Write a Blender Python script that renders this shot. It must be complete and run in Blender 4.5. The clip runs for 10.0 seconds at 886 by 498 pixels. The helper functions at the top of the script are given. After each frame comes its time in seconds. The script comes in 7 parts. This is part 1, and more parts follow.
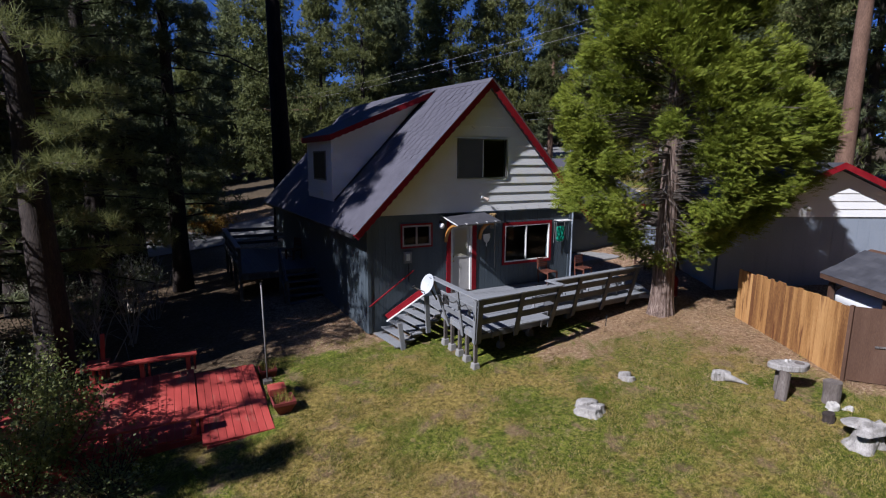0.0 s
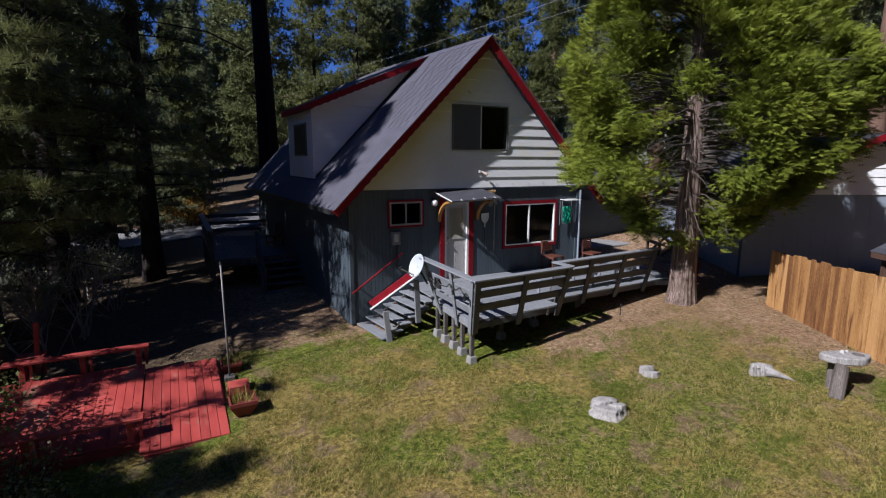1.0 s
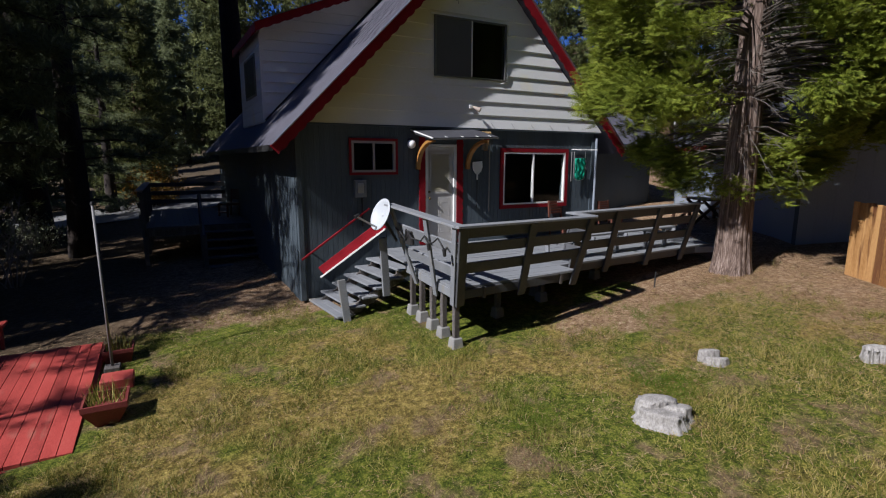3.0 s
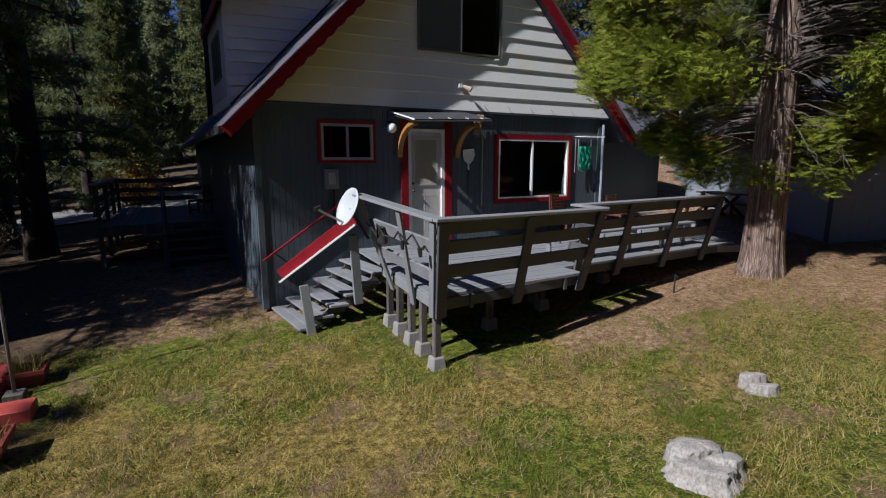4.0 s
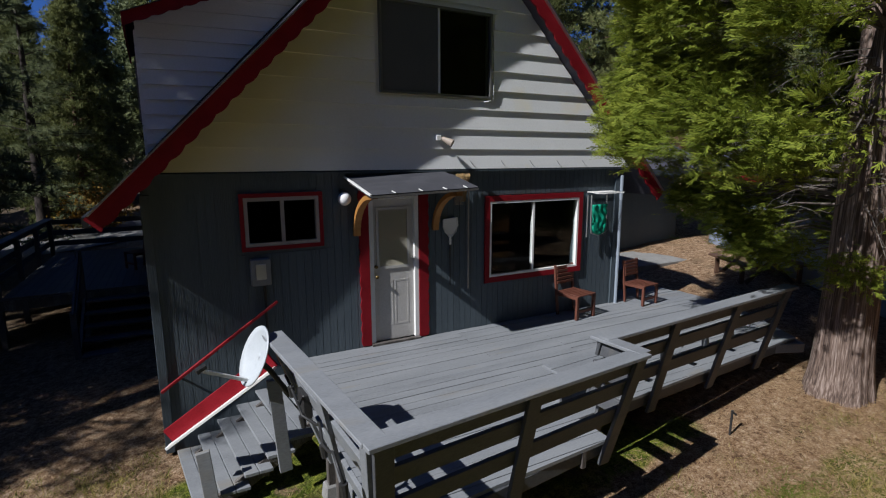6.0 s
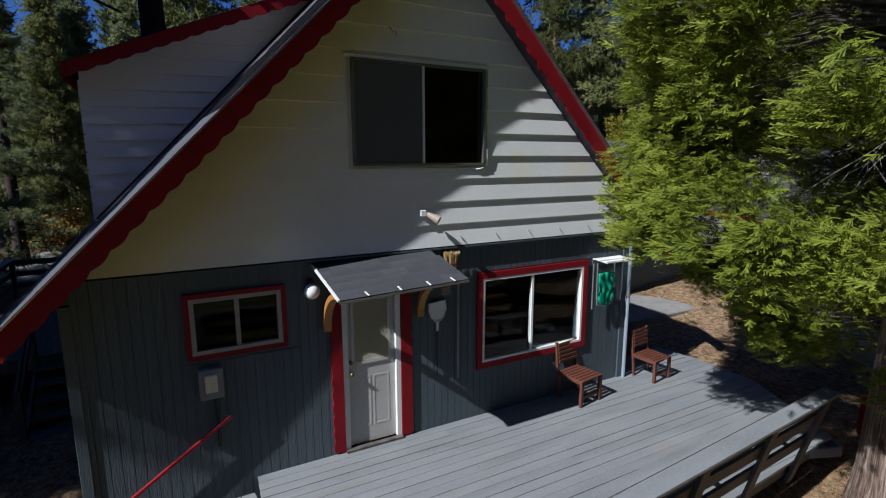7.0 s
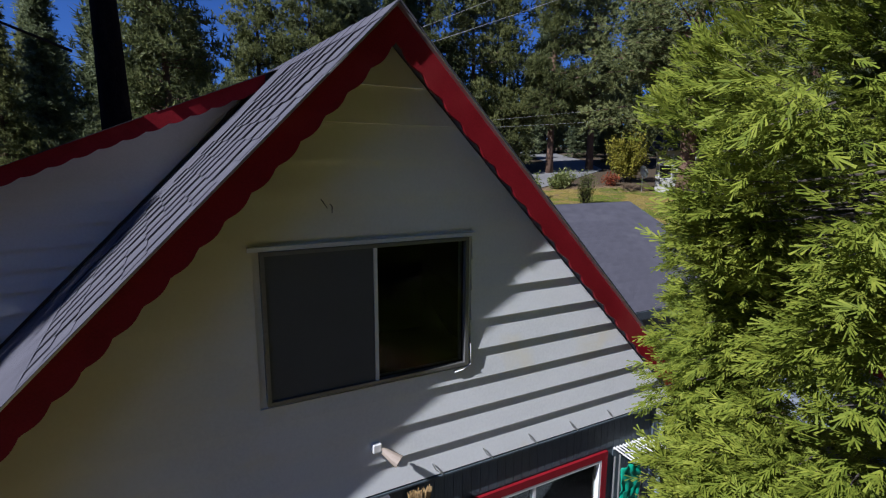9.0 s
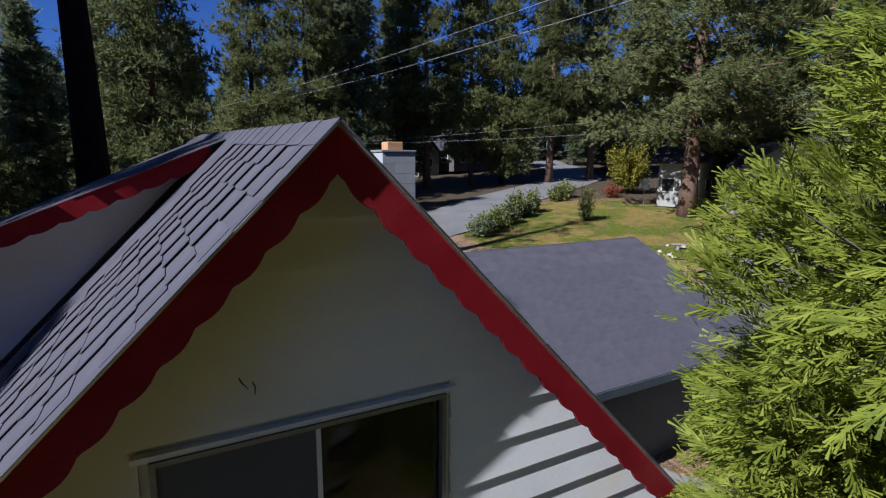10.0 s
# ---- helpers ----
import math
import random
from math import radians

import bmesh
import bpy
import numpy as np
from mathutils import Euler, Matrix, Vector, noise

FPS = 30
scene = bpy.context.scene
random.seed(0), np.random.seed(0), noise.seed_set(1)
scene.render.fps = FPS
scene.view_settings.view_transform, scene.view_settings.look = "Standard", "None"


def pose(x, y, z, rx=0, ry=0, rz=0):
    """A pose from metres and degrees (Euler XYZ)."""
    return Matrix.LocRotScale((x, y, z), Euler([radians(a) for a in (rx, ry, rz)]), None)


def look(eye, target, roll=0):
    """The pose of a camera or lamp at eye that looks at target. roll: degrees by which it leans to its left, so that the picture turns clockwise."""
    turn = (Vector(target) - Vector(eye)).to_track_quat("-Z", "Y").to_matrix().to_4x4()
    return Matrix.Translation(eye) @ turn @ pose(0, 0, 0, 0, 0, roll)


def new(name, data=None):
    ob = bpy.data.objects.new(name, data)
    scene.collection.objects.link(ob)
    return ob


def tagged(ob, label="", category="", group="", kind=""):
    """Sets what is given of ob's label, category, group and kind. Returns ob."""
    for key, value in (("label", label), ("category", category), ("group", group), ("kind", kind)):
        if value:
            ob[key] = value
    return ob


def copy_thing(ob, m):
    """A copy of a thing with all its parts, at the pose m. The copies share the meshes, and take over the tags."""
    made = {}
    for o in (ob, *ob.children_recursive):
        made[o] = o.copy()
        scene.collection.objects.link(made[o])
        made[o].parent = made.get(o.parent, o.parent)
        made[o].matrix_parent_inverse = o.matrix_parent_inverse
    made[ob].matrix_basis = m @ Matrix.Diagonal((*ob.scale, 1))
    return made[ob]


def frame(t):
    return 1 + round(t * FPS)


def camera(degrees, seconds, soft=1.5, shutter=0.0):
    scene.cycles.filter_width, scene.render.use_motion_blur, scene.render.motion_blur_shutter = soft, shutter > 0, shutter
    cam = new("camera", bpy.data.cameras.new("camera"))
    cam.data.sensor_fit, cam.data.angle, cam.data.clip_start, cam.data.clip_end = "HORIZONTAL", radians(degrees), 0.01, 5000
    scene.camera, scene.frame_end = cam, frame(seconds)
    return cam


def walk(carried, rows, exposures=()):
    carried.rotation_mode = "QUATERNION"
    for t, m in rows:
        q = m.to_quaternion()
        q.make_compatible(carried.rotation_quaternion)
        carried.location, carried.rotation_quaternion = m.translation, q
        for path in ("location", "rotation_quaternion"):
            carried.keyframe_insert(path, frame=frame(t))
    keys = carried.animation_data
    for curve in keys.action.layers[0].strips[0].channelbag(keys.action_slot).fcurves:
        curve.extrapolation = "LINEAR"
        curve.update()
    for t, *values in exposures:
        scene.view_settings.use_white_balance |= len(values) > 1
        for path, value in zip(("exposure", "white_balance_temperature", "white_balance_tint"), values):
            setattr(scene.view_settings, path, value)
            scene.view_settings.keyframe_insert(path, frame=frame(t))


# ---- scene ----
cam = camera(82.43, 10.0, 1.15)
PATH = [
    (0, -2.906, -13.378, 5.012, 80.21, -0.19, -27.75),
    (0.5, -2.451, -12.700, 4.614, 80.20, -0.15, -27.80),
    (1, -2.012, -12.046, 4.217, 80.15, -0.16, -27.85),
    (1.5, -1.596, -11.427, 3.834, 80.06, -0.16, -27.92),
    (2, -1.176, -10.828, 3.452, 79.94, -0.20, -27.97),
    (2.5, -0.758, -10.247, 3.097, 79.96, -0.18, -28.01),
    (4, 0.549, -8.651, 2.544, 80.18, 0.04, -27.91),
    (4.5, 0.984, -8.092, 2.679, 80.06, 0.14, -27.99),
    (5, 1.388, -7.572, 2.919, 80.06, 0.12, -27.94),
    (5.5, 1.724, -7.086, 3.219, 80.03, 0.16, -27.96),
    (7, 2.742, -5.672, 4.605, 79.85, 0.07, -28.19),
    (7.5, 3.070, -5.222, 5.026, 80.02, -0.03, -28.27),
    (8, 3.392, -4.765, 5.460, 80.14, -0.10, -28.37),
    (8.5, 3.726, -4.299, 5.905, 80.14, -0.19, -28.38),
    (9, 4.061, -3.827, 6.346, 80.23, -0.26, -28.42),
    (9.5, 4.414, -3.349, 6.774, 80.33, -0.34, -28.45),
    (10, 4.794, -2.891, 7.235, 80.34, -0.29, -28.47),
]
walk(cam, [(t, pose(x, y, z, rx, ry, rz)) for t, x, y, z, rx, ry, rz in PATH],
     [(0.0, 0.58, 5900, 18), (2.5, 0.48, 6080, 16), (4.0, 0.41, 6150, 14), (5.5, 0.31, 6100, 13), (7.0, 0.45, 5980, 9), (8.0, 0.6, 5750, 12), (10.0, 0.6, 5780, 15)])

# ---- light: low autumn sun from the west, clear sky ----
SUN_WAY = Vector((1.0, 0.195, -0.91)).normalized()
world = bpy.data.worlds.new("world")
scene.world = world
world.use_nodes = True
wn, wl = world.node_tree.nodes, world.node_tree.links
sky = wn.new("ShaderNodeTexSky")
sky.sky_type = "NISHITA"
sky.sun_disc = False
sky.sun_elevation = math.asin(-SUN_WAY.z)
sky.sun_rotation = math.atan2(-SUN_WAY.x, -SUN_WAY.y)
sky.altitude = 1900
sky.air_density = 1.0
sky.dust_density = 0.0
sky.ozone_density = 4.0
deep = wn.new("ShaderNodeMix")
deep.data_type, deep.blend_type = "RGBA", "MULTIPLY"
deep.inputs[0].default_value = 1.0
deep.inputs[7].default_value = (0.76, 1.13, 1.95, 1)
wl.new(sky.outputs[0], deep.inputs[6])
wl.new(deep.outputs[2], wn["Background"].inputs[0])
wn["Background"].inputs[1].default_value = 0.0285
sun_data = bpy.data.lights.new("sun", "SUN")
sun_data.energy, sun_data.angle, sun_data.color = 5.0, radians(0.55), (1.0, 0.975, 0.93)
sun_lamp = new("sun", sun_data)
sun_lamp.matrix_world = look((-40, -8, 40), Vector((-40, -8, 40)) + SUN_WAY)

# ---- materials ----
def mat(name, cols, rough=0.7, scale=6.0, fine=60.0, bump=0.15, metal=0.0, stretch=(1, 1, 1), spec=0.4, contrast=0.5, island=0.0, objrand=0.0, stain=None, stain_scale=1.2, stain_at=0.56, translucent=0.0, coords="Object"):
    """A surface with two tones mixed at two scales, fine relief and, where asked for, stains."""
    m = bpy.data.materials.new(name)
    m.use_nodes = True
    n, l = m.node_tree.nodes, m.node_tree.links
    b = n["Principled BSDF"]
    tc = n.new("ShaderNodeTexCoord")
    if coords == "World":
        geo0 = n.new("ShaderNodeNewGeometry")
        src = geo0.outputs["Position"]
    else:
        src = tc.outputs["Object"]
    mp = n.new("ShaderNodeMapping")
    mp.inputs["Scale"].default_value = stretch
    l.new(src, mp.inputs[0])
    big, small = n.new("ShaderNodeTexNoise"), n.new("ShaderNodeTexNoise")
    big.inputs["Scale"].default_value, big.inputs["Detail"].default_value = scale, 5
    small.inputs["Scale"].default_value, small.inputs["Detail"].default_value = fine, 4
    for tex in (big, small):
        l.new(mp.outputs[0], tex.inputs["Vector"])
    mix = n.new("ShaderNodeMath")
    mix.operation = "MULTIPLY_ADD"
    mix.inputs[1].default_value = 0.5
    half = n.new("ShaderNodeMath")
    half.operation = "MULTIPLY"
    half.inputs[1].default_value = 0.5
    l.new(small.outputs[0], half.inputs[0])
    l.new(big.outputs[0], mix.inputs[0])
    l.new(half.outputs[0], mix.inputs[2])
    fac = mix.outputs[0]
    for amount, socket in ((island, "island"), (objrand, "object")):
        if amount:
            if socket == "island":
                rnd = n.new("ShaderNodeNewGeometry").outputs["Random Per Island"]
            else:
                rnd = n.new("ShaderNodeObjectInfo").outputs["Random"]
            sub = n.new("ShaderNodeMath")
            sub.operation = "SUBTRACT"
            sub.inputs[1].default_value = 0.5
            l.new(rnd, sub.inputs[0])
            add = n.new("ShaderNodeMath")
            add.operation = "MULTIPLY_ADD"
            add.inputs[1].default_value = amount
            l.new(sub.outputs[0], add.inputs[0])
            l.new(fac, add.inputs[2])
            fac = add.outputs[0]
    ramp = n.new("ShaderNodeValToRGB")
    e = ramp.color_ramp.elements
    lo, hi = 0.5 - 0.5 * (1 - contrast), 0.5 + 0.5 * (1 - contrast)
    e[0].position, e[1].position = lo, hi
    e[0].color, e[1].color = (*cols[0], 1), (*cols[-1], 1)
    for k, c in enumerate(cols[1:-1]):
        mid = e.new(lo + (hi - lo) * (k + 1) / (len(cols) - 1))
        mid.color = (*c, 1)
    l.new(fac, ramp.inputs[0])
    colour = ramp.outputs[0]
    if stain:
        st = n.new("ShaderNodeTexNoise")
        st.inputs["Scale"].default_value, st.inputs["Detail"].default_value = stain_scale, 6
        l.new(mp.outputs[0], st.inputs["Vector"])
        sr = n.new("ShaderNodeValToRGB")
        sr.color_ramp.elements[0].position, sr.color_ramp.elements[1].position = stain_at, stain_at + 0.12
        l.new(st.outputs[0], sr.inputs[0])
        mx = n.new("ShaderNodeMix")
        mx.data_type = "RGBA"
        l.new(sr.outputs[0], mx.inputs[0])
        l.new(colour, mx.inputs[6])
        mx.inputs[7].default_value = (*stain, 1)
        colour = mx.outputs[2]
    l.new(colour, b.inputs["Base Color"])
    rr = n.new("ShaderNodeMath")
    rr.operation = "MULTIPLY_ADD"
    rr.inputs[1].default_value, rr.inputs[2].default_value = 0.25, rough - 0.12
    l.new(big.outputs[0], rr.inputs[0])
    l.new(rr.outputs[0], b.inputs["Roughness"])
    b.inputs["Metallic"].default_value = metal
    b.inputs["Specular IOR Level"].default_value = spec
    if bump:
        bp = n.new("ShaderNodeBump")
        bp.inputs["Strength"].default_value, bp.inputs["Distance"].default_value = bump, 0.02
        l.new(mix.outputs[0], bp.inputs["Height"])
        l.new(bp.outputs[0], b.inputs["Normal"])
    if translucent:
        out = n["Material Output"]
        tr = n.new("ShaderNodeBsdfTranslucent")
        l.new(colour, tr.inputs[0])
        ms = n.new("ShaderNodeMixShader")
        ms.inputs[0].default_value = translucent
        l.new(b.outputs[0], ms.inputs[1])
        l.new(tr.outputs[0], ms.inputs[2])
        l.new(ms.outputs[0], out.inputs[0])
    return m


def glass_mat(name, tint=(0.9, 0.95, 0.95)):
    m = bpy.data.materials.new(name)
    m.use_nodes = True
    n, l = m.node_tree.nodes, m.node_tree.links
    n.remove(n["Principled BSDF"])
    gl, tr, mx, fr = n.new("ShaderNodeBsdfGlossy"), n.new("ShaderNodeBsdfTransparent"), n.new("ShaderNodeMixShader"), n.new("ShaderNodeFresnel")
    gl.inputs["Roughness"].default_value = 0.015
    tr.inputs[0].default_value = (*tint, 1)
    fr.inputs[0].default_value = 1.27
    l.new(fr.outputs[0], mx.inputs[0])
    l.new(tr.outputs[0], mx.inputs[1])
    l.new(gl.outputs[0], mx.inputs[2])
    l.new(mx.outputs[0], n["Material Output"].inputs[0])
    return m


WHITE = mat("white_siding_paint", [(0.64, 0.65, 0.64), (0.72, 0.73, 0.72), (0.77, 0.78, 0.77)], 0.5, 1.5, 40, 0.08, objrand=0.12, stain=(0.72, 0.69, 0.58), stain_at=0.62)
SLATE = mat("slate_blue_paint", [(0.042, 0.057, 0.07), (0.066, 0.086, 0.102), (0.085, 0.106, 0.123)], 0.6, 3, 90, 0.45, stretch=(1, 1, 0.12), stain=(0.07, 0.085, 0.09), objrand=0.1)
PALE_BLUE = mat("pale_blue_grey_paint", [(0.18, 0.212, 0.255), (0.225, 0.262, 0.31), (0.25, 0.287, 0.335)], 0.6, 2, 60, 0.1, stretch=(1, 1, 0.3))
RED = mat("red_trim_paint", [(0.12, 0.005, 0.008), (0.2, 0.008, 0.014), (0.25, 0.012, 0.02)], 0.55, 4, 70, 0.12, stain=(0.235, 0.02, 0.023), stain_at=0.6, spec=0.15)
RED_DECK = mat("worn_red_deck_paint", [(0.2, 0.028, 0.022), (0.36, 0.05, 0.04), (0.42, 0.085, 0.065)], 0.6, 3, 60, 0.25, stretch=(1.5, 0.4, 1), objrand=0.3, stain=(0.3, 0.14, 0.1), stain_at=0.6, stain_scale=2.5)
PLANTER = mat("dull_dark_red_paint", [(0.09, 0.016, 0.014), (0.17, 0.03, 0.026), (0.23, 0.055, 0.045)], 0.65, 5, 60, 0.3, stain=(0.14, 0.08, 0.06), stain_at=0.6, stain_scale=5)
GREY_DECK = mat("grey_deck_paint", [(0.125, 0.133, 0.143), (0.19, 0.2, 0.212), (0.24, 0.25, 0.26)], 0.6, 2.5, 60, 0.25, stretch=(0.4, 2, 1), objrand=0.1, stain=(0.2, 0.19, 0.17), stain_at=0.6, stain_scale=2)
# the deck's grey with shade put into the colour, for unlit faces
GREY_SHADED = mat("dark_grey_rail_paint", [(0.042, 0.045, 0.049), (0.07, 0.073, 0.079), (0.1, 0.103, 0.108)], 0.6, 2.5, 60, 0.25, stretch=(0.4, 2, 1), objrand=0.2, stain=(0.12, 0.11, 0.1), stain_at=0.6, stain_scale=2)
GREY_POST = mat("weathered_grey_timber", [(0.04, 0.034, 0.03), (0.085, 0.075, 0.068), (0.19, 0.18, 0.17)], 0.75, 4, 70, 0.4, stretch=(2, 2, 0.3), contrast=0.65)
CONCRETE = mat("grey_concrete", [(0.13, 0.128, 0.122), (0.21, 0.206, 0.196), (0.29, 0.285, 0.27)], 0.9, 5, 90, 0.3)
SHINGLE = mat("grey_asphalt_shingle", [(0.047, 0.046, 0.058), (0.07, 0.068, 0.086), (0.098, 0.096, 0.115)], 0.85, 4, 110, 0.6, island=0.08, objrand=0.08, contrast=0.5)
SHINGLE_LOW = mat("dark_asphalt_shingle", [(0.024, 0.025, 0.03), (0.042, 0.043, 0.051), (0.065, 0.066, 0.075)], 0.85, 4, 160, 0.35, island=0.2, objrand=0.16)
METAL = mat("galvanised_metal", [(0.5, 0.5, 0.5), (0.65, 0.65, 0.65)], 0.35, 8, 90, 0.05, metal=0.9)
METAL_DULL = mat("dull_grey_enamel", [(0.16, 0.163, 0.165), (0.23, 0.232, 0.235)], 0.5, 5, 50, 0.05)
FRAME = mat("white_window_vinyl", [(0.6, 0.6, 0.58), (0.72, 0.72, 0.7)], 0.4, 5, 60, 0.03)
FRAME_GREY = mat("grey_window_aluminium", [(0.14, 0.14, 0.135), (0.22, 0.22, 0.215)], 0.4, 5, 60, 0.03, metal=0.5)
FRAME_TAN = mat("taupe_window_vinyl", [(0.28, 0.24, 0.22), (0.36, 0.31, 0.29)], 0.45, 5, 60, 0.03)
GLASS = glass_mat("window_glass", (0.75, 0.8, 0.8))
DOOR_GLASS = glass_mat("door_glass", (0.96, 0.97, 0.96))
# near-black colour stands in for the darkness of unlit rooms
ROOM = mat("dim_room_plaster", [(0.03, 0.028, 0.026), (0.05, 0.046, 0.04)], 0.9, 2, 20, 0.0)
SCREEN = mat("grey_insect_screen", [(0.07, 0.074, 0.076), (0.097, 0.1, 0.102)], 0.8, 3, 200, 0.0)
BLIND = mat("cream_blind", [(0.56, 0.51, 0.42), (0.68, 0.63, 0.54)], 0.7, 3, 40, 0.02)


def yellow_toned(base, name):
    """The same paint, yellower in patches towards the west end of the gable."""
    m = base.copy()
    m.name = name
    n, l = m.node_tree.nodes, m.node_tree.links
    b = n["Principled BSDF"]
    old = b.inputs["Base Color"].links[0].from_socket
    geo = n.new("ShaderNodeNewGeometry")
    split = n.new("ShaderNodeSeparateXYZ")
    l.new(geo.outputs["Position"], split.inputs[0])
    low = n.new("ShaderNodeMath")
    low.operation = "MULTIPLY_ADD"
    low.inputs[1].default_value = -0.78
    l.new(split.outputs["Z"], low.inputs[0])
    l.new(split.outputs["X"], low.inputs[2])
    tex = n.new("ShaderNodeTexNoise")
    tex.inputs["Scale"].default_value, tex.inputs["Detail"].default_value = 1.1, 5
    l.new(geo.outputs["Position"], tex.inputs["Vector"])
    mixed = n.new("ShaderNodeMath")
    mixed.operation = "MULTIPLY_ADD"
    mixed.inputs[1].default_value = 1.6
    l.new(tex.outputs[0], mixed.inputs[0])
    l.new(low.outputs[0], mixed.inputs[2])
    ramp = n.new("ShaderNodeMapRange")
    ramp.inputs["From Min"].default_value, ramp.inputs["From Max"].default_value = 2.0, 0.2
    ramp.inputs["To Min"].default_value, ramp.inputs["To Max"].default_value = 0.0, 0.8
    l.new(mixed.outputs[0], ramp.inputs["Value"])
    mx = n.new("ShaderNodeMix")
    mx.data_type = "RGBA"
    l.new(ramp.outputs[0], mx.inputs[0])
    l.new(old, mx.inputs[6])
    mx.inputs[7].default_value = (0.62, 0.54, 0.27, 1)
    l.new(mx.outputs[2], b.inputs["Base Color"])
    return m


GABLE_WHITE = yellow_toned(WHITE, "yellowed_white_siding_paint")
DOOR = mat("ivory_door_paint", [(0.38, 0.365, 0.345), (0.46, 0.445, 0.425), (0.52, 0.505, 0.48)], 0.45, 2, 40, 0.04)
BRASS = mat("dark_brass", [(0.12, 0.08, 0.03), (0.2, 0.14, 0.06)], 0.55, 10, 60, 0.0, metal=0.9)
OCHRE = mat("ochre_stained_timber", [(0.24, 0.1, 0.02), (0.4, 0.19, 0.045)], 0.6, 4, 50, 0.2, stretch=(1, 1, 0.3))
CHAIR = mat("reddish_brown_wood", [(0.06, 0.02, 0.013), (0.105, 0.036, 0.022), (0.14, 0.052, 0.032)], 0.55, 6, 70, 0.2)
DISH = mat("pale_grey_dish_enamel", [(0.37, 0.4, 0.42), (0.47, 0.5, 0.52)], 0.4, 5, 50, 0.03)
DARK = mat("dark_plastic", [(0.012, 0.012, 0.013), (0.03, 0.03, 0.03)], 0.5, 5, 40, 0.03)
GREEN_WEB = mat("green_webbing", [(0.0, 0.2, 0.12), (0.01, 0.32, 0.2)], 0.6, 8, 60, 0.1)
STRAW = mat("broom_straw", [(0.24, 0.15, 0.06), (0.38, 0.26, 0.12)], 0.8, 10, 80, 0.3, stretch=(3, 3, 0.3))
CARD = mat("light_fixture_beige", [(0.26, 0.21, 0.17), (0.34, 0.28, 0.23)], 0.6, 5, 50, 0.03)
GLOBE = mat("white_globe_glass", [(0.7, 0.7, 0.7), (0.78, 0.78, 0.78)], 0.25, 5, 50, 0.0)
FENCE = mat("honey_fence_wood", [(0.12, 0.05, 0.017), (0.29, 0.145, 0.046), (0.43, 0.24, 0.09)], 0.7, 2.2, 45, 0.3, stretch=(3.5, 3.5, 0.3), objrand=0.3, contrast=0.65, stain=(0.1, 0.035, 0.012), stain_scale=2.4, stain_at=0.57)
GATE = mat("dark_brown_plywood", [(0.05, 0.025, 0.015), (0.085, 0.045, 0.028), (0.12, 0.07, 0.045)], 0.65, 2, 50, 0.25, stretch=(2, 2, 0.3))
BLEACHED = mat("bleached_stump_wood", [(0.1, 0.09, 0.08), (0.28, 0.265, 0.245), (0.46, 0.445, 0.42)], 0.85, 9, 60, 1.0, stretch=(1, 1, 0.5), stain=(0.16, 0.13, 0.1), stain_scale=5, stain_at=0.62)
BARK_GREY = mat("grey_stump_bark", [(0.05, 0.04, 0.034), (0.12, 0.1, 0.088), (0.22, 0.2, 0.18)], 0.9, 8, 60, 0.9, stretch=(1, 1, 0.2))
CEDAR_BARK = mat("cinnamon_cedar_bark", [(0.035, 0.022, 0.017), (0.13, 0.09, 0.07), (0.3, 0.235, 0.2)], 0.9, 9, 34, 1.0, stretch=(2.2, 2.2, 0.1), contrast=0.74)
PINE_BARK = mat("dark_pine_bark", [(0.012, 0.009, 0.008), (0.035, 0.026, 0.022), (0.075, 0.056, 0.046)], 0.9, 5, 30, 1.0, stretch=(1, 1, 0.3))
# pine bark at half brightness, to hold the big trunk's shade
SHADED_BARK = mat("blackened_pine_bark", [(0.006, 0.005, 0.005), (0.016, 0.012, 0.011), (0.035, 0.027, 0.023)], 0.95, 5, 30, 1.0, stretch=(1, 1, 0.3), spec=0.1)
RED_BARK = mat("reddish_pine_bark", [(0.045, 0.026, 0.018), (0.13, 0.075, 0.05), (0.21, 0.13, 0.092)], 0.9, 4, 30, 1.0, stretch=(1, 1, 0.35))
LIMB = mat("grey_brown_limb_bark", [(0.035, 0.027, 0.022), (0.085, 0.07, 0.058), (0.16, 0.14, 0.12)], 0.85, 8, 50, 0.2)
DEADWOOD = mat("grey_dead_twig_bark", [(0.06, 0.05, 0.042), (0.13, 0.115, 0.1), (0.22, 0.2, 0.18)], 0.85, 8, 50, 0.2)
TWIG = mat("pale_dead_twig", [(0.2, 0.17, 0.14), (0.36, 0.32, 0.28)], 0.85, 8, 50, 0.2)
CEDAR_LEAF = mat("cedar_spray_green", [(0.09, 0.124, 0.016), (0.175, 0.214, 0.027), (0.272, 0.296, 0.042)], 0.6, 0.9, 7, 0, island=0.35, translucent=0.3, spec=0.12)
PINE_LEAF = mat("pine_needle_green", [(0.09, 0.107, 0.043), (0.175, 0.195, 0.072), (0.27, 0.28, 0.1)], 0.6, 0.35, 3, 0, island=0.35, objrand=0.3, translucent=0.4, spec=0.2)
FIR_LEAF = mat("dark_fir_green", [(0.09, 0.112, 0.058), (0.165, 0.195, 0.098), (0.245, 0.27, 0.13)], 0.6, 0.5, 3, 0, island=0.35, objrand=0.3, translucent=0.3, spec=0.2)
BRUSH_LEAF = mat("grey_green_brush_leaf", [(0.12, 0.135, 0.08), (0.22, 0.24, 0.145), (0.32, 0.33, 0.22)], 0.6, 1.5, 8, 0, island=0.45, translucent=0.3, spec=0.2)
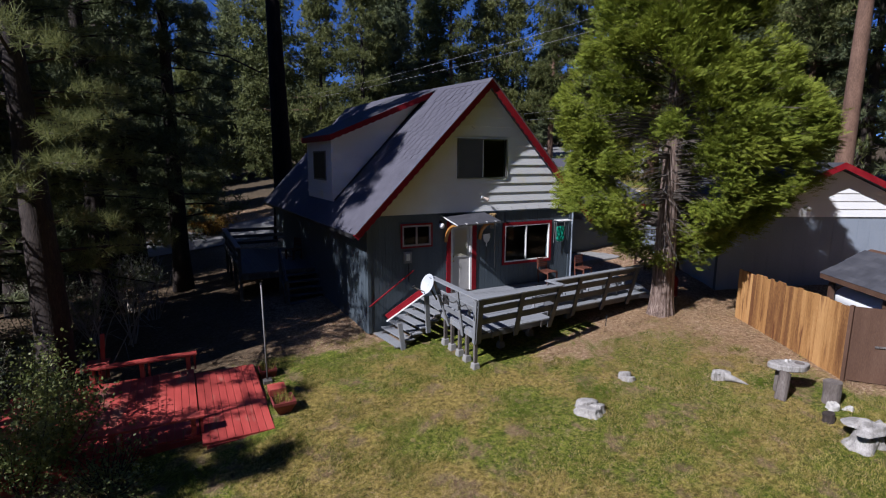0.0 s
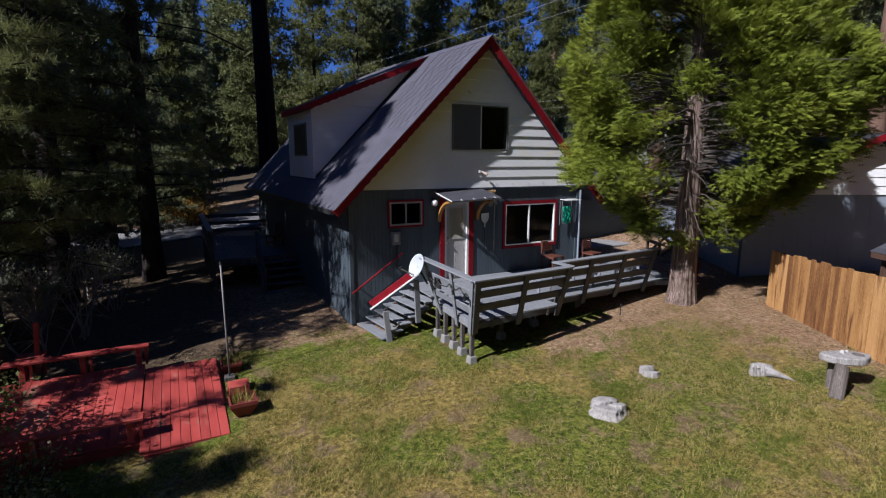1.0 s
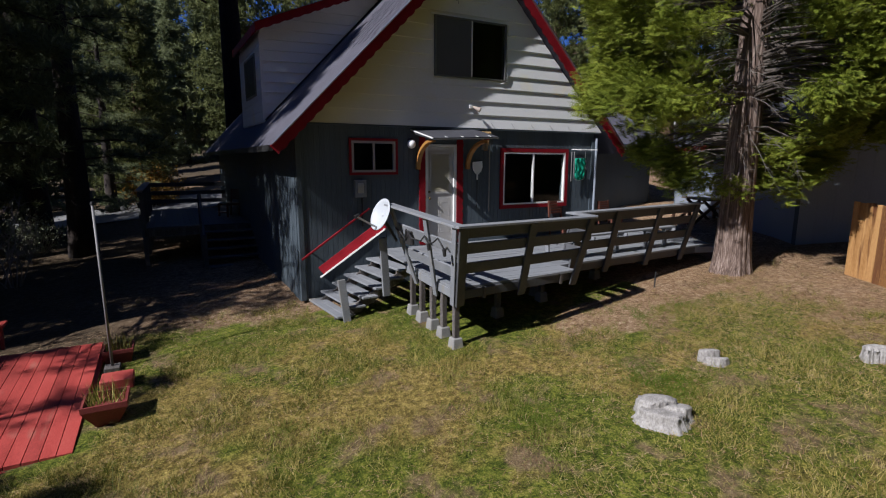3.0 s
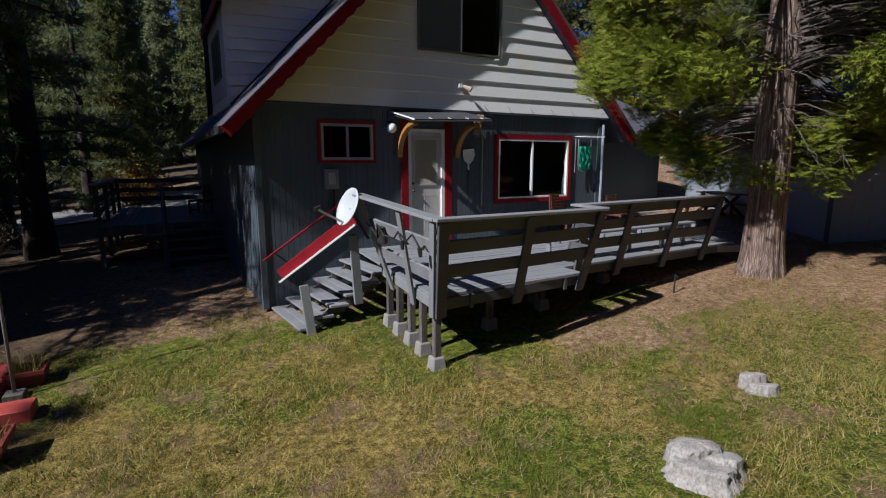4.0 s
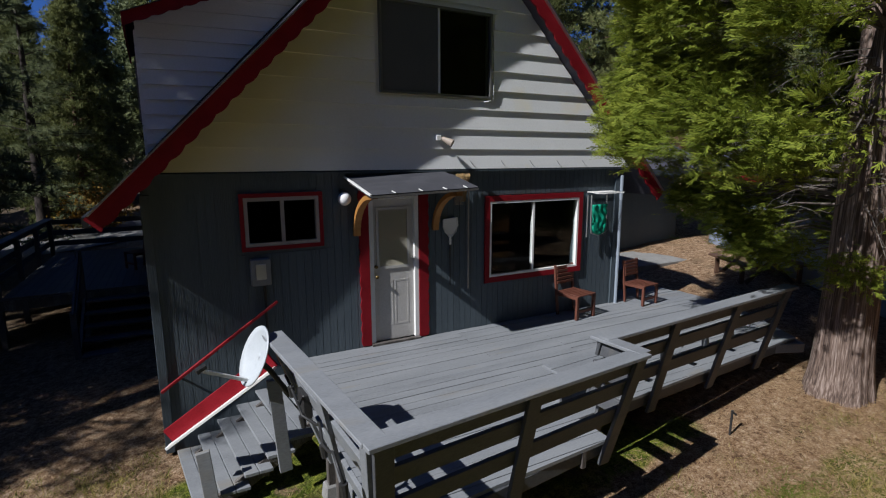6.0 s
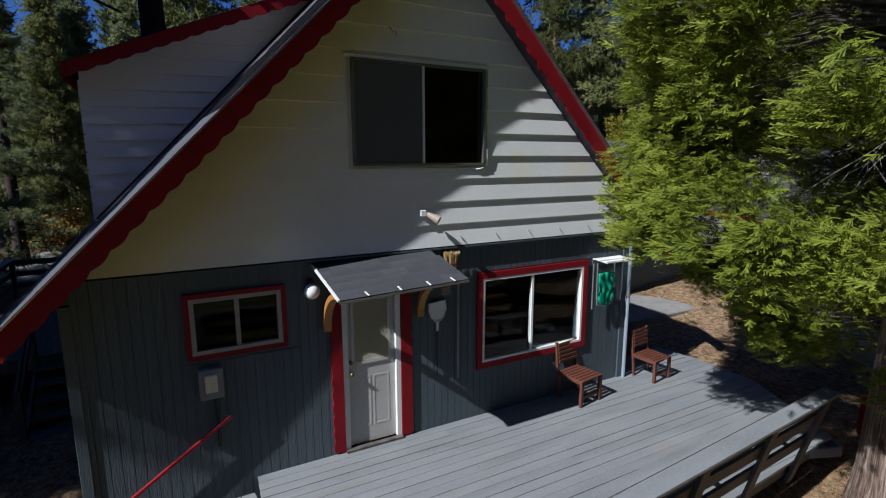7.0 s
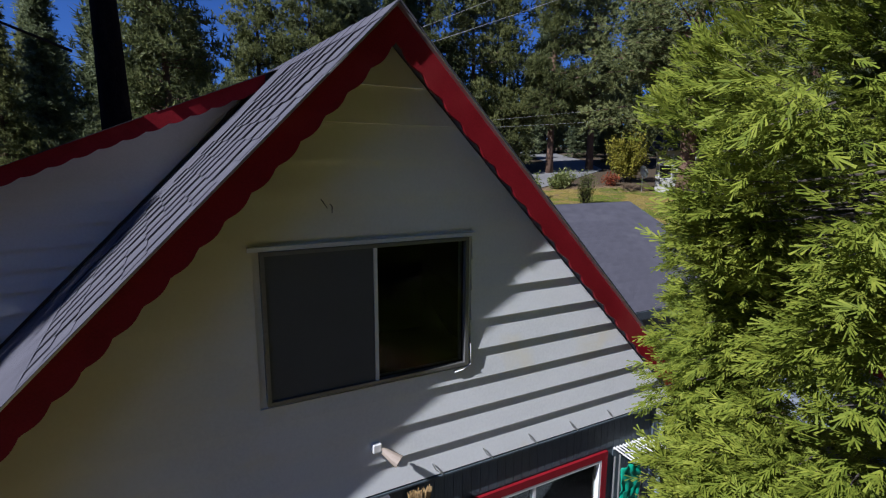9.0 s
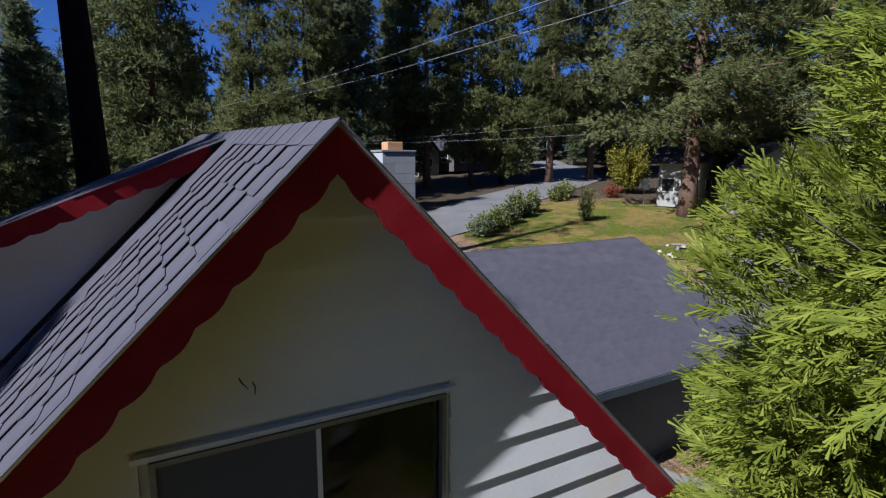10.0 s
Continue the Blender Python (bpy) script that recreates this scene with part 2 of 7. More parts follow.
SHRUB_LEAF = mat("shrub_leaf_green", [(0.085, 0.11, 0.028), (0.16, 0.19, 0.055), (0.26, 0.28, 0.09)], 0.5, 1.5, 8, 0, island=0.45, translucent=0.3, spec=0.3)
GOLD_LEAF = mat("autumn_gold_leaf", [(0.12, 0.05, 0.01), (0.28, 0.15, 0.025), (0.35, 0.25, 0.05)], 0.6, 1.0, 8, 0, island=0.4, translucent=0.3, spec=0.2)
YELLOW_LEAF = mat("yellow_green_autumn_leaf", [(0.12, 0.12, 0.012), (0.24, 0.23, 0.03), (0.36, 0.3, 0.05)], 0.6, 1.0, 8, 0, island=0.4, translucent=0.35, spec=0.2)
RED_LEAF = mat("red_autumn_leaf", [(0.14, 0.03, 0.015), (0.26, 0.06, 0.03), (0.3, 0.12, 0.04)], 0.6, 1.0, 8, 0, island=0.4, translucent=0.3, spec=0.2)
GRASS = mat("lawn_grass_blades", [(0.06, 0.083, 0.009), (0.145, 0.15, 0.02), (0.27, 0.235, 0.05), (0.43, 0.35, 0.12)], 0.6, 0.45, 4, 0, island=0.5, translucent=0.25, spec=0.2, coords="World", contrast=0.7, stain=(0.085, 0.135, 0.01), stain_scale=0.45, stain_at=0.53)
# pale siding darkened so its colour holds the tree shade on far houses
CREAM = mat("weathered_cream_siding", [(0.24, 0.235, 0.215), (0.34, 0.33, 0.3), (0.4, 0.39, 0.36)], 0.7, 1.5, 30, 0.1)
NEEDLE = mat("fallen_needle_tan", [(0.2, 0.11, 0.05), (0.36, 0.23, 0.12), (0.5, 0.37, 0.22)], 0.7, 1, 6, 0, island=0.5, spec=0.2)
CHIM = mat("painted_block_grey", [(0.3, 0.31, 0.32), (0.4, 0.41, 0.42)], 0.8, 4, 60, 0.3, objrand=0.3)
CLAY = mat("terracotta_flue", [(0.45, 0.24, 0.12), (0.55, 0.32, 0.17)], 0.8, 5, 60, 0.2)
ASPHALT = mat("grey_asphalt_road", [(0.1, 0.1, 0.1), (0.15, 0.148, 0.145), (0.2, 0.195, 0.19)], 0.9, 0.6, 30, 0.2, coords="World")
POLE = mat("dull_grey_steel", [(0.12, 0.12, 0.12), (0.2, 0.2, 0.2)], 0.5, 3, 40, 0.05)
WIRE = mat("power_line_metal", [(0.3, 0.3, 0.31), (0.4, 0.4, 0.41)], 0.5, 2, 20, 0.0)
TANK = mat("white_painted_steel", [(0.62, 0.63, 0.62), (0.75, 0.76, 0.75)], 0.4, 3, 40, 0.05)
PEBBLE = mat("pale_garden_rock", [(0.25, 0.24, 0.22), (0.42, 0.4, 0.37), (0.5, 0.48, 0.45)], 0.9, 5, 50, 0.5)


def ground_mat():
    """Lawn, straw and needle litter by where the ground lies, mixed with noise."""
    m = bpy.data.materials.new("lawn_and_needle_litter")
    m.use_nodes = True
    n, l = m.node_tree.nodes, m.node_tree.links
    b = n["Principled BSDF"]
    geo = n.new("ShaderNodeNewGeometry")

    def noise_tex(scale, detail=6, rough=0.6):
        t = n.new("ShaderNodeTexNoise")
        t.inputs["Scale"].default_value, t.inputs["Detail"].default_value, t.inputs["Roughness"].default_value = scale, detail, rough
        l.new(geo.outputs["Position"], t.inputs["Vector"])
        return t.outputs[0]

    def ramp(socket, stops):
        r = n.new("ShaderNodeValToRGB")
        e = r.color_ramp.elements
        e[0].position, e[0].color = stops[0][0], (*stops[0][1], 1)
        e[1].position, e[1].color = stops[-1][0], (*stops[-1][1], 1)
        for p, c in stops[1:-1]:
            x = e.new(p)
            x.color = (*c, 1)
        l.new(socket, r.inputs[0])
        return r.outputs[0]

    def blend(f, a, c):
        mx = n.new("ShaderNodeMix")
        mx.data_type = "RGBA"
        l.new(f, mx.inputs[0])
        l.new(a, mx.inputs[6])
        l.new(c, mx.inputs[7])
        return mx.outputs[2]

    patch, mid, clump, fine = noise_tex(0.38, 4), noise_tex(1.7), noise_tex(11, 5, 0.7), noise_tex(48, 10, 0.8)
    tex = n.new("ShaderNodeMix")
    l.new(clump, tex.inputs[2])
    l.new(fine, tex.inputs[3])
    tex.inputs[0].default_value = 0.62
    tex = tex.outputs[0]
    grass = blend(ramp(patch, [(0.47, (0, 0, 0)), (0.53, (1, 1, 1))]),
                  ramp(tex, [(0.4, (0.04, 0.028, 0.009)), (0.49, (0.17, 0.128, 0.03)), (0.58, (0.46, 0.35, 0.11))]),
                  ramp(tex, [(0.4, (0.015, 0.024, 0.003)), (0.49, (0.075, 0.1, 0.01)), (0.58, (0.27, 0.27, 0.045))]))
    grass = blend(ramp(mid, [(0.54, (0, 0, 0)), (0.64, (0.9, 0.9, 0.9))]), grass, ramp(tex, [(0.36, (0.07, 0.045, 0.03)), (0.52, (0.2, 0.135, 0.075)), (0.64, (0.4, 0.31, 0.19))]))
    litter = ramp(tex, [(0.4, (0.05, 0.028, 0.017)), (0.46, (0.18, 0.105, 0.058)), (0.52, (0.33, 0.22, 0.13)), (0.6, (0.6, 0.47, 0.34))])
    litter = blend(ramp(mid, [(0.5, (0, 0, 0)), (0.66, (0.75, 0.75, 0.75))]), litter, ramp(tex, [(0.41, (0.03, 0.02, 0.012)), (0.5, (0.13, 0.085, 0.048)), (0.64, (0.36, 0.27, 0.16))]))
    # dark needle litter that also carries the pines' shade in its colour
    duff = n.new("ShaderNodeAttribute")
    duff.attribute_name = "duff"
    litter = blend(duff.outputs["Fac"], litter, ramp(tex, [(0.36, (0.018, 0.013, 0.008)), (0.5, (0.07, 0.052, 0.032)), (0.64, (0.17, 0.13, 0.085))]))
    attr = n.new("ShaderNodeAttribute")
    attr.attribute_name = "litter"
    addn = n.new("ShaderNodeMath")
    addn.operation = "MULTIPLY_ADD"
    addn.inputs[1].default_value = 1.2
    l.new(mid, addn.inputs[0])
    l.new(attr.outputs["Fac"], addn.inputs[2])
    where = ramp(addn.outputs[0], [(0.78, (0, 0, 0)), (0.98, (1, 1, 1))])
    l.new(blend(where, grass, litter), b.inputs["Base Color"])
    b.inputs["Roughness"].default_value = 0.9
    b.inputs["Specular IOR Level"].default_value = 0.15
    bp = n.new("ShaderNodeBump")
    bp.inputs["Strength"].default_value, bp.inputs["Distance"].default_value = 0.8, 0.04
    l.new(fine, bp.inputs["Height"])
    bp2 = n.new("ShaderNodeBump")
    bp2.inputs["Strength"].default_value, bp2.inputs["Distance"].default_value = 0.5, 0.12
    l.new(clump, bp2.inputs["Height"])
    l.new(bp2.outputs[0], bp.inputs["Normal"])
    l.new(bp.outputs[0], b.inputs["Normal"])
    return m


GROUND = ground_mat()

# ---- mesh tools ----
class Shape:
    """Vertices and faces gathered for one mesh."""

    def __init__(self):
        self.v, self.f = [], []

    def add(self, verts, faces):
        k = len(self.v)
        self.v += [tuple(p) for p in verts]
        self.f += [tuple(i + k for i in f) for f in faces]
        return self

    def hexa(self, p):
        """Eight corners: four below, four above, both anticlockwise from above."""
        return self.add(p, [(3, 2, 1, 0), (4, 5, 6, 7), (0, 1, 5, 4), (1, 2, 6, 5), (2, 3, 7, 6), (3, 0, 4, 7)])

    def strip(self, tops, bots, back):
        """One board between two edge lines, as thick as the vector back."""
        back = Vector(back)
        verts, faces = [], []
        for p, q in zip(tops, bots):
            p, q = Vector(p), Vector(q)
            verts += [p, q, q + back, p + back]
        for i in range(len(tops) - 1):
            k = 4 * i
            faces += [(k + j, k + (j + 1) % 4, k + 4 + (j + 1) % 4, k + 4 + j) for j in range(4)]
        k = 4 * (len(tops) - 1)
        return self.add(verts, faces + [(3, 2, 1, 0), (k, k + 1, k + 2, k + 3)])

    def box(self, x0, x1, y0, y1, z0, z1):
        return self.hexa([(x0, y0, z0), (x1, y0, z0), (x1, y1, z0), (x0, y1, z0), (x0, y0, z1), (x1, y0, z1), (x1, y1, z1), (x0, y1, z1)])

    def beam(self, a, b, w, h, up=(0, 0, 1)):
        """A board from a to b, w wide and h high across it."""
        a, b = Vector(a), Vector(b)
        d = (b - a).normalized()
        s = d.cross(Vector(up)).normalized()
        u = s.cross(d)
        s, u = s * w / 2, u * h / 2
        return self.hexa([a - s - u, b - s - u, b + s - u, a + s - u, a - s + u, b - s + u, b + s + u, a + s + u])

    def prism(self, poly, way):
        """A flat outline carried along way."""
        way, n = Vector(way), len(poly)
        low = [Vector(p) for p in poly]
        k = len(self.v)
        self.v += [tuple(p) for p in low] + [tuple(p + way) for p in low]
        self.f += [tuple(k + i for i in reversed(range(n))), tuple(k + n + i for i in range(n))]
        self.f += [(k + i, k + (i + 1) % n, k + n + (i + 1) % n, k + n + i) for i in range(n)]
        return self

    def tube(self, pts, radii, n=8, caps=True, rough=0.0, rng=None):
        k, pts = len(self.v), [Vector(p) for p in pts]
        m = len(pts)
        for i, p in enumerate(pts):
            d = (pts[min(i + 1, m - 1)] - pts[max(i - 1, 0)]).normalized()
            s = d.orthogonal().normalized() if abs(d.z) < 0.9 else Vector((1, 0, 0)).cross(d).normalized()
            u = d.cross(s)
            for j in range(n):
                a = 2 * math.pi * j / n
                r = float(radii[i]) * (1 + (rng.uniform(-rough, rough) if rng else 0))
                self.v.append(tuple(p + r * (math.cos(a) * s + math.sin(a) * u)))
        for i in range(m - 1):
            for j in range(n):
                self.f.append((k + i * n + j, k + i * n + (j + 1) % n, k + (i + 1) * n + (j + 1) % n, k + (i + 1) * n + j))
        if caps:
            self.f += [tuple(k + j for j in reversed(range(n))), tuple(k + (m - 1) * n + j for j in range(n))]
        return self

    def mesh(self, name, bevel=0.0, smooth=False):
        me = bpy.data.meshes.new(name)
        me.from_pydata(self.v, [], self.f)
        bm = bmesh.new()
        bm.from_mesh(me)
        bmesh.ops.recalc_face_normals(bm, faces=bm.faces)
        if bevel:
            bmesh.ops.bevel(bm, geom=bm.edges[:], offset=bevel, segments=1, affect="EDGES", clamp_overlap=True)
        bm.to_mesh(me)
        bm.free()
        if smooth:
            me.polygons.foreach_set("use_smooth", [True] * len(me.polygons))
        return me


def thing(name, label, category, group="", kind="", at=(0, 0, 0)):
    ob = tagged(new(name), label, category, group, kind)
    ob.empty_display_size = 0.1
    ob.location = at
    return ob


def part(name, shape, material, parent=None, label="", bevel=0.0, smooth=False):
    """One mesh object under a thing or a part. Its corners are given in the parent's own space."""
    me = shape if isinstance(shape, bpy.types.Mesh) else shape.mesh(name, bevel, smooth)
    if material and not me.materials:
        me.materials.append(material)
    ob = new(name, me)
    if parent:
        ob.parent = parent
    return tagged(ob, label) if label else ob


def solo(name, shape, material, label, category, group="", kind="", bevel=0.0, smooth=False):
    return tagged(part(name, shape, material, None, "", bevel, smooth), label, category, group, kind)


def soup(name, verts, faces, material):
    """A mesh from numpy arrays, for many small loose pieces."""
    me = bpy.data.meshes.new(name)
    k = faces.shape[1]
    me.vertices.add(len(verts))
    me.vertices.foreach_set("co", np.ascontiguousarray(verts, np.float32).ravel())
    me.loops.add(faces.size)
    me.loops.foreach_set("vertex_index", np.ascontiguousarray(faces, np.int32).ravel())
    me.polygons.add(len(faces))
    me.polygons.foreach_set("loop_start", np.arange(0, faces.size, k, dtype=np.int32))
    me.update(calc_edges=True)
    me.materials.append(material)
    return me


def scatter(name, tv, tf, mats, material):
    """Copies of a small template (vertices tv, faces tf) at the 3x4 poses mats, in one mesh."""
    n, k = len(mats), len(tv)
    v = np.einsum("nij,kj->nki", mats[:, :, :3], tv) + mats[:, None, :, 3]
    f = (np.asarray(tf)[None] + (np.arange(n) * k)[:, None, None]).reshape(-1, len(tf[0]))
    return soup(name, v.reshape(-1, 3), f, material)


def poses(place, ahead, up, size):
    """3x4 poses: x across, y ahead, z up, each times size."""
    y = ahead / np.linalg.norm(ahead, axis=1, keepdims=True)
    x = np.cross(y, up)
    x /= np.linalg.norm(x, axis=1, keepdims=True) + 1e-9
    z = np.cross(x, y)
    s = np.asarray(size).reshape(-1, 1)
    return np.stack([x * s, y * s, z * s, place], axis=2)


def ground_z(x, y):
    """The lie of the land: the yard falls to the west, and beyond the buildings it climbs to the north-east."""
    x, y = np.asarray(x, float), np.asarray(y, float)
    near = -0.16 + 0.078 * np.clip(x, -12, 16) + 0.03 * (np.clip(y, -16, 6) + 3)
    s = 0.6 * x + 0.8 * y
    return near + 0.09 * np.clip(s - 14, 0, 90) - 0.0 * x


def gz(x, y):
    return float(ground_z(x, y))


# ---- ground, road ----
def smooth01(t):
    t = np.clip(t, 0, 1)
    return t * t * (3 - 2 * t)


def build_ground():
    near = np.arange(-18, 30.01, 0.6)
    far = np.array([33, 37, 42, 48, 55, 64, 75, 90, 110, 140, 190, 270, 400, 700])
    xs = np.concatenate([-far[::-1] + 15, near, far])
    ys = np.concatenate([-far[::-1] + 15, near, far])
    gx, gy = np.meshgrid(xs, ys, indexing="ij")
    z = ground_z(gx, gy)
    rng = np.random.default_rng(3)
    z = z + rng.normal(0, 0.012, z.shape)
    nx, ny = len(xs), len(ys)
    v = np.stack([gx, gy, z], -1).reshape(-1, 3)
    idx = np.arange(nx * ny).reshape(nx, ny)
    f = np.stack([idx[:-1, :-1], idx[1:, :-1], idx[1:, 1:], idx[:-1, 1:]], -1).reshape(-1, 4)
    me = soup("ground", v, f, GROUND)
    lawn = np.hypot((gx - 2.3) / 8.9, (gy + 8.9) / 9.4) + 0.1 * np.sin(gx * 0.9 + 1.3 * np.sin(gy * 0.5)) * np.cos(gy * 0.8)
    lit = smooth01((lawn - 0.8) / 0.4)
    cedar = 1 - smooth01((np.hypot(gx - 9.8, gy + 4.0) - 1.6) / 1.6)
    strip = (1 - smooth01((np.abs(gy + 3.9) - 0.3) / 0.7)) * smooth01((gx - 4.2) / 1.5) * 0.9
    east = smooth01((gx - 7.6) / 3.0) * 0.62
    green = 1 - smooth01((np.hypot((gx - 8.0) / 1.7, (gy + 5.0) / 1.0) - 0.7) / 0.6)
    lit = np.maximum(np.maximum(lit, np.maximum(strip, east) * (1 - 0.8 * green)), cedar * (1 - 0.75 * green))
    yard = 1 - smooth01((np.hypot((gx - 31) / 12, (gy - 21.5) / 9.5) - 0.8) / 0.3)
    lit = np.clip(np.minimum(lit, 1 - yard), 0, 1)
    # mask of litter painted darker, for shade under the wood and west pines
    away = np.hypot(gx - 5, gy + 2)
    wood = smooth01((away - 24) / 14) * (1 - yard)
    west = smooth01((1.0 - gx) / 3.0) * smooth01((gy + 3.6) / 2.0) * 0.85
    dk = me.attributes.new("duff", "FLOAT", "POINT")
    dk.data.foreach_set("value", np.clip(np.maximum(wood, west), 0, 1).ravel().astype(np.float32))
    at = me.attributes.new("litter", "FLOAT", "POINT")
    at.data.foreach_set("value", lit.ravel().astype(np.float32))
    me.polygons.foreach_set("use_smooth", [True] * len(me.polygons))
    ob = new("ground", me)
    return tagged(ob, "worn autumn lawn fading into brown needle litter", "ground", kind="structure")


build_ground()


def ribbon(name, pts, width, material, label, category, lift=0.03):
    """A strip laid on the land along pts."""
    v, f = [], []
    dense = []
    for a, b in zip(pts[:-1], pts[1:]):
        for k in range(8):
            dense.append(Vector(a).lerp(Vector(b), k / 8))
    dense.append(Vector(pts[-1]))
    for i, p in enumerate(dense):
        d = (dense[min(i + 1, len(dense) - 1)] - dense[max(i - 1, 0)]).normalized()
        s = Vector((d.y, -d.x)) * width / 2
        for k in range(5):
            q = p + s * (k / 2 - 1)
            v.append((q.x, q.y, gz(q.x, q.y) + lift + 0.02 * (1 - abs(k / 2 - 1))))
    n = 5
    for i in range(len(dense) - 1):
        for k in range(n - 1):
            f.append((i * n + k, i * n + k + 1, (i + 1) * n + k + 1, (i + 1) * n + k))
    me = soup(name, np.array(v), np.array(f), material)
    return tagged(new(name, me), label, category, kind="structure")


ribbon("road", [(-40, 20), (-8, 20.5), (8, 22.5), (20, 26.5), (29, 32.5), (37.5, 36.5), (46, 41), (52, 50), (60, 68)], 5.6, ASPHALT, "pale grey asphalt road between lawns and pines", "road", 0.06)
ribbon("driveway", [(42, 15), (33, 12.5), (26, 8.5), (20, 3)], 4.6, ASPHALT, "grey asphalt driveway beside the garage", "driveway", 0.05)

# ---- the cabin ----
WX0, WX1, WALL_Z, EAVE_Y, APEX_X, APEX_Z = 1.75, 9.12, 3.5, -0.34, 5.56, 7.45
BACK_Y = 12.5
cabin = thing("cabin", "two-storey gabled cabin with slate-blue walls, white siding and red trim", "house", kind="structure")


def roof_z(x):
    return APEX_Z - abs(x - APEX_X) * 1.015


def wall_with_holes(x0, x1, z0, z1, y0, y1, holes):
    """A wall slab along x with rectangular openings through it."""
    s = Shape()
    xs = sorted({x0, x1, *[h[0] for h in holes], *[h[1] for h in holes]})
    zs = sorted({z0, z1, *[h[2] for h in holes], *[h[3] for h in holes]})
    for a, b in zip(xs[:-1], xs[1:]):
        for c, d in zip(zs[:-1], zs[1:]):
            mx, mz = (a + b) / 2, (c + d) / 2
            if not any(h[0] < mx < h[1] and h[2] < mz < h[3] for h in holes):
                s.box(a, b, y0, y1, c, d)
    return s


SW, BW, UW, DR = (2.8, 3.72, 2.57, 3.18), (6.38, 8.2, 1.79, 2.99), (4.6, 6.35, 4.52, 5.7), (4.46, 5.1, 1.03, 3.1)
front = part("front_wall", wall_with_holes(WX0, WX1, 0.1, WALL_Z, 0.0, 0.14, [SW, BW, DR]), SLATE, cabin, "slate-blue grooved plywood wall")
# grooved plywood: narrow raised staves between grooves
rng = random.Random(4)
x = WX0 + 0.02
while x < WX1 - 0.03:
    w = 0.102
    a, b = x + 0.003, min(x + w - 0.003, WX1 - 0.02)
    spans = [(0.12, WALL_Z)]
    for h in (SW, BW, DR):
        if b > h[0] - 0.11 and a < h[1] + 0.11:
            spans = [s2 for lo, hi in spans for s2 in ((lo, h[2] - 0.1), (h[3] + 0.1, hi)) if s2[1] - s2[0] > 0.05]
    for lo, hi in spans:
        part("wall_stave", Shape().box(a, b, -0.008, 0.002, lo, hi), SLATE, front)
    x += w
# gable above, with lap siding
gable = Shape()
LEFT_X, RIGHT_X = APEX_X - (APEX_Z - 0.12 - WALL_Z) / 1.015, APEX_X + (APEX_Z - 0.12 - WALL_Z) / 1.015


def gable_wall(x0, x1, holes):
    """Vertical strips under the roof's slope, with an opening."""
    s = Shape()
    xs = sorted({x0, x1, APEX_X, *[v for h in holes for v in h[:2]]})
    for a, b in zip(xs[:-1], xs[1:]):
        za, zb = roof_z(a) - 0.12, roof_z(b) - 0.12
        cut = [h for h in holes if h[0] <= a and h[1] >= b]
        for lo_a, lo_b, hi_a, hi_b in ([(WALL_Z, WALL_Z, za, zb)] if not cut else [(WALL_Z, WALL_Z, cut[0][2], cut[0][2]), (cut[0][3], cut[0][3], za, zb)]):
            if hi_a - lo_a > 0.001 or hi_b - lo_b > 0.001:
                s.hexa([(a, -0.03, lo_a), (b, -0.03, lo_b), (b, 0.1, lo_b), (a, 0.1, lo_a), (a, -0.03, hi_a), (b, -0.03, hi_b), (b, 0.1, hi_b), (a, 0.1, hi_a)])
    return s


gable_part = part("gable_wall", gable_wall(LEFT_X, RIGHT_X, [UW]), GABLE_WHITE, cabin, "white lap-sided gable wall")
LAP = 0.285
z = WALL_Z
while z < APEX_Z - 0.25:
    top = z + LAP
    half0 = (APEX_Z - 0.14 - z) / 1.015
    half1 = max((APEX_Z - 0.14 - top) / 1.015, 0.0)
    xl0, xr0, xl1, xr1 = APEX_X - half0, APEX_X + half0, APEX_X - half1, APEX_X + half1
    runs = [(xl0, xr0, xl1, xr1)]
    if z < UW[3] + 0.04 and top > UW[2] - 0.04:
        runs = [(xl0, UW[0] - 0.05, xl1, UW[0] - 0.05), (UW[1] + 0.05, xr0, UW[1] + 0.05, xr1)]
        for lo, hi in ((z, UW[2] - 0.03), (UW[3] + 0.06, top + 0.012)):
            if hi - lo > 0.02 and hi - lo < LAP + 0.02:
                ya, yb = (-0.066 + (v - z) / LAP * 0.031 for v in (lo, hi))
                part("siding_board", Shape().hexa([(UW[0] - 0.05, ya, lo), (UW[1] + 0.05, ya, lo), (UW[1] + 0.05, -0.03, lo), (UW[0] - 0.05, -0.03, lo), (UW[0] - 0.05, yb, hi), (UW[1] + 0.05, yb, hi), (UW[1] + 0.05, -0.03, hi), (UW[0] - 0.05, -0.03, hi)]), GABLE_WHITE, gable_part)
    for a0, b0, a1, b1 in runs:
        b = Shape().hexa([(a0, -0.066, z), (b0, -0.066, z), (b0, -0.03, z), (a0, -0.03, z), (a1, -0.035, top + 0.012), (b1, -0.035, top + 0.012), (b1, -0.03, top + 0.012), (a1, -0.03, top + 0.012)])
        part("siding_board", b, GABLE_WHITE, gable_part)
    z += LAP
# the remaining walls
side = Shape().box(WX0, WX0 + 0.14, 0.14, BACK_Y, 0.0, WALL_Z - 0.1)
left_wall = part("side_wall", side, SLATE, cabin, "dark slate-blue side wall")
for k in range(60):
    y0 = 0.16 + k * 0.2
    part("wall_stave", Shape().box(WX0 - 0.012, WX0 + 0.002, y0, y0 + 0.188, 0.1, WALL_Z - 0.14), SLATE, left_wall)
part("side_wall", Shape().box(WX1 - 0.14, WX1, 0.14, BACK_Y, 0.2, WALL_Z - 0.1), SLATE, cabin)
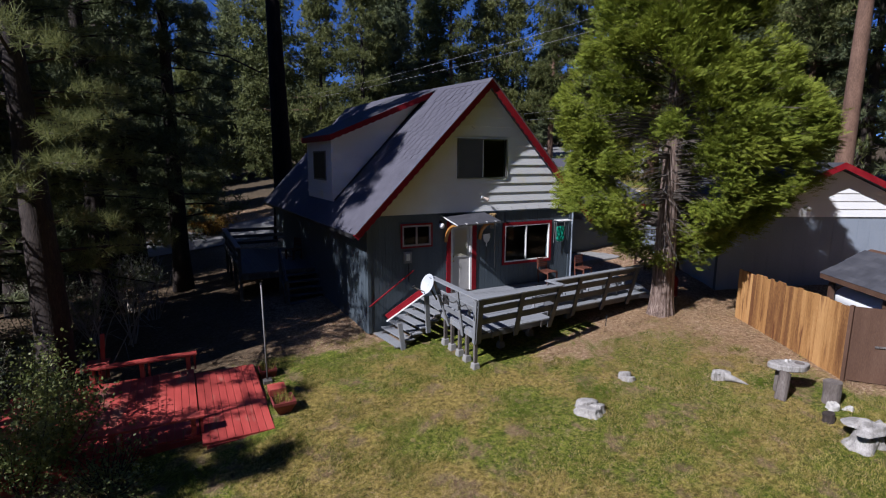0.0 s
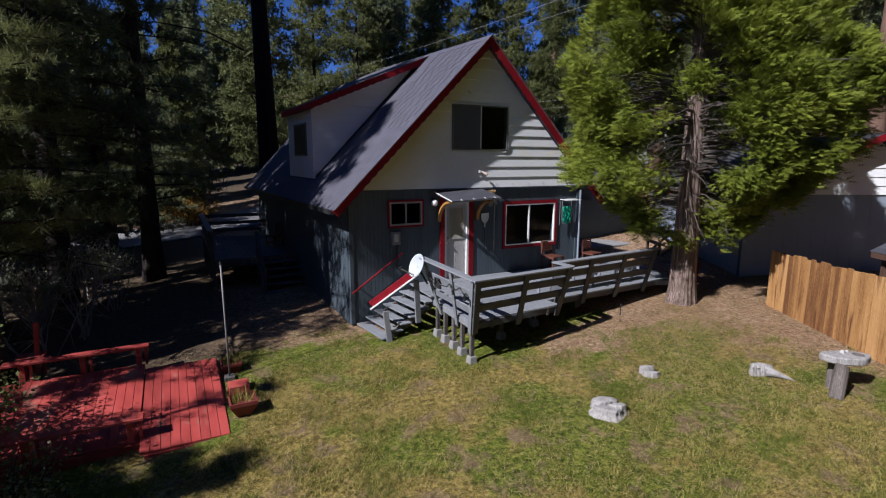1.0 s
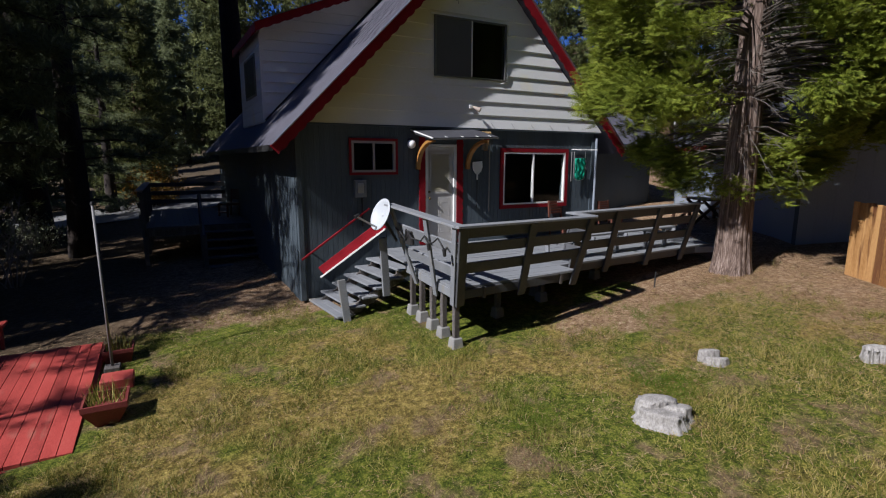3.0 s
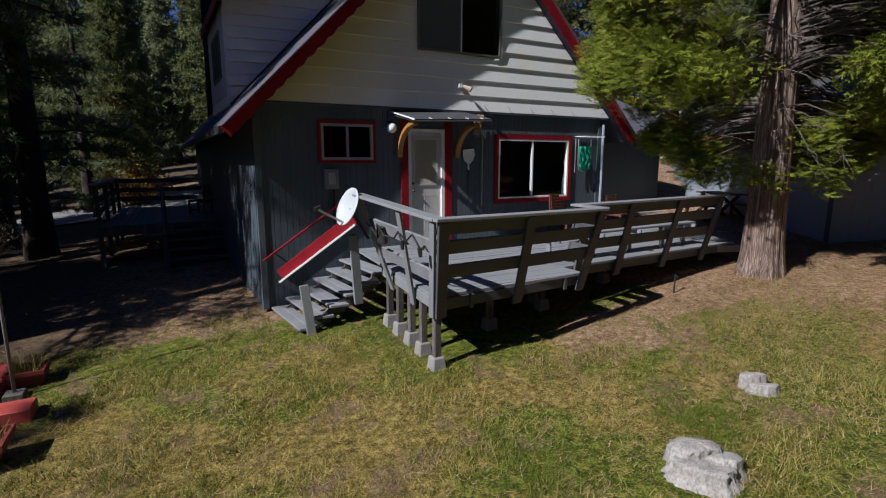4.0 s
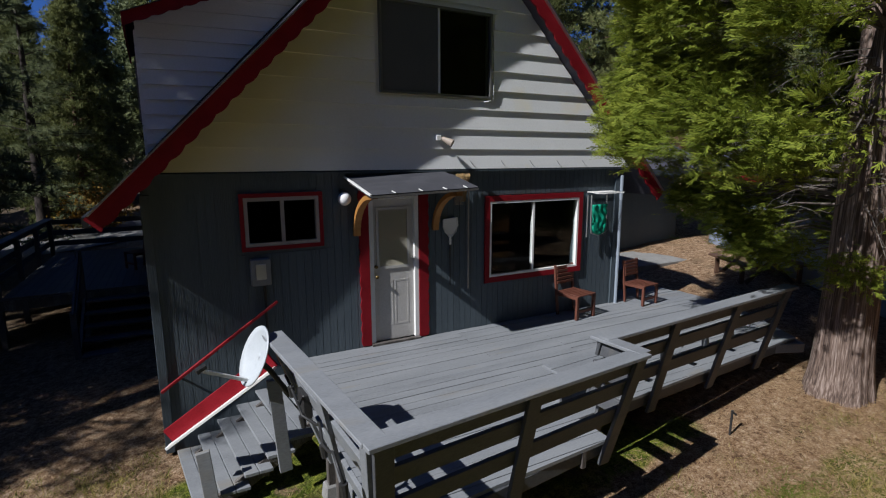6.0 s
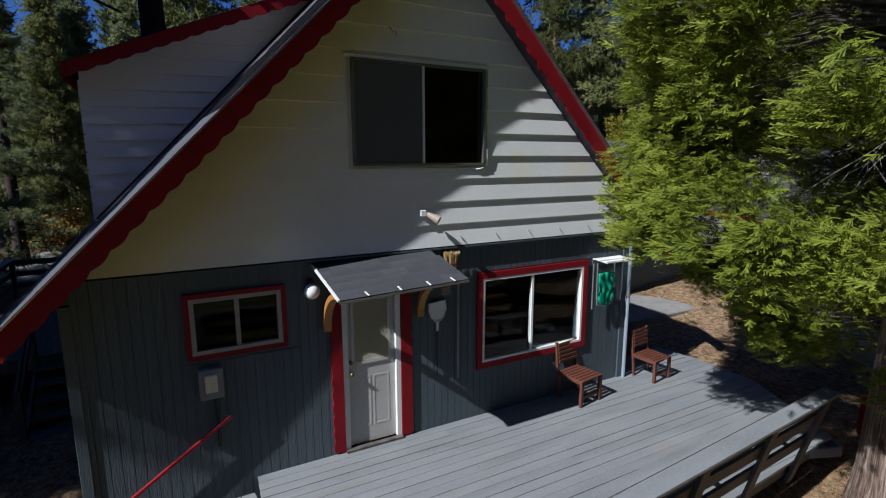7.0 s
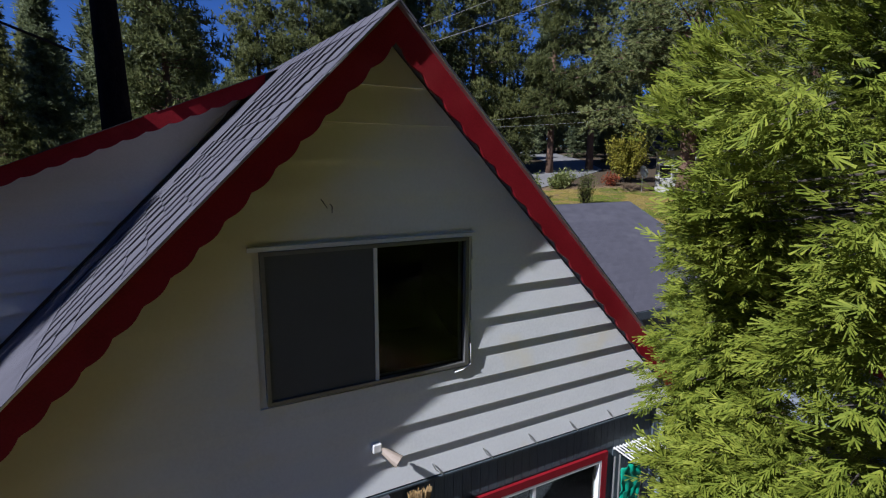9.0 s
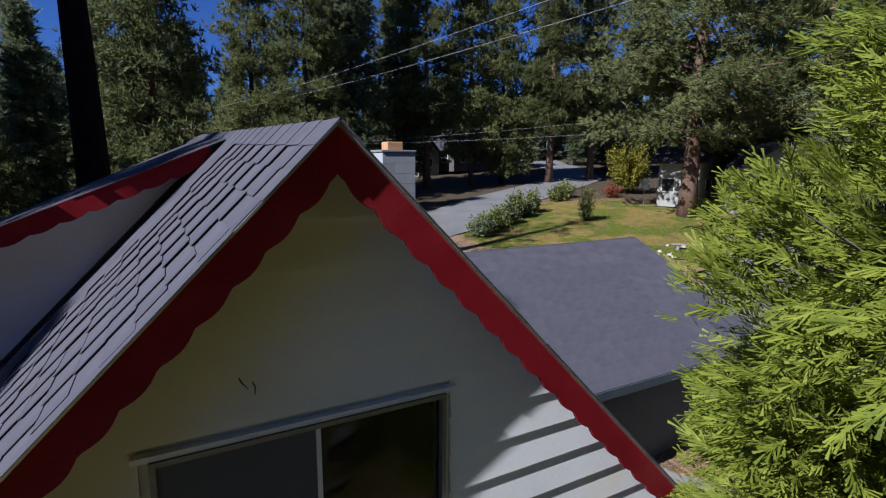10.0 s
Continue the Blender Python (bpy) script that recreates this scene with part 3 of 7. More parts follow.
part("back_wall", Shape().box(WX0, WX1, BACK_Y - 0.14, BACK_Y, 0.2, WALL_Z).prism([(LEFT_X, BACK_Y - 0.1, WALL_Z), (RIGHT_X, BACK_Y - 0.1, WALL_Z), (APEX_X, BACK_Y - 0.1, APEX_Z - 0.12)], (0, 0.1, 0)), SLATE, cabin)
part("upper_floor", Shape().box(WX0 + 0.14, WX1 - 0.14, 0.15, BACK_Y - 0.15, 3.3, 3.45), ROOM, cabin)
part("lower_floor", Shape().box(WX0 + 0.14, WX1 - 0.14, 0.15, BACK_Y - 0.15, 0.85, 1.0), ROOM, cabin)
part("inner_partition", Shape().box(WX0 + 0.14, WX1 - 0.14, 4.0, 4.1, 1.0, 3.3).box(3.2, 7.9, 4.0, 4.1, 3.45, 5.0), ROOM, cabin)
part("corner_board", Shape().box(WX0 - 0.03, WX0 + 0.07, -0.03, 0.1, 0.1, WALL_Z - 0.25), SLATE, cabin, "slate-blue corner board", 0.004)
part("corner_board", Shape().box(WX1 - 0.07, WX1 + 0.03, -0.03, 0.1, 0.6, WALL_Z - 0.2), SLATE, cabin, "", 0.004)
part("downspout", Shape().tube([(WX1 + 0.05, -0.06, 0.95), (WX1 + 0.05, -0.06, 3.35)], [0.03, 0.03], 8), PALE_BLUE, cabin, "pale blue downspout pipe")
part("ledge_flashing", Shape().box(LEFT_X + 0.1, RIGHT_X - 0.1, -0.075, 0.0, WALL_Z - 0.035, WALL_Z - 0.018), SLATE, cabin)

# roof slopes
LE, RE = 1.27, 9.85
TH = 0.09


def slope_slab(xa, xb, y0, y1, lift=0.0):
    za, zb = roof_z(xa) + lift, roof_z(xb) + lift
    return Shape().hexa([(xa, y0, za - TH), (xb, y0, zb - TH), (xb, y1, zb - TH), (xa, y1, za - TH), (xa, y0, za), (xb, y0, zb), (xb, y1, zb), (xa, y1, za)])


roof_left = part("roof_slope", slope_slab(LE, APEX_X, EAVE_Y, 12.85), SHINGLE, cabin, "steep grey asphalt shingle roof slope")
roof_right = part("roof_slope", slope_slab(APEX_X, RE, EAVE_Y, 12.85), SHINGLE, cabin)


def shingle_rows(p0, along, up, length, height, tab=0.3, course=0.145, near=None, parent=None, material=None, seed=1, limit=290, skip=None):
    """Courses of shingle tabs on a slope; the nearest are parts of their own, the rest are joined."""
    rng = random.Random(seed)
    along, up = Vector(along).normalized(), Vector(up).normalized()
    nrm = along.cross(up).normalized()
    if nrm.z < 0:
        nrm = -nrm
    rest, count, cache = Shape(), 0, {}
    rows = int(height / course)
    for r in range(rows):
        pos = -rng.uniform(0, tab)
        while pos < length:
            w = tab * rng.choice((0.8, 1.0, 1.2))
            a, b = max(pos, 0), min(pos + w - 0.0006, length)
            pos += w
            if b - a < 0.05:
                continue
            o = Vector(p0) + along * a + up * (r * course)
            mid = o + along * (b - a) / 2
            if skip and skip(mid):
                continue
            lift = 0.0048 + rng.uniform(0, 0.001)
            key = (round(b - a, 3),)
            q = [Vector((0, 0, 0)), along * (b - a), along * (b - a) + up * (course + 0.01), up * (course + 0.01)]
            tilt = [lift, lift, 0.005, 0.005]
            base = [p + nrm * 0.001 for p in q]
            topv = [p + nrm * t for p, t in zip(q, tilt)]
            if near and near(mid) and count < limit:
                if key not in cache:
                    cache[key] = Shape().hexa(base + topv).mesh("shingle")
                ob = part("shingle", cache[key], material, parent)
                ob.location = o
                count += 1
            else:
                rest.hexa([p + o for p in base + topv])
    ob = part("shingle_field", rest, material, parent, "")
    return tagged(ob, "", kind="stuff")


UPL = Vector((1, 0, 1.015)).normalized()
SL = math.hypot(APEX_X - LE, roof_z(APEX_X) - roof_z(LE))
shingle_rows((LE - 0.02, EAVE_Y - 0.085, roof_z(LE) - 0.01), (0, 1, 0), UPL, 13.15, SL - 0.02, 0.36, 0.2, near=lambda p: p.y < 2.2 and p.z > 5.0, parent=roof_left, material=SHINGLE, seed=2)
UPR = Vector((-1, 0, 1.015)).normalized()
SR = math.hypot(RE - APEX_X, roof_z(APEX_X) - roof_z(RE))
shingle_rows((RE + 0.02, EAVE_Y - 0.085, roof_z(RE) - 0.01), (0, 1, 0), UPR, 13.15, SR - 0.02, 0.36, 0.2, parent=roof_right, material=SHINGLE, seed=3)
ridge_cap = Shape()
for k in range(44):
    y0 = EAVE_Y - 0.09 + k * 0.3
    for sgn in (-1, 1):
        d = Vector((sgn * 0.13, 0, -0.132))
        a = Vector((APEX_X, y0, APEX_Z + 0.022))
        n2 = Vector((sgn, 0, 1)).normalized()
        q = [a, a + d, a + d + Vector((0, 0.31, -0.006)), a + Vector((0, 0.31, -0.006))]
        ridge_cap.hexa([p - n2 * 0.012 for p in q] + list(q))
part("ridge_cap", ridge_cap, SHINGLE, cabin, "overlapping ridge cap shingles")


def barge(x_low, sgn, y):
    """A scalloped barge board along one rake."""
    top_a = Vector((APEX_X, y, APEX_Z - 0.01))
    d = Vector((sgn * 1.0, 0, -1.015)).normalized()
    inward = Vector((-sgn * 1.015, 0, -1.0)).normalized()
    length = abs(x_low - APEX_X) * math.hypot(1, 1.015) + 0.06
    pts_top, pts_bot = [], []
    n = int(length / 0.031)
    for i in range(n + 1):
        s = length * i / n
        w = 0.178 + 0.027 * abs(math.sin(math.pi * s / 0.235))
        p = top_a + d * s
        q = p + inward * w
        if sgn * (q.x - APEX_X) < 0:
            q = p + inward * (abs(p.x - APEX_X) / abs(inward.x) if abs(p.x - APEX_X) > 0.002 else 0.002)
            q.x = APEX_X + sgn * 0.001
            q.z = min(q.z, APEX_Z - 0.02 - abs(p.z - APEX_Z))
        pts_top.append(p)
        pts_bot.append(q)
    if sgn < 0:
        pts_top, pts_bot = pts_top[::-1], pts_bot[::-1]
    return Shape().strip(pts_top, pts_bot, (0, 0.028, 0))


part("barge_board", barge(LE, -1, EAVE_Y - 0.03), RED, cabin, "red scalloped barge board")
part("barge_board", barge(RE, 1, EAVE_Y - 0.03), RED, cabin, "red scalloped barge board")
part("drip_edge", Shape().beam((LE, EAVE_Y - 0.05, roof_z(LE) - 0.02), (APEX_X, EAVE_Y - 0.05, APEX_Z - 0.02), 0.05, 0.012).beam((RE, EAVE_Y - 0.05, roof_z(RE) - 0.02), (APEX_X, EAVE_Y - 0.05, APEX_Z - 0.02), 0.05, 0.012), METAL, cabin)
part("gutter", Shape().box(LE - 0.06, LE, EAVE_Y, 12.85, roof_z(LE) - 0.14, roof_z(LE) - 0.03), DARK, cabin, "dark eaves gutter")
part("soffit", Shape().hexa([(LE, EAVE_Y, roof_z(LE) - 0.13), (WX0, EAVE_Y, roof_z(WX0) - 0.13), (WX0, 12.8, roof_z(WX0) - 0.13), (LE, 12.8, roof_z(LE) - 0.13), (LE, EAVE_Y, roof_z(LE) - 0.1), (WX0, EAVE_Y, roof_z(WX0) - 0.1), (WX0, 12.8, roof_z(WX0) - 0.1), (LE, 12.8, roof_z(LE) - 0.1)]), SLATE, cabin)

# shed dormer on the west slope
DX, DY0, DY1 = 1.86, 3.3, 6.3
dslope = (APEX_Z - 0.05 - 5.78) / (APEX_X - 1.5)


def dz(x):
    return 5.78 + (x - 1.5) * dslope


cheek = part("dormer_cheek", Shape().prism([(DX, DY0, roof_z(DX) - 0.1), (APEX_X - 0.3, DY0, roof_z(APEX_X - 0.3) - 0.1), (APEX_X - 0.3, DY0, dz(APEX_X - 0.3) - 0.1), (DX, DY0, dz(DX) - 0.1)], (0, 0.1, 0)), WHITE, cabin, "white lap-sided dormer cheek")
zz = roof_z(DX) - 0.05
while zz < APEX_Z - 0.4:
    lim = lambda q: 1.5 + (q + 0.1 - 5.78) / dslope
    x_hi = APEX_X - (APEX_Z - zz - 0.25) / 1.015
    x_lo0, x_lo1 = max(DX, lim(zz)), max(DX, lim(zz + 0.24))
    if x_hi - x_lo1 > 0.05:
        part("siding_board", Shape().hexa([(x_lo0, DY0 - 0.045, zz), (x_hi, DY0 - 0.045, zz), (x_hi, DY0, zz), (x_lo0, DY0, zz), (x_lo1, DY0 - 0.008, zz + 0.25), (x_hi, DY0 - 0.008, zz + 0.25), (x_hi, DY0, zz + 0.25), (x_lo1, DY0, zz + 0.25)]), WHITE, cheek)
    zz += 0.24
part("dormer_cheek", Shape().prism([(DX, DY1 - 0.1, roof_z(DX) - 0.1), (APEX_X - 0.3, DY1 - 0.1, roof_z(APEX_X - 0.3) - 0.1), (APEX_X - 0.3, DY1 - 0.1, dz(APEX_X - 0.3) - 0.1), (DX, DY1 - 0.1, dz(DX) - 0.1)], (0, 0.1, 0)), WHITE, cabin)
dorm = part("dormer_wall", Shape().box(DX - 0.02, DX + 0.1, DY0 - 0.02, DY1, roof_z(DX) - 0.2, dz(DX) - 0.1), WHITE, cabin, "white dormer outer wall")
for k in range(8):
    part("siding_board", Shape().box(DX - 0.045, DX - 0.02, DY0 - 0.02, DY1, roof_z(DX) + k * 0.25, roof_z(DX) + k * 0.25 + 0.235), WHITE, dorm)
dwin = part("dormer_window", Shape().box(DX - 0.075, DX - 0.046, 3.9, 5.4, 4.35, 4.4).box(DX - 0.075, DX - 0.046, 3.9, 5.4, 5.3, 5.35).box(DX - 0.075, DX - 0.046, 3.9, 3.95, 4.4, 5.3).box(DX - 0.075, DX - 0.046, 5.35, 5.4, 4.4, 5.3), FRAME_GREY, cabin, "grey dormer window frame")
part("pane", Shape().box(DX - 0.06, DX - 0.05, 3.95, 5.35, 4.4, 5.3), DARK, dwin, "dark dormer window pane")
part("dormer_flashing", Shape().beam((DX, DY0 - 0.06, roof_z(DX) + 0.03), (APEX_X - 0.35, DY0 - 0.06, roof_z(APEX_X - 0.35) + 0.03), 0.1, 0.03), DARK, cabin, "dark flashing strip")
droof = part("dormer_roof", Shape().hexa([(1.7, 2.95, dz(1.7) - 0.08), (APEX_X, 2.95, dz(APEX_X) - 0.08), (APEX_X, 6.55, dz(APEX_X) - 0.08), (1.7, 6.55, dz(1.7) - 0.08), (1.7, 2.95, dz(1.7)), (APEX_X, 2.95, dz(APEX_X)), (APEX_X, 6.55, dz(APEX_X)), (1.7, 6.55, dz(1.7))]), SHINGLE_LOW, cabin, "low-pitched shingled dormer roof")
shingle_rows((1.68, 2.86, dz(1.68) - 0.005), (0, 1, 0), (1, 0, dslope), 3.71, (APEX_X - 1.7) * math.hypot(1, dslope), near=lambda p: p.y < 5.4, parent=droof, material=SHINGLE_LOW, seed=5)
xs_d = [1.68 + i * (APEX_X - 0.25 - 1.68) / 140 for i in range(141)]
sc = Shape().strip([(v, 2.91, dz(v)) for v in xs_d], [(v, 2.91, dz(v) - 0.175 - 0.027 * abs(math.sin(math.pi * (v - 1.4) / 0.235))) for v in xs_d], (0, 0.03, 0))
part("dormer_barge", sc, RED, cabin, "red scalloped dormer barge board")
part("dormer_fascia", Shape().box(1.68, 1.71, 2.94, 6.55, dz(1.7) - 0.2, dz(1.7) - 0.01), RED, cabin)


# the cabin's body runs back at a slight slant to its front, and its roof sits a little proud of the barge boards
SLANT = 0.028
moved = set()


def settled(x, y, roof):
    """How far the roof stands above its plan: the front of the ridge has sunk, the ridge climbs towards the back."""
    high = max(0.0, 1 - abs(x - APEX_X) / (APEX_X - LE))
    return (-0.02 if roof else 0.0) + 0.033 * min(max(y + 0.4, 0.0), 7.0) * high


for ob in cabin.children_recursive:
    kind_name = ob.name.split(".")[0]
    top = ob
    while top.parent is not cabin:
        top = top.parent
    top_name = top.name.split(".")[0]
    if not (top_name in ("roof_slope", "ridge_cap", "side_wall", "back_wall", "gutter", "soffit") or top_name.startswith("dormer")):
        continue
    roofed = top_name in ("roof_slope", "ridge_cap")
    rises = roofed or top_name.startswith("dormer")
    if kind_name == "shingle":
        ob.location.z += settled(ob.location.x, ob.location.y, roofed)
        ob.location.x -= SLANT * (ob.location.y + 0.4)
    elif ob.data.name not in moved:
        moved.add(ob.data.name)
        for v in ob.data.vertices:
            v.co.z += settled(v.co.x, v.co.y, roofed) if rises else 0.0
            v.co.x -= SLANT * (v.co.y + 0.4)


def window(name, x0, x1, z0, z1, y, frame_mat, split, label, trim=None, w=0.045, depth=0.05, t=0.085):
    """A sliding window: frame, mullion, two panes, sill and, where it has one, a painted trim."""
    win = part(name, Shape().box(x0, x1, y - 0.03, y + depth, z0, z0 + w).box(x0, x1, y - 0.03, y + depth, z1 - w, z1).box(x0, x0 + w, y - 0.03, y + depth, z0 + w, z1 - w).box(x1 - w, x1, y - 0.03, y + depth, z0 + w, z1 - w), frame_mat, cabin, label)
    part("mullion", Shape().box(split - w / 2, split + w / 2, y - 0.02, y + depth - 0.01, z0 + w, z1 - w), FRAME if frame_mat is FRAME_GREY else frame_mat, win)
    for a, b, dy in ((x0 + w, split - w / 2, 0.0), (split + w / 2, x1 - w, 0.02)):
        p = part("pane", Shape().box(a, b, y + dy, y + dy + 0.005, z0 + w, z1 - w), GLASS, win, "clear window pane")
        p.visible_shadow = False
    if trim:
        part("window_trim", Shape().box(x0 - t, x1 + t, y - 0.035, y + 0.0, z1 + 0.002, z1 + t + 0.002).box(x0 - t, x1 + t, y - 0.035, y + 0.0, z0 - t - 0.002, z0 - 0.002).box(x0 - t, x0 - 0.002, y - 0.034, y, z0, z1).box(x1 + 0.002, x1 + t, y - 0.034, y, z0, z1), trim, win, "red painted window trim")
    return win


window("window_small", *SW, -0.01, FRAME_TAN, 3.26, "small taupe sliding window", RED, t=0.05)
window("window_large", *BW, -0.01, FRAME, 7.24, "large white-framed sliding window", RED, w=0.034)
window("window_upper", *UW, -0.06, FRAME_GREY, 5.48, "grey-framed sliding gable window", None, 0.03)
part("insect_screen", Shape().box(UW[0] + 0.032, 5.462, -0.072, -0.068, UW[2] + 0.032, UW[3] - 0.032), SCREEN, cabin, "grey insect screen")
part("window_head", Shape().box(UW[0] - 0.08, UW[1] + 0.08, -0.08, -0.03, UW[3] + 0.004, UW[3] + 0.036), WHITE, cabin)

cable = solo("window_cable", Shape().tube([(UW[1] + 0.03, -0.078, UW[2] + 0.2), (UW[1] + 0.04, -0.08, UW[2] + 0.05), (UW[1] + 0.03, -0.082, UW[2] - 0.0), (UW[1] - 0.05, -0.08, UW[2] - 0.04), (UW[1] - 0.13, -0.078, UW[2] - 0.05)], [0.008] * 5, 6), FRAME, "short white cable at the upper window corner", "cable", smooth=True)
for xh, zh, ang in ((5.06, 6.07, 0.5), (5.13, 6.03, 1.4)):
    solo("siding_hook", Shape().tube([(xh, -0.06, zh), (xh + 0.01, -0.085, zh - 0.02), (xh + 0.05 * math.cos(ang), -0.08, zh - 0.07)], [0.004, 0.005, 0.003], 6), GREY_POST, "dark bent hook stuck in the gable siding", "hook", "hooks in the gable")
# entrance door
door = part("door", Shape().box(4.47, 5.09, 0.03, 0.075, 1.032, 3.09), DOOR, cabin, "ivory half-glazed entrance door", 0.004)
part("door_frame", Shape().box(4.4, 4.468, -0.02, 0.12, 1.03, 3.14).box(5.092, 5.16, -0.02, 0.12, 1.03, 3.14).box(4.468, 5.092, -0.02, 0.12, 3.092, 3.14), FRAME, cabin, "white door frame", 0.004)
part("door_sill", Shape().box(4.4, 5.16, -0.07, 0.12, 1.0, 1.03), GREY_POST, cabin)
part("door_glazing_frame", Shape().box(4.52, 5.03, 0.015, 0.032, 2.1, 2.14).box(4.52, 5.03, 0.015, 0.032, 2.94, 2.98).box(4.52, 4.56, 0.015, 0.032, 2.14, 2.94).box(4.99, 5.03, 0.015, 0.032, 2.14, 2.94), DOOR, door)
for k in range(27):
    part("blind_slat", Shape().beam((4.565, 0.02, 2.156 + k * 0.0295), (4.985, 0.02, 2.156 + k * 0.0295), 0.004, 0.0275), BLIND, door)
p = part("door_pane", Shape().box(4.56, 4.99, 0.012, 0.016, 2.14, 2.94), DOOR_GLASS, door)
p.visible_shadow = False
for a, b in ((4.55, 4.765), (4.795, 5.01)):
    part("door_panel", Shape().box(a, b, 0.0275, 0.032, 1.25, 1.275).box(a, b, 0.0275, 0.032, 1.9, 1.925).box(a, a + 0.02, 0.0275, 0.032, 1.275, 1.9).box(b - 0.02, b, 0.0275, 0.032, 1.275, 1.9), DOOR, door)
part("door_knob", Shape().tube([(4.51, 0.03, 2.0), (4.51, -0.02, 2.0), (4.51, -0.035, 2.0)], [0.012, 0.028, 0.018], 10), BRASS, door, "dark brass knob")
part("deadbolt", Shape().tube([(4.51, 0.03, 2.14), (4.51, 0.0, 2.14)], [0.026, 0.024], 10), BRASS, door)


def wavy_trim(x_in, x_out, z0, z1):
    """A red casing board with a wavy outer edge."""
    n = 90
    sg = 1 if x_out > x_in else -1
    zs_t = [z0 + (z1 - z0) * i / n for i in range(n + 1)]
    edge = [(x_out + sg * 0.018 * abs(math.sin(math.pi * v / 0.17)), -0.034, v) for v in zs_t]
    inner = [(x_in, -0.034, v) for v in zs_t]
    return Shape().strip(inner, edge, (0, 0.034, 0)) if sg < 0 else Shape().strip(edge, inner, (0, 0.034, 0))


part("door_casing", wavy_trim(4.398, 4.27, 1.02, 3.28), RED, cabin, "red wavy door casing")
part("door_casing", wavy_trim(5.162, 5.3, 1.02, 3.28), RED, cabin, "red wavy door casing")

# awning over the door
awn = part("awning", Shape().hexa([(4.13, -0.93, 3.18), (5.6, -0.93, 3.24), (5.58, 0.0, 3.38), (4.1, 0.0, 3.36), (4.13, -0.93, 3.22), (5.6, -0.93, 3.28), (5.58, 0.0, 3.43), (4.1, 0.0, 3.42)]), SHINGLE_LOW, cabin, "small shingled awning over the door")
shingle_rows((4.12, -0.95, 3.222), (1, 0.0, 0.036), (0, 0.95, 0.2), 1.48, 0.96, 0.3, 0.18, near=lambda p: True, parent=awn, material=SHINGLE_LOW, seed=8)
part("awning_edge", Shape().beam((4.11, -0.95, 3.22), (4.08, 0.0, 3.42), 0.022, 0.024), FRAME, awn, "thin white edge strip")
part("awning_edge", Shape().beam((4.12, -0.945, 3.2), (5.6, -0.945, 3.255), 0.02, 0.024), FRAME_GREY, awn)
for xb in (4.22, 5.42):
    pts = []
    for i in range(9):
        a = math.pi / 2 * i / 8
        pts.append((xb, -0.04 - 0.72 * (1 - math.cos(a)), 2.62 + 0.57 * math.sin(a)))
    br = Shape()
    for a, b in zip(pts[:-1], pts[1:]):
        br.beam(a, b, 0.06, 0.09, (1, 0, 0))
    part("awning_bracket", br, OCHRE, awn, "curved ochre timber bracket")

for xa in (4.42, 4.78, 5.12, 5.42):
    part("edge_clip", Shape().beam((xa, -0.96, 3.232 + (xa - 4.12) * 0.036), (xa - 0.01, -0.87, 3.252 + (xa - 4.12) * 0.036), 0.016, 0.008), FRAME, awn, "white strip lifted at the awning edge")
brush = thing("whisk_brush", "pale whisk brush hanging under the awning", "brush")
bs = Shape()
rb2 = random.Random(6)
for k in range(40):
    x9, y9 = 5.5 + rb2.uniform(-0.05, 0.05), -0.6 + rb2.uniform(-0.02, 0.02)
    bs.tube([(x9, y9, 3.2), (x9 * 1.0 + rb2.uniform(-0.03, 0.03), y9 + rb2.uniform(-0.02, 0.02), 3.02)], [0.004, 0.002], 3)
part("bristles", bs, TWIG, brush, "pale loose bristles")
part("brush_handle", Shape().tube([(5.5, -0.6, 3.18), (5.5, -0.6, 3.26)], [0.03, 0.014], 8), GREY_POST, brush)

# fixtures on the front wall
globe = thing("globe_light", "round white porch globe light on the wall", "wall lamp")
part("globe", Shape().tube([(4.05, -0.1, 3.04 + 0.09 * (1 - math.cos(math.pi * i / 8))) for i in range(9)], [max(0.004, 0.09 * math.sin(math.pi * i / 8)) for i in range(9)], 14), GLOBE, globe, "white glass globe", 0, True)
part("globe_mount", Shape().tube([(4.05, 0.0, 3.22), (4.05, -0.1, 3.215)], [0.05, 0.04], 10), DARK, globe)
meter = thing("meter_box", "grey utility meter box on the blue wall", "meter box")
part("box_body", Shape().box(2.83, 3.07, -0.09, 0.0, 2.08, 2.42), METAL_DULL, meter, "", 0.012)
part("meter_window", Shape().box(2.89, 3.01, -0.105, -0.088, 2.16, 2.36), METAL, meter, "shiny meter face", 0.006)
part("meter_conduit", Shape().tube([(2.99, -0.04, 1.5), (2.99, -0.04, 2.07)], [0.018, 0.018], 8), DARK, meter)
pan = thing("dustpan", "long-handled pale dustpan hanging on the wall", "dustpan")
pan_s = Shape()
rim_pts = [(5.55, 2.76), (5.78, 2.78), (5.79, 2.66), (5.76, 2.57), (5.7, 2.51), (5.64, 2.51), (5.58, 2.57), (5.55, 2.66)]
pan_s.prism([(x, -0.05, z) for x, z in rim_pts], (0, 0.018, 0))
pan_s.tube([(x, -0.055, z) for x, z in rim_pts + rim_pts[:1]], [0.012] * 9, 6)
pan_s.tube([(5.67, -0.045, 2.53), (5.67, -0.045, 2.38)], [0.02, 0.016], 8)
part("pan", pan_s, FRAME, pan, "pale rounded pan")
part("pan_handle", Shape().tube([(5.67, -0.04, 2.4), (5.67, -0.04, 1.75)], [0.011, 0.01], 8), DARK, pan, "black handle")
broom = thing("broom", "straw broom hung head up under the awning", "broom")
straw = Shape()
rs3 = random.Random(12)
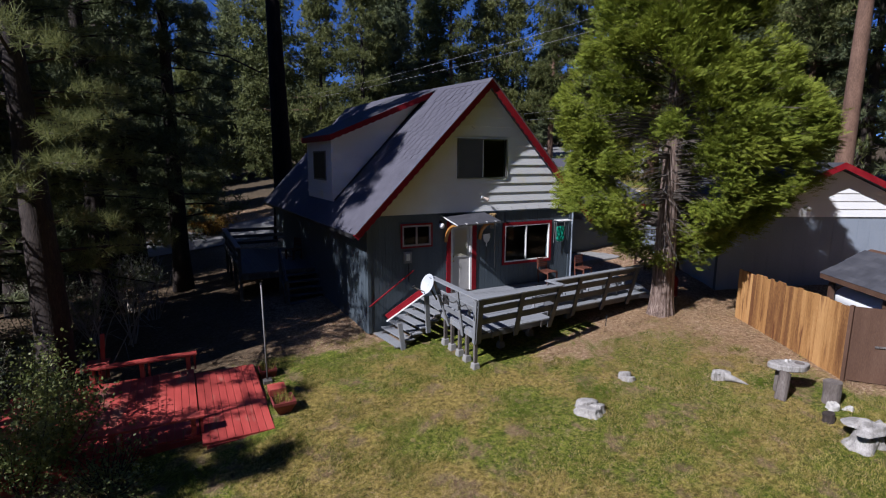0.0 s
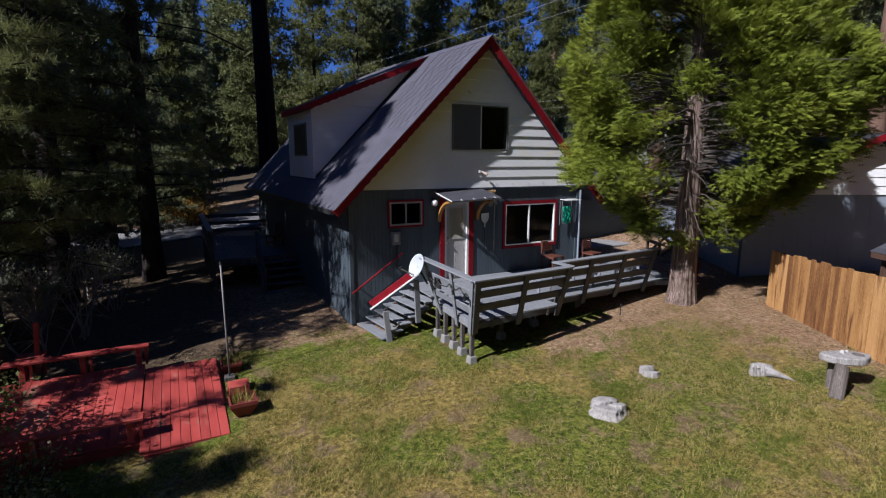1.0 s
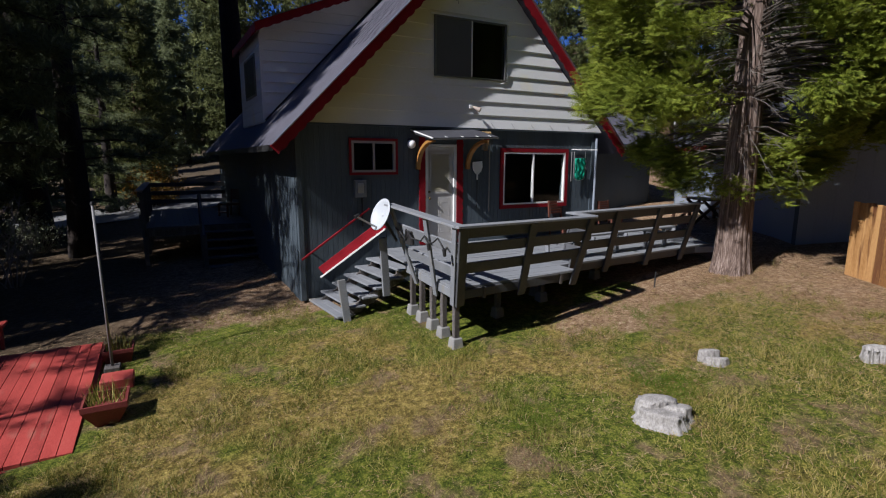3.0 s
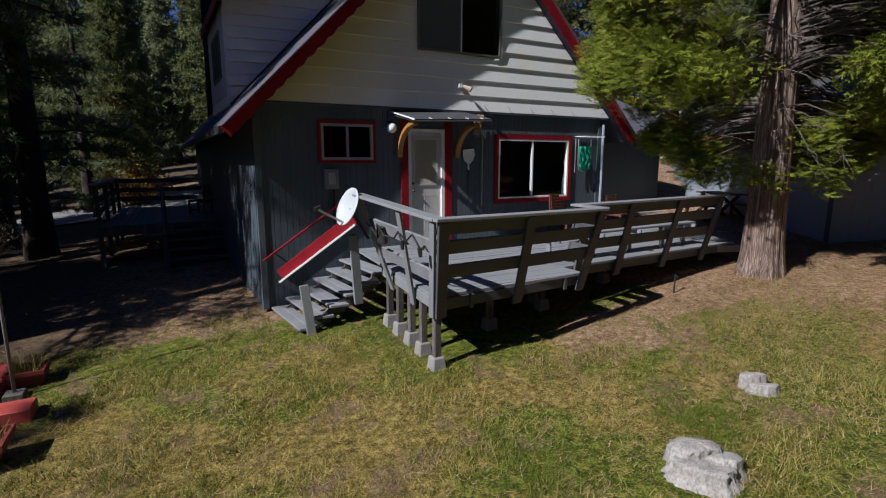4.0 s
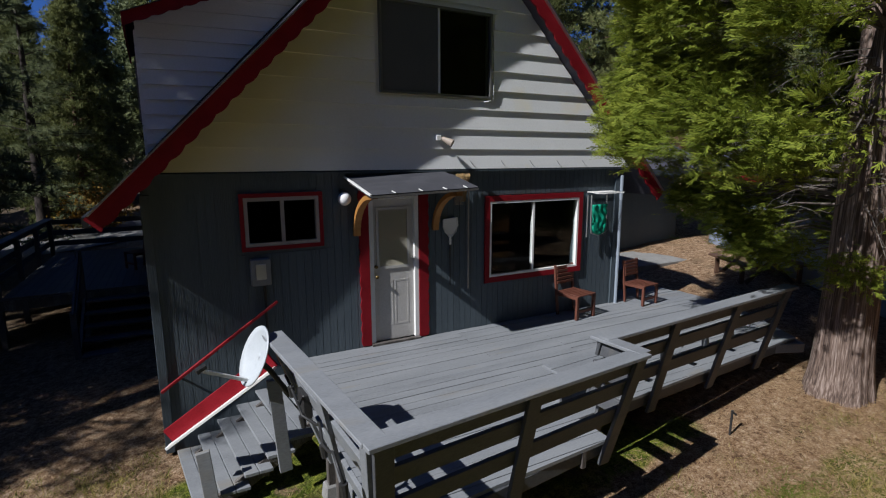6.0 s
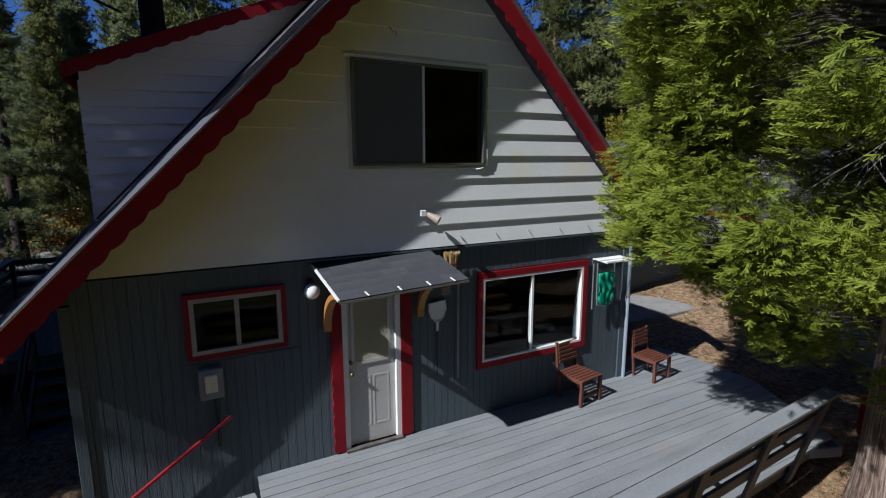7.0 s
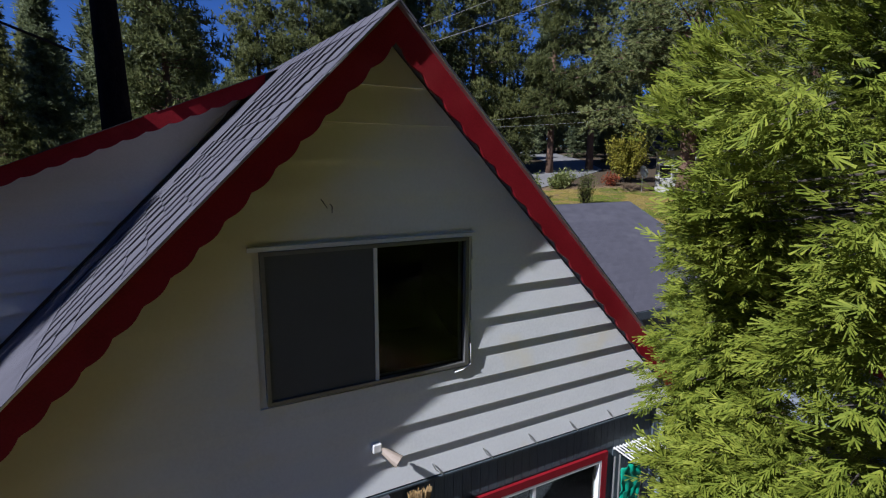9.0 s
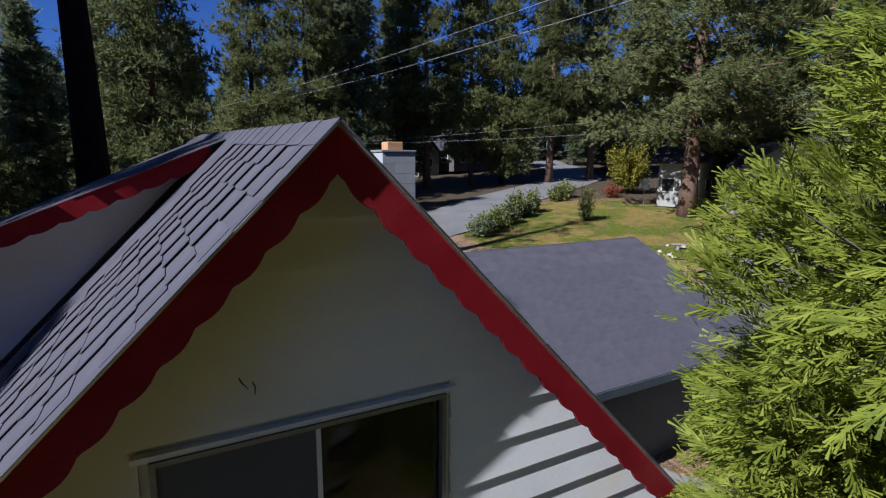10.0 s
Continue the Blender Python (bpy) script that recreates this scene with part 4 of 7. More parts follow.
for k in range(110):
    u, w = rs3.uniform(-1, 1), rs3.uniform(-1, 1)
    straw.tube([(5.68 + 0.04 * u, -0.1 + 0.02 * w, 3.1), (5.685 + 0.08 * u, -0.1 + 0.03 * w, 3.29), (5.69 + 0.12 * u + rs3.uniform(-0.01, 0.01), -0.1 + 0.035 * w, 3.5 + rs3.uniform(-0.03, 0.02))], [0.006, 0.005, 0.003], 3)
part("broom_head", straw, STRAW, broom, "straw bristles")
part("broom_binding", Shape().box(5.635, 5.73, -0.128, -0.072, 3.27, 3.285).box(5.625, 5.745, -0.132, -0.068, 3.33, 3.345), RED, broom, "stitched binding")
part("broom_handle", Shape().tube([(5.8, -0.07, 3.25), (5.8, -0.07, 1.75)], [0.012, 0.012], 8), TWIG, broom)
broom.location = (0.17, 0, -0.08)
flood = thing("flood_light", "small beige security flood light on the siding", "wall lamp")
part("mount", Shape().box(5.42, 5.5, -0.1, -0.05, 3.9, 3.98), FRAME, flood, "", 0.008)
part("lamp_head", Shape().tube([(5.5, -0.11, 3.94), (5.52, -0.14, 3.92)], [0.014, 0.014], 8).tube([(5.5, -0.13, 3.93), (5.57, -0.21, 3.88), (5.6, -0.24, 3.86)], [0.03, 0.05, 0.055], 12), CARD, flood, "beige lamp head")
for k, xh in enumerate((6.0, 6.55, 7.1, 7.65, 8.2)):
    hook = solo("light_hook", Shape().tube([(xh, -0.066, 3.62), (xh + 0.03, -0.09, 3.56), (xh + 0.1, -0.09, 3.5)], [0.006, 0.006, 0.005], 6), METAL, "small wire hook on the lowest siding board", "hook", "hooks along the siding")
chair_hung = thing("folded_lawn_chair", "folding lawn chair with green fabric hung on the wall", "lawn chair")
fr = Shape()
for xx in (8.42, 8.78):
    fr.tube([(xx, -0.1, 3.02), (xx, -0.11, 2.5), (xx + 0.02 * (1 if xx < 8.6 else -1), -0.11, 2.36)], [0.012] * 3, 8)
fr.tube([(8.44, -0.11, 2.36), (8.6, -0.11, 2.32), (8.76, -0.11, 2.36)], [0.012] * 3, 8)
fr.tube([(8.34, -0.1, 3.02), (8.34, -0.1, 2.3)], [0.012] * 2, 8)
part("chair_frame", fr, METAL, chair_hung, "bright tubular frame")
cl = Shape()
nx, nz = 13, 15
for i in range(nx + 1):
    for j in range(nz + 1):
        u, w = i / nx, j / nz
        pinch = 1 - 0.3 * max(0.0, 1 - w * 4) ** 2
        fold = 0.012 * math.sin(u * 17 + 2.5 * math.sin(w * 9)) + 0.01 * math.sin(w * 23 + u * 7)
        cl.v.append((8.6 + (u - 0.5) * 0.33 * pinch, -0.12 + fold, 2.36 + 0.5 * w - 0.03 * math.sin(u * math.pi) * (1 - w)))
for i in range(nx):
    for j in range(nz):
        cl.f.append((i * (nz + 1) + j, (i + 1) * (nz + 1) + j, (i + 1) * (nz + 1) + j + 1, i * (nz + 1) + j + 1))
cloth = part("chair_fabric", cl, GREEN_WEB, chair_hung, "crumpled green fabric seat", 0, True)
thick = cloth.modifiers.new("thickness", "SOLIDIFY")
thick.thickness = 0.006
part("web_strap", Shape().box(8.46, 8.52, -0.15, -0.144, 2.4, 2.56), GREEN_WEB, chair_hung, "loose green strap")
rack = thing("hanging_rack", "white wire hanging rack beside the large window", "rack")
rb = Shape()
for k in range(12):
    rb.beam((8.4 + k * 0.05, -0.02, 3.08), (8.4 + k * 0.05, -0.32, 3.06), 0.012, 0.012)
for yy in (-0.04, -0.18, -0.31):
    rb.beam((8.38, yy, 3.075), (8.98, yy, 3.075), 0.012, 0.012)
part("rack_bars", rb, FRAME, rack)
# ---- front deck with its leaning rails, stairs ----
FLOOR = 1.0
deck = thing("front_deck", "grey painted timber deck with leaning board railings", "deck", kind="structure")


def front_y(x):
    """The deck's front edge: two stretches with a step between them."""
    return np.where(np.asarray(x) < 5.56, -3.7 + 0.1 * (np.asarray(x) - 3.1), -2.98 + 0.065 * (np.asarray(x) - 5.7))


def left_x(y):
    return 3.15 + 0.06 * (y + 3.75)


def right_x(y):
    return min(10.95, 10.0 + 0.56 * (y + 2.9))


y, k = -0.012, 0
rng = random.Random(7)
while y - 0.14 > -3.72:
    y0, y1 = y - 0.135, y
    xl = left_x(y0) - 0.02
    xr0 = right_x(y0)
    x_end0 = right_x(y0)
    x_end1 = right_x(y1)
    for lim, e0, s0 in ((9.9, -2.98 - 0.065 * 5.7, 0.065), (5.56, -3.7 - 0.1 * 3.1, 0.1)):
        if y0 < e0 + s0 * min(x_end0, lim):
            x_end0 = min(x_end0, max((y0 - e0) / s0, 5.56 if lim > 6 and y0 > -3.46 else 0))
        if y1 < e0 + s0 * min(x_end1, lim):
            x_end1 = min(x_end1, max((y1 - e0) / s0, 5.56 if lim > 6 and y1 > -3.46 else 0))
    if x_end1 - xl > 0.2:
        x_end0 = max(x_end0, xl + 0.02)
        joint = xl + (2.4 if k % 2 else 3.6) if x_end0 - xl > 4.5 else None
        segs = [(xl, joint - 0.002, joint - 0.002), (joint + 0.002, x_end0, x_end1)] if joint else [(xl, x_end0, x_end1)]
        for a, b0, b1 in segs:
            h = rng.uniform(-0.003, 0.003)
            part("deck_board", Shape().hexa([(a, y0, FLOOR - 0.035), (b0, y0, FLOOR - 0.035), (b1, y1, FLOOR - 0.035), (a, y1, FLOOR - 0.035), (a, y0, FLOOR + h), (b0, y0, FLOOR + h), (b1, y1, FLOOR + h), (a, y1, FLOOR + h)]), GREY_DECK, deck)
    y -= 0.142
    k += 1
# boards past the corner of the cabin
y = 0.0
while y < 0.55:
    part("deck_board", Shape().box(WX1 + 0.05, right_x(y) - 0.1, y + 0.003, y + 0.138, FLOOR - 0.035, FLOOR), GREY_DECK, deck)
    y += 0.142


def rim(a, b, h=0.13, z=0.897):
    return Shape().beam((a[0], a[1], z), (b[0], b[1], z), 0.04, h)


C0, C1, C1B, C2, L1 = (3.13, -3.61), (5.53, -3.36), (5.6, -2.95), (9.62, -2.68), (3.27, -1.55)
# front rims take the grey with shade in its colour, west and east don't
part("rim_board", rim(C1B, C2), GREY_SHADED, deck, "", 0.004)
part("rim_board", rim(C1, C1B), GREY_SHADED, deck, "", 0.004)
part("rim_board", rim(C0, C1), GREY_SHADED, deck, "grey deck rim board", 0.004)
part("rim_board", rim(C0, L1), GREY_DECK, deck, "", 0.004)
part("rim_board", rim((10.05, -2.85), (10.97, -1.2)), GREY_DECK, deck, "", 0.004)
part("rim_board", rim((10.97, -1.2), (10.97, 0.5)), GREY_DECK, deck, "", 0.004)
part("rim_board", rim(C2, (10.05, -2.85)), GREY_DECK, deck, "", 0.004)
for k in range(8):
    xj = 3.6 + k * 0.8
    part("joist", Shape().box(xj, xj + 0.045, float(front_y(xj)) + 0.05, -0.05, 0.8, 0.962), GREY_POST, deck)
for xp, yp in ((3.19, -3.5), (3.24, -3.02), (3.26, -2.62), (3.27, -2.2), (3.28, -1.8), (4.4, -2.8), (5.5, -2.6), (7.2, -2.2), (8.8, -2.0), (4.5, -1.6), (6.2, -1.6), (8.0, -1.5), (5.6, -2.3)):
    g = gz(xp, yp)
    part("deck_post", Shape().beam((xp, yp, g + 0.14), (xp, yp, 0.82), 0.085, 0.085, (0, 1, 0)), GREY_POST, deck, "weathered timber post", 0.006)
    b0, b1 = 0.105, 0.075
    part("concrete_pier", Shape().hexa([(xp - b0, yp - b0, g - 0.1), (xp + b0, yp - b0, g - 0.1), (xp + b0, yp + b0, g - 0.1), (xp - b0, yp + b0, g - 0.1), (xp - b1, yp - b1, g + 0.16), (xp + b1, yp - b1, g + 0.16), (xp + b1, yp + b1, g + 0.16), (xp - b1, yp + b1, g + 0.16)]), CONCRETE, deck, "grey concrete pier block", 0.012)


def lerp2(a, b, t):
    return (a[0] + (b[0] - a[0]) * t, a[1] + (b[1] - a[1]) * t)


# boards default to the shade-darkened grey; caps keep the plain deck grey
def leaning_rail(a, b, ta, tb, posts, boards=(0.475, 0.725, 0.92), height=0.16, cap=0.18, caps=(0.0, 0.0), board_mat=GREY_SHADED, post=0.14):
    """A railing whose posts lean out from the deck's edge (a to b) to its cap (ta to tb), with boards across the posts."""
    a, b, ta, tb = [Vector(p) for p in ((*a, 0.76), (*b, 0.76), ta, tb)]

    def at(t, u):
        return a.lerp(b, t).lerp(ta.lerp(tb, t), u)

    d = (tb - ta).normalized()
    lean = (at(0.5, 1) - at(0.5, 0)).normalized()
    out = d.cross(lean).normalized()
    if out.z > 0:
        out = -out
    for t in posts:
        part("rail_post", Shape().beam(at(t, 0.0) + out * 0.04, at(t, 0.985) + out * 0.04, 0.038, post, d), board_mat, deck, "", 0.004)
    for u in boards:
        part("rail_board", Shape().beam(at(-0.005, u), at(1.005, u), 0.036, height, lean), board_mat, deck, "", 0.004)
    part("rail_cap", Shape().beam(at(-caps[0], 1.0), at(1 + caps[1], 1.0), cap, 0.036), GREY_DECK, deck, "flat grey rail cap", 0.005)


TOP0, TOP1, TOP2, TOPL = (3.02, -3.89, 1.93), (5.66, -3.63, 1.91), (9.25, -2.98, 1.95), (2.74, -2.1, 2.1)
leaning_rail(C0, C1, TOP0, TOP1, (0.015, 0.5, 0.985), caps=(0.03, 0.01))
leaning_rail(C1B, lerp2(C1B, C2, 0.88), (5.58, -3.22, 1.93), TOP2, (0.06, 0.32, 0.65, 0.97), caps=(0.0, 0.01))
leaning_rail(C0, (3.24, -2.05), TOP0, TOPL, (0.03, 0.42, 0.95), boards=(0.42, 0.72), height=0.17, caps=(0.0, 0.02), board_mat=GREY_DECK, post=0.09)
part("rail_cap", Shape().beam((5.69, -3.66, 1.912), (5.6, -3.12, 1.932), 0.16, 0.034), GREY_DECK, deck, "", 0.005)
for u in (0.475, 0.725, 0.92):
    part("rail_board", Shape().beam(Vector((*C1, 0.76)).lerp(Vector(TOP1), u) + Vector((0.03, 0.02, 0)), Vector((*C1B, 0.76)).lerp(Vector((5.6, -3.18, 1.93)), u), 0.036, 0.16), GREY_SHADED, deck, "", 0.004)
# bench along the second stretch
bench_a, bench_b = lerp2(C1B, C2, -0.05), lerp2(C1B, C2, 0.86)
for k in range(2):
    off = Vector((0.05, 0.22 + 0.15 * k, 1.42))
    part("bench_slat", Shape().beam(Vector((*bench_a, 0)) + off, Vector((*bench_b, 0)) + off, 0.14, 0.035), GREY_DECK, deck, "", 0.004)
for t in (0.04, 0.3, 0.55, 0.8, 0.97):
    p = Vector((*lerp2(bench_a, bench_b, t), 0))
    part("bench_leg", Shape().beam(p + Vector((0.05, 0.32, FLOOR)), p + Vector((0.05, 0.36, 1.4)), 0.04, 0.09, (0, 1, 0)), GREY_DECK, deck, "", 0.004)
    part("bench_arm", Shape().beam(p + Vector((0.05, 0.08, 1.37)), p + Vector((0.05, 0.42, 1.37)), 0.04, 0.07), GREY_DECK, deck, "", 0.004)

# stairs down to the west
stairs = thing("entry_stairs", "grey timber entry stairs with red sloped handrails", "stairs", kind="structure")
g0 = gz(1.9, -0.7)
N = 6
for k in range(N):
    zt = g0 + 0.09 + k * (FLOOR - g0 - 0.09) / N
    xa = 1.84 + k * 0.235
    for j in range(2):
        part("tread", Shape().hexa([(xa + j * 0.145, -0.08, zt - 0.04), (xa + j * 0.145 + 0.14, -0.08, zt - 0.04), (xa + j * 0.145 + 0.3, -1.46, zt - 0.04), (xa + j * 0.145 + 0.16, -1.46, zt - 0.04), (xa + j * 0.145, -0.08, zt), (xa + j * 0.145 + 0.14, -0.08, zt), (xa + j * 0.145 + 0.3, -1.46, zt), (xa + j * 0.145 + 0.16, -1.46, zt)]), GREY_DECK, stairs, "", 0.005)
    for yy, sh in ((-0.25, 0.03), (-1.3, 0.14)):
        part("tread_block", Shape().box(xa + sh + 0.02, xa + sh + 0.28, yy - 0.03, yy + 0.03, zt - 0.16, zt - 0.041), GREY_POST, stairs)
for yy, sh in ((-0.25, 0.03), (-1.3, 0.14)):
    part("stringer", Shape().beam((1.95 + sh, yy, g0 - 0.03), (3.3 + sh, yy, 0.82), 0.05, 0.16), GREY_POST, stairs)
part("newel_post", Shape().beam((2.17, -1.5, g0 - 0.05), (2.1, -1.42, 0.78), 0.13, 0.06, (0, 1, 0)), GREY_DECK, stairs, "", 0.005)
part("newel_post", Shape().beam((2.86, -1.6, 0.45), (2.78, -1.66, 1.5), 0.13, 0.06, (0, 1, 0)), GREY_DECK, stairs, "", 0.005)
part("handrail", Shape().beam((1.82, -1.22, 0.92), (2.77, -1.75, 1.75), 0.03, 0.17), RED, stairs, "bright red handrail board", 0.004)
part("handrail_cap", Shape().beam((1.8, -1.26, 0.83), (2.78, -1.8, 1.67), 0.09, 0.03), FRAME, stairs, "", 0.004)
part("wall_handrail", Shape().beam((1.74, -0.1, 0.93), (3.12, -0.1, 1.86), 0.035, 0.035), RED, stairs, "slim red handrail on the wall", 0.004)
for t in (0.15, 0.85):
    part("rail_bracket", Shape().beam((1.74 + 1.38 * t, -0.1, 0.93 + 0.93 * t), (1.74 + 1.38 * t, 0.0, 0.9 + 0.93 * t), 0.02, 0.02), RED, stairs)

# satellite dish on the end of the rail
dish = thing("satellite_dish", "pale grey oval satellite dish on the deck railing", "satellite dish")
ds = Shape()
aim = Vector((-0.93, -0.25, 0.42)).normalized()
sx = aim.cross(Vector((0, 0, 1))).normalized()
sy = sx.cross(aim)
cen = Vector((2.62, -2.12, 1.93))
rings = 6
for i in range(rings + 1):
    for j in range(28):
        r, a = i / rings, 2 * math.pi * j / 28
        p = cen + sx * (0.22 * r * math.cos(a)) + sy * (0.27 * r * math.sin(a)) + aim * (0.06 * r * r)
        ds.v.append(tuple(p))
for i in range(rings):
    for j in range(28):
        ds.f.append((i * 28 + j, i * 28 + (j + 1) % 28, (i + 1) * 28 + (j + 1) % 28, (i + 1) * 28 + j))
dm = ds.mesh("reflector", 0, True)
dob = part("reflector", dm, DISH, dish, "pale oval reflector")
sol = dob.modifiers.new("thickness", "SOLIDIFY")
sol.thickness = 0.012
part("feed_arm", Shape().beam(cen - sy * 0.22, cen - sy * 0.2 + aim * 0.48 + Vector((0, 0, 0.02)), 0.028, 0.028), FRAME, dish, "slim white feed arm")
part("feed_horn", Shape().tube([cen - sy * 0.2 + aim * 0.5, cen - sy * 0.14 + aim * 0.44], [0.03, 0.022], 10), DARK, dish)
part("dish_mast", Shape().tube([cen - aim * 0.02 - sy * 0.05, cen - aim * 0.12 - sy * 0.1, (2.86, -2.1, 1.5)], [0.03, 0.025, 0.022], 8), DARK, dish, "dark mast")


# black light cord slung along the west rail
cord = thing("extension_cord", "black outdoor extension cord looped along the deck rail", "cord")
rc = random.Random(3)
pts = [Vector((2.84 + 0.05 * rc.uniform(-1, 1), -2.15 - 0.16 * i, 1.72 - 0.05 * (i % 3) + rc.uniform(-0.06, 0.06))) for i in range(11)]
part("cord_run", Shape().tube(pts, [0.012] * 11, 6), DARK, cord, "", 0, True)
for q in pts[1::3]:
    part("lamp_socket", Shape().tube([q, q + Vector((0.01, 0, -0.1))], [0.03, 0.022], 8), DARK, cord)
part("plug_box", Shape().box(2.86, 2.94, -2.62, -2.42, 1.5, 1.72), DARK, cord, "black plug box", 0.01)

# ---- two wooden chairs on the deck ----
def wood_chair():
    c = thing("wooden_chair", "reddish-brown slatted wooden chair on the deck", "chair", "chairs on the front deck")
    for k in range(7):
        part("seat_slat", Shape().box(-0.24, 0.24, -0.26 + k * 0.075, -0.26 + k * 0.075 + 0.06, 0.43, 0.45), CHAIR, c, "", 0.003)
    for sx2 in (-0.23, 0.23):
        part("front_leg", Shape().box(sx2 - 0.03, sx2 + 0.03, -0.25, -0.2, 0, 0.43), CHAIR, c, "", 0.004)
        part("back_leg", Shape().beam((sx2, 0.22, 0), (sx2, 0.32, 0.92), 0.05, 0.04, (0, 1, 0)), CHAIR, c, "", 0.004)
        part("seat_rail", Shape().box(sx2 - 0.018, sx2 + 0.018, -0.25, 0.26, 0.37, 0.428), CHAIR, c, "", 0.003)
    for k in range(5):
        zz = 0.6 + k * 0.07
        part("back_slat", Shape().beam((-0.22, 0.255 + k * 0.008, zz), (0.22, 0.255 + k * 0.008, zz), 0.018, 0.05), CHAIR, c, "", 0.003)
    part("stretcher", Shape().box(-0.21, 0.21, -0.235, -0.205, 0.12, 0.17), CHAIR, c, "", 0.003)
    return c


ch = wood_chair()
ch.matrix_basis = pose(7.97, -0.3, FLOOR + 0.003, 0, 0, 8) @ Matrix.Scale(0.92, 4)
copy_thing(ch, pose(9.58, -0.28, FLOOR + 0.003, 0, 0, 6) @ Matrix.Scale(0.92, 4))
copy_thing(ch, pose(1.2, 7.6, FLOOR + 0.05, 0, 0, -60))

# ---- side deck on the west ----
side_deck = thing("side_deck", "grey timber side deck with steps and slatted rails", "deck", kind="structure")
# boards and rails are coloured darker for the pine shade over this deck
for k in range(18):
    xa = -1.0 + k * 0.15
    part("deck_board", Shape().box(xa, xa + 0.143, 5.6, 11.1, 1.0, 1.04), GREY_SHADED, side_deck)
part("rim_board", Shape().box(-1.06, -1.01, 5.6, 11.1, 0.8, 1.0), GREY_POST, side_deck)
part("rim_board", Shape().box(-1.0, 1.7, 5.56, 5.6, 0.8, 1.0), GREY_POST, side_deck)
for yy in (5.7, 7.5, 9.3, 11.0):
    part("rail_post", Shape().box(-1.12, -1.02, yy - 0.05, yy + 0.05, gz(-1, yy) - 0.1, 1.95), GREY_SHADED, side_deck, "", 0.005)
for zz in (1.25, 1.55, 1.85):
    part("rail_board", Shape().box(-1.16, -1.12, 5.6, 11.1, zz, zz + 0.14), GREY_SHADED, side_deck, "", 0.004)
    part("rail_board", Shape().box(-1.1, 1.7, 11.1, 11.14, zz, zz + 0.14), GREY_SHADED, side_deck, "", 0.004)
part("rail_cap", Shape().box(-1.2, -1.02, 5.5, 11.15, 1.995, 2.03), GREY_DECK, side_deck, "", 0.004)
for k in range(5):
    zt = 0.88 - k * 0.19
    part("step", Shape().box(0.35, 1.65, 5.3 - k * 0.28, 5.58 - k * 0.28, zt - 0.045, zt), GREY_SHADED, side_deck, "", 0.004)
for xx in (0.3, 1.66):
    part("step_stringer", Shape().beam((xx, 5.6, 0.85), (xx, 4.1, -0.12), 0.05, 0.2), GREY_POST, side_deck)
part("newel_post", Shape().box(0.24, 0.34, 5.5, 5.6, 0.0, 1.9), GREY_SHADED, side_deck, "", 0.005)
part("newel_post", Shape().box(0.24, 0.34, 4.2, 4.3, gz(0.3, 4.2) - 0.1, 0.95), GREY_SHADED, side_deck, "", 0.005)
for dz2 in (0.0, 0.3):
    part("step_rail", Shape().beam((0.29, 5.55, 1.82 - dz2), (0.29, 4.2, 0.88 - dz2), 0.04, 0.12), GREY_SHADED, side_deck, "", 0.004)

# ---- trees ----
def unit(v):
    return v / (np.linalg.norm(v, axis=-1, keepdims=True) + 1e-9)


def needle_tuft(n, length, width, seed, spread=1.0):
    """A brush of narrow blades round +y."""
    rng = np.random.default_rng(seed)
    v, f = [], []
    for i in range(n):
        d = unit(np.array([rng.normal(0, spread), rng.uniform(0.1, 1.2), rng.normal(0, spread) + 0.15]))
        s = unit(np.cross(d, rng.normal(0, 1, 3))) * width / 2
        base = rng.normal(0, length * 0.08, 3)
        k = len(v)
        v += [base - s, base + s, base + d * length * rng.uniform(0.75, 1.1)]
        f.append((k, k + 1, k + 2))
    return np.array(v), np.array(f)


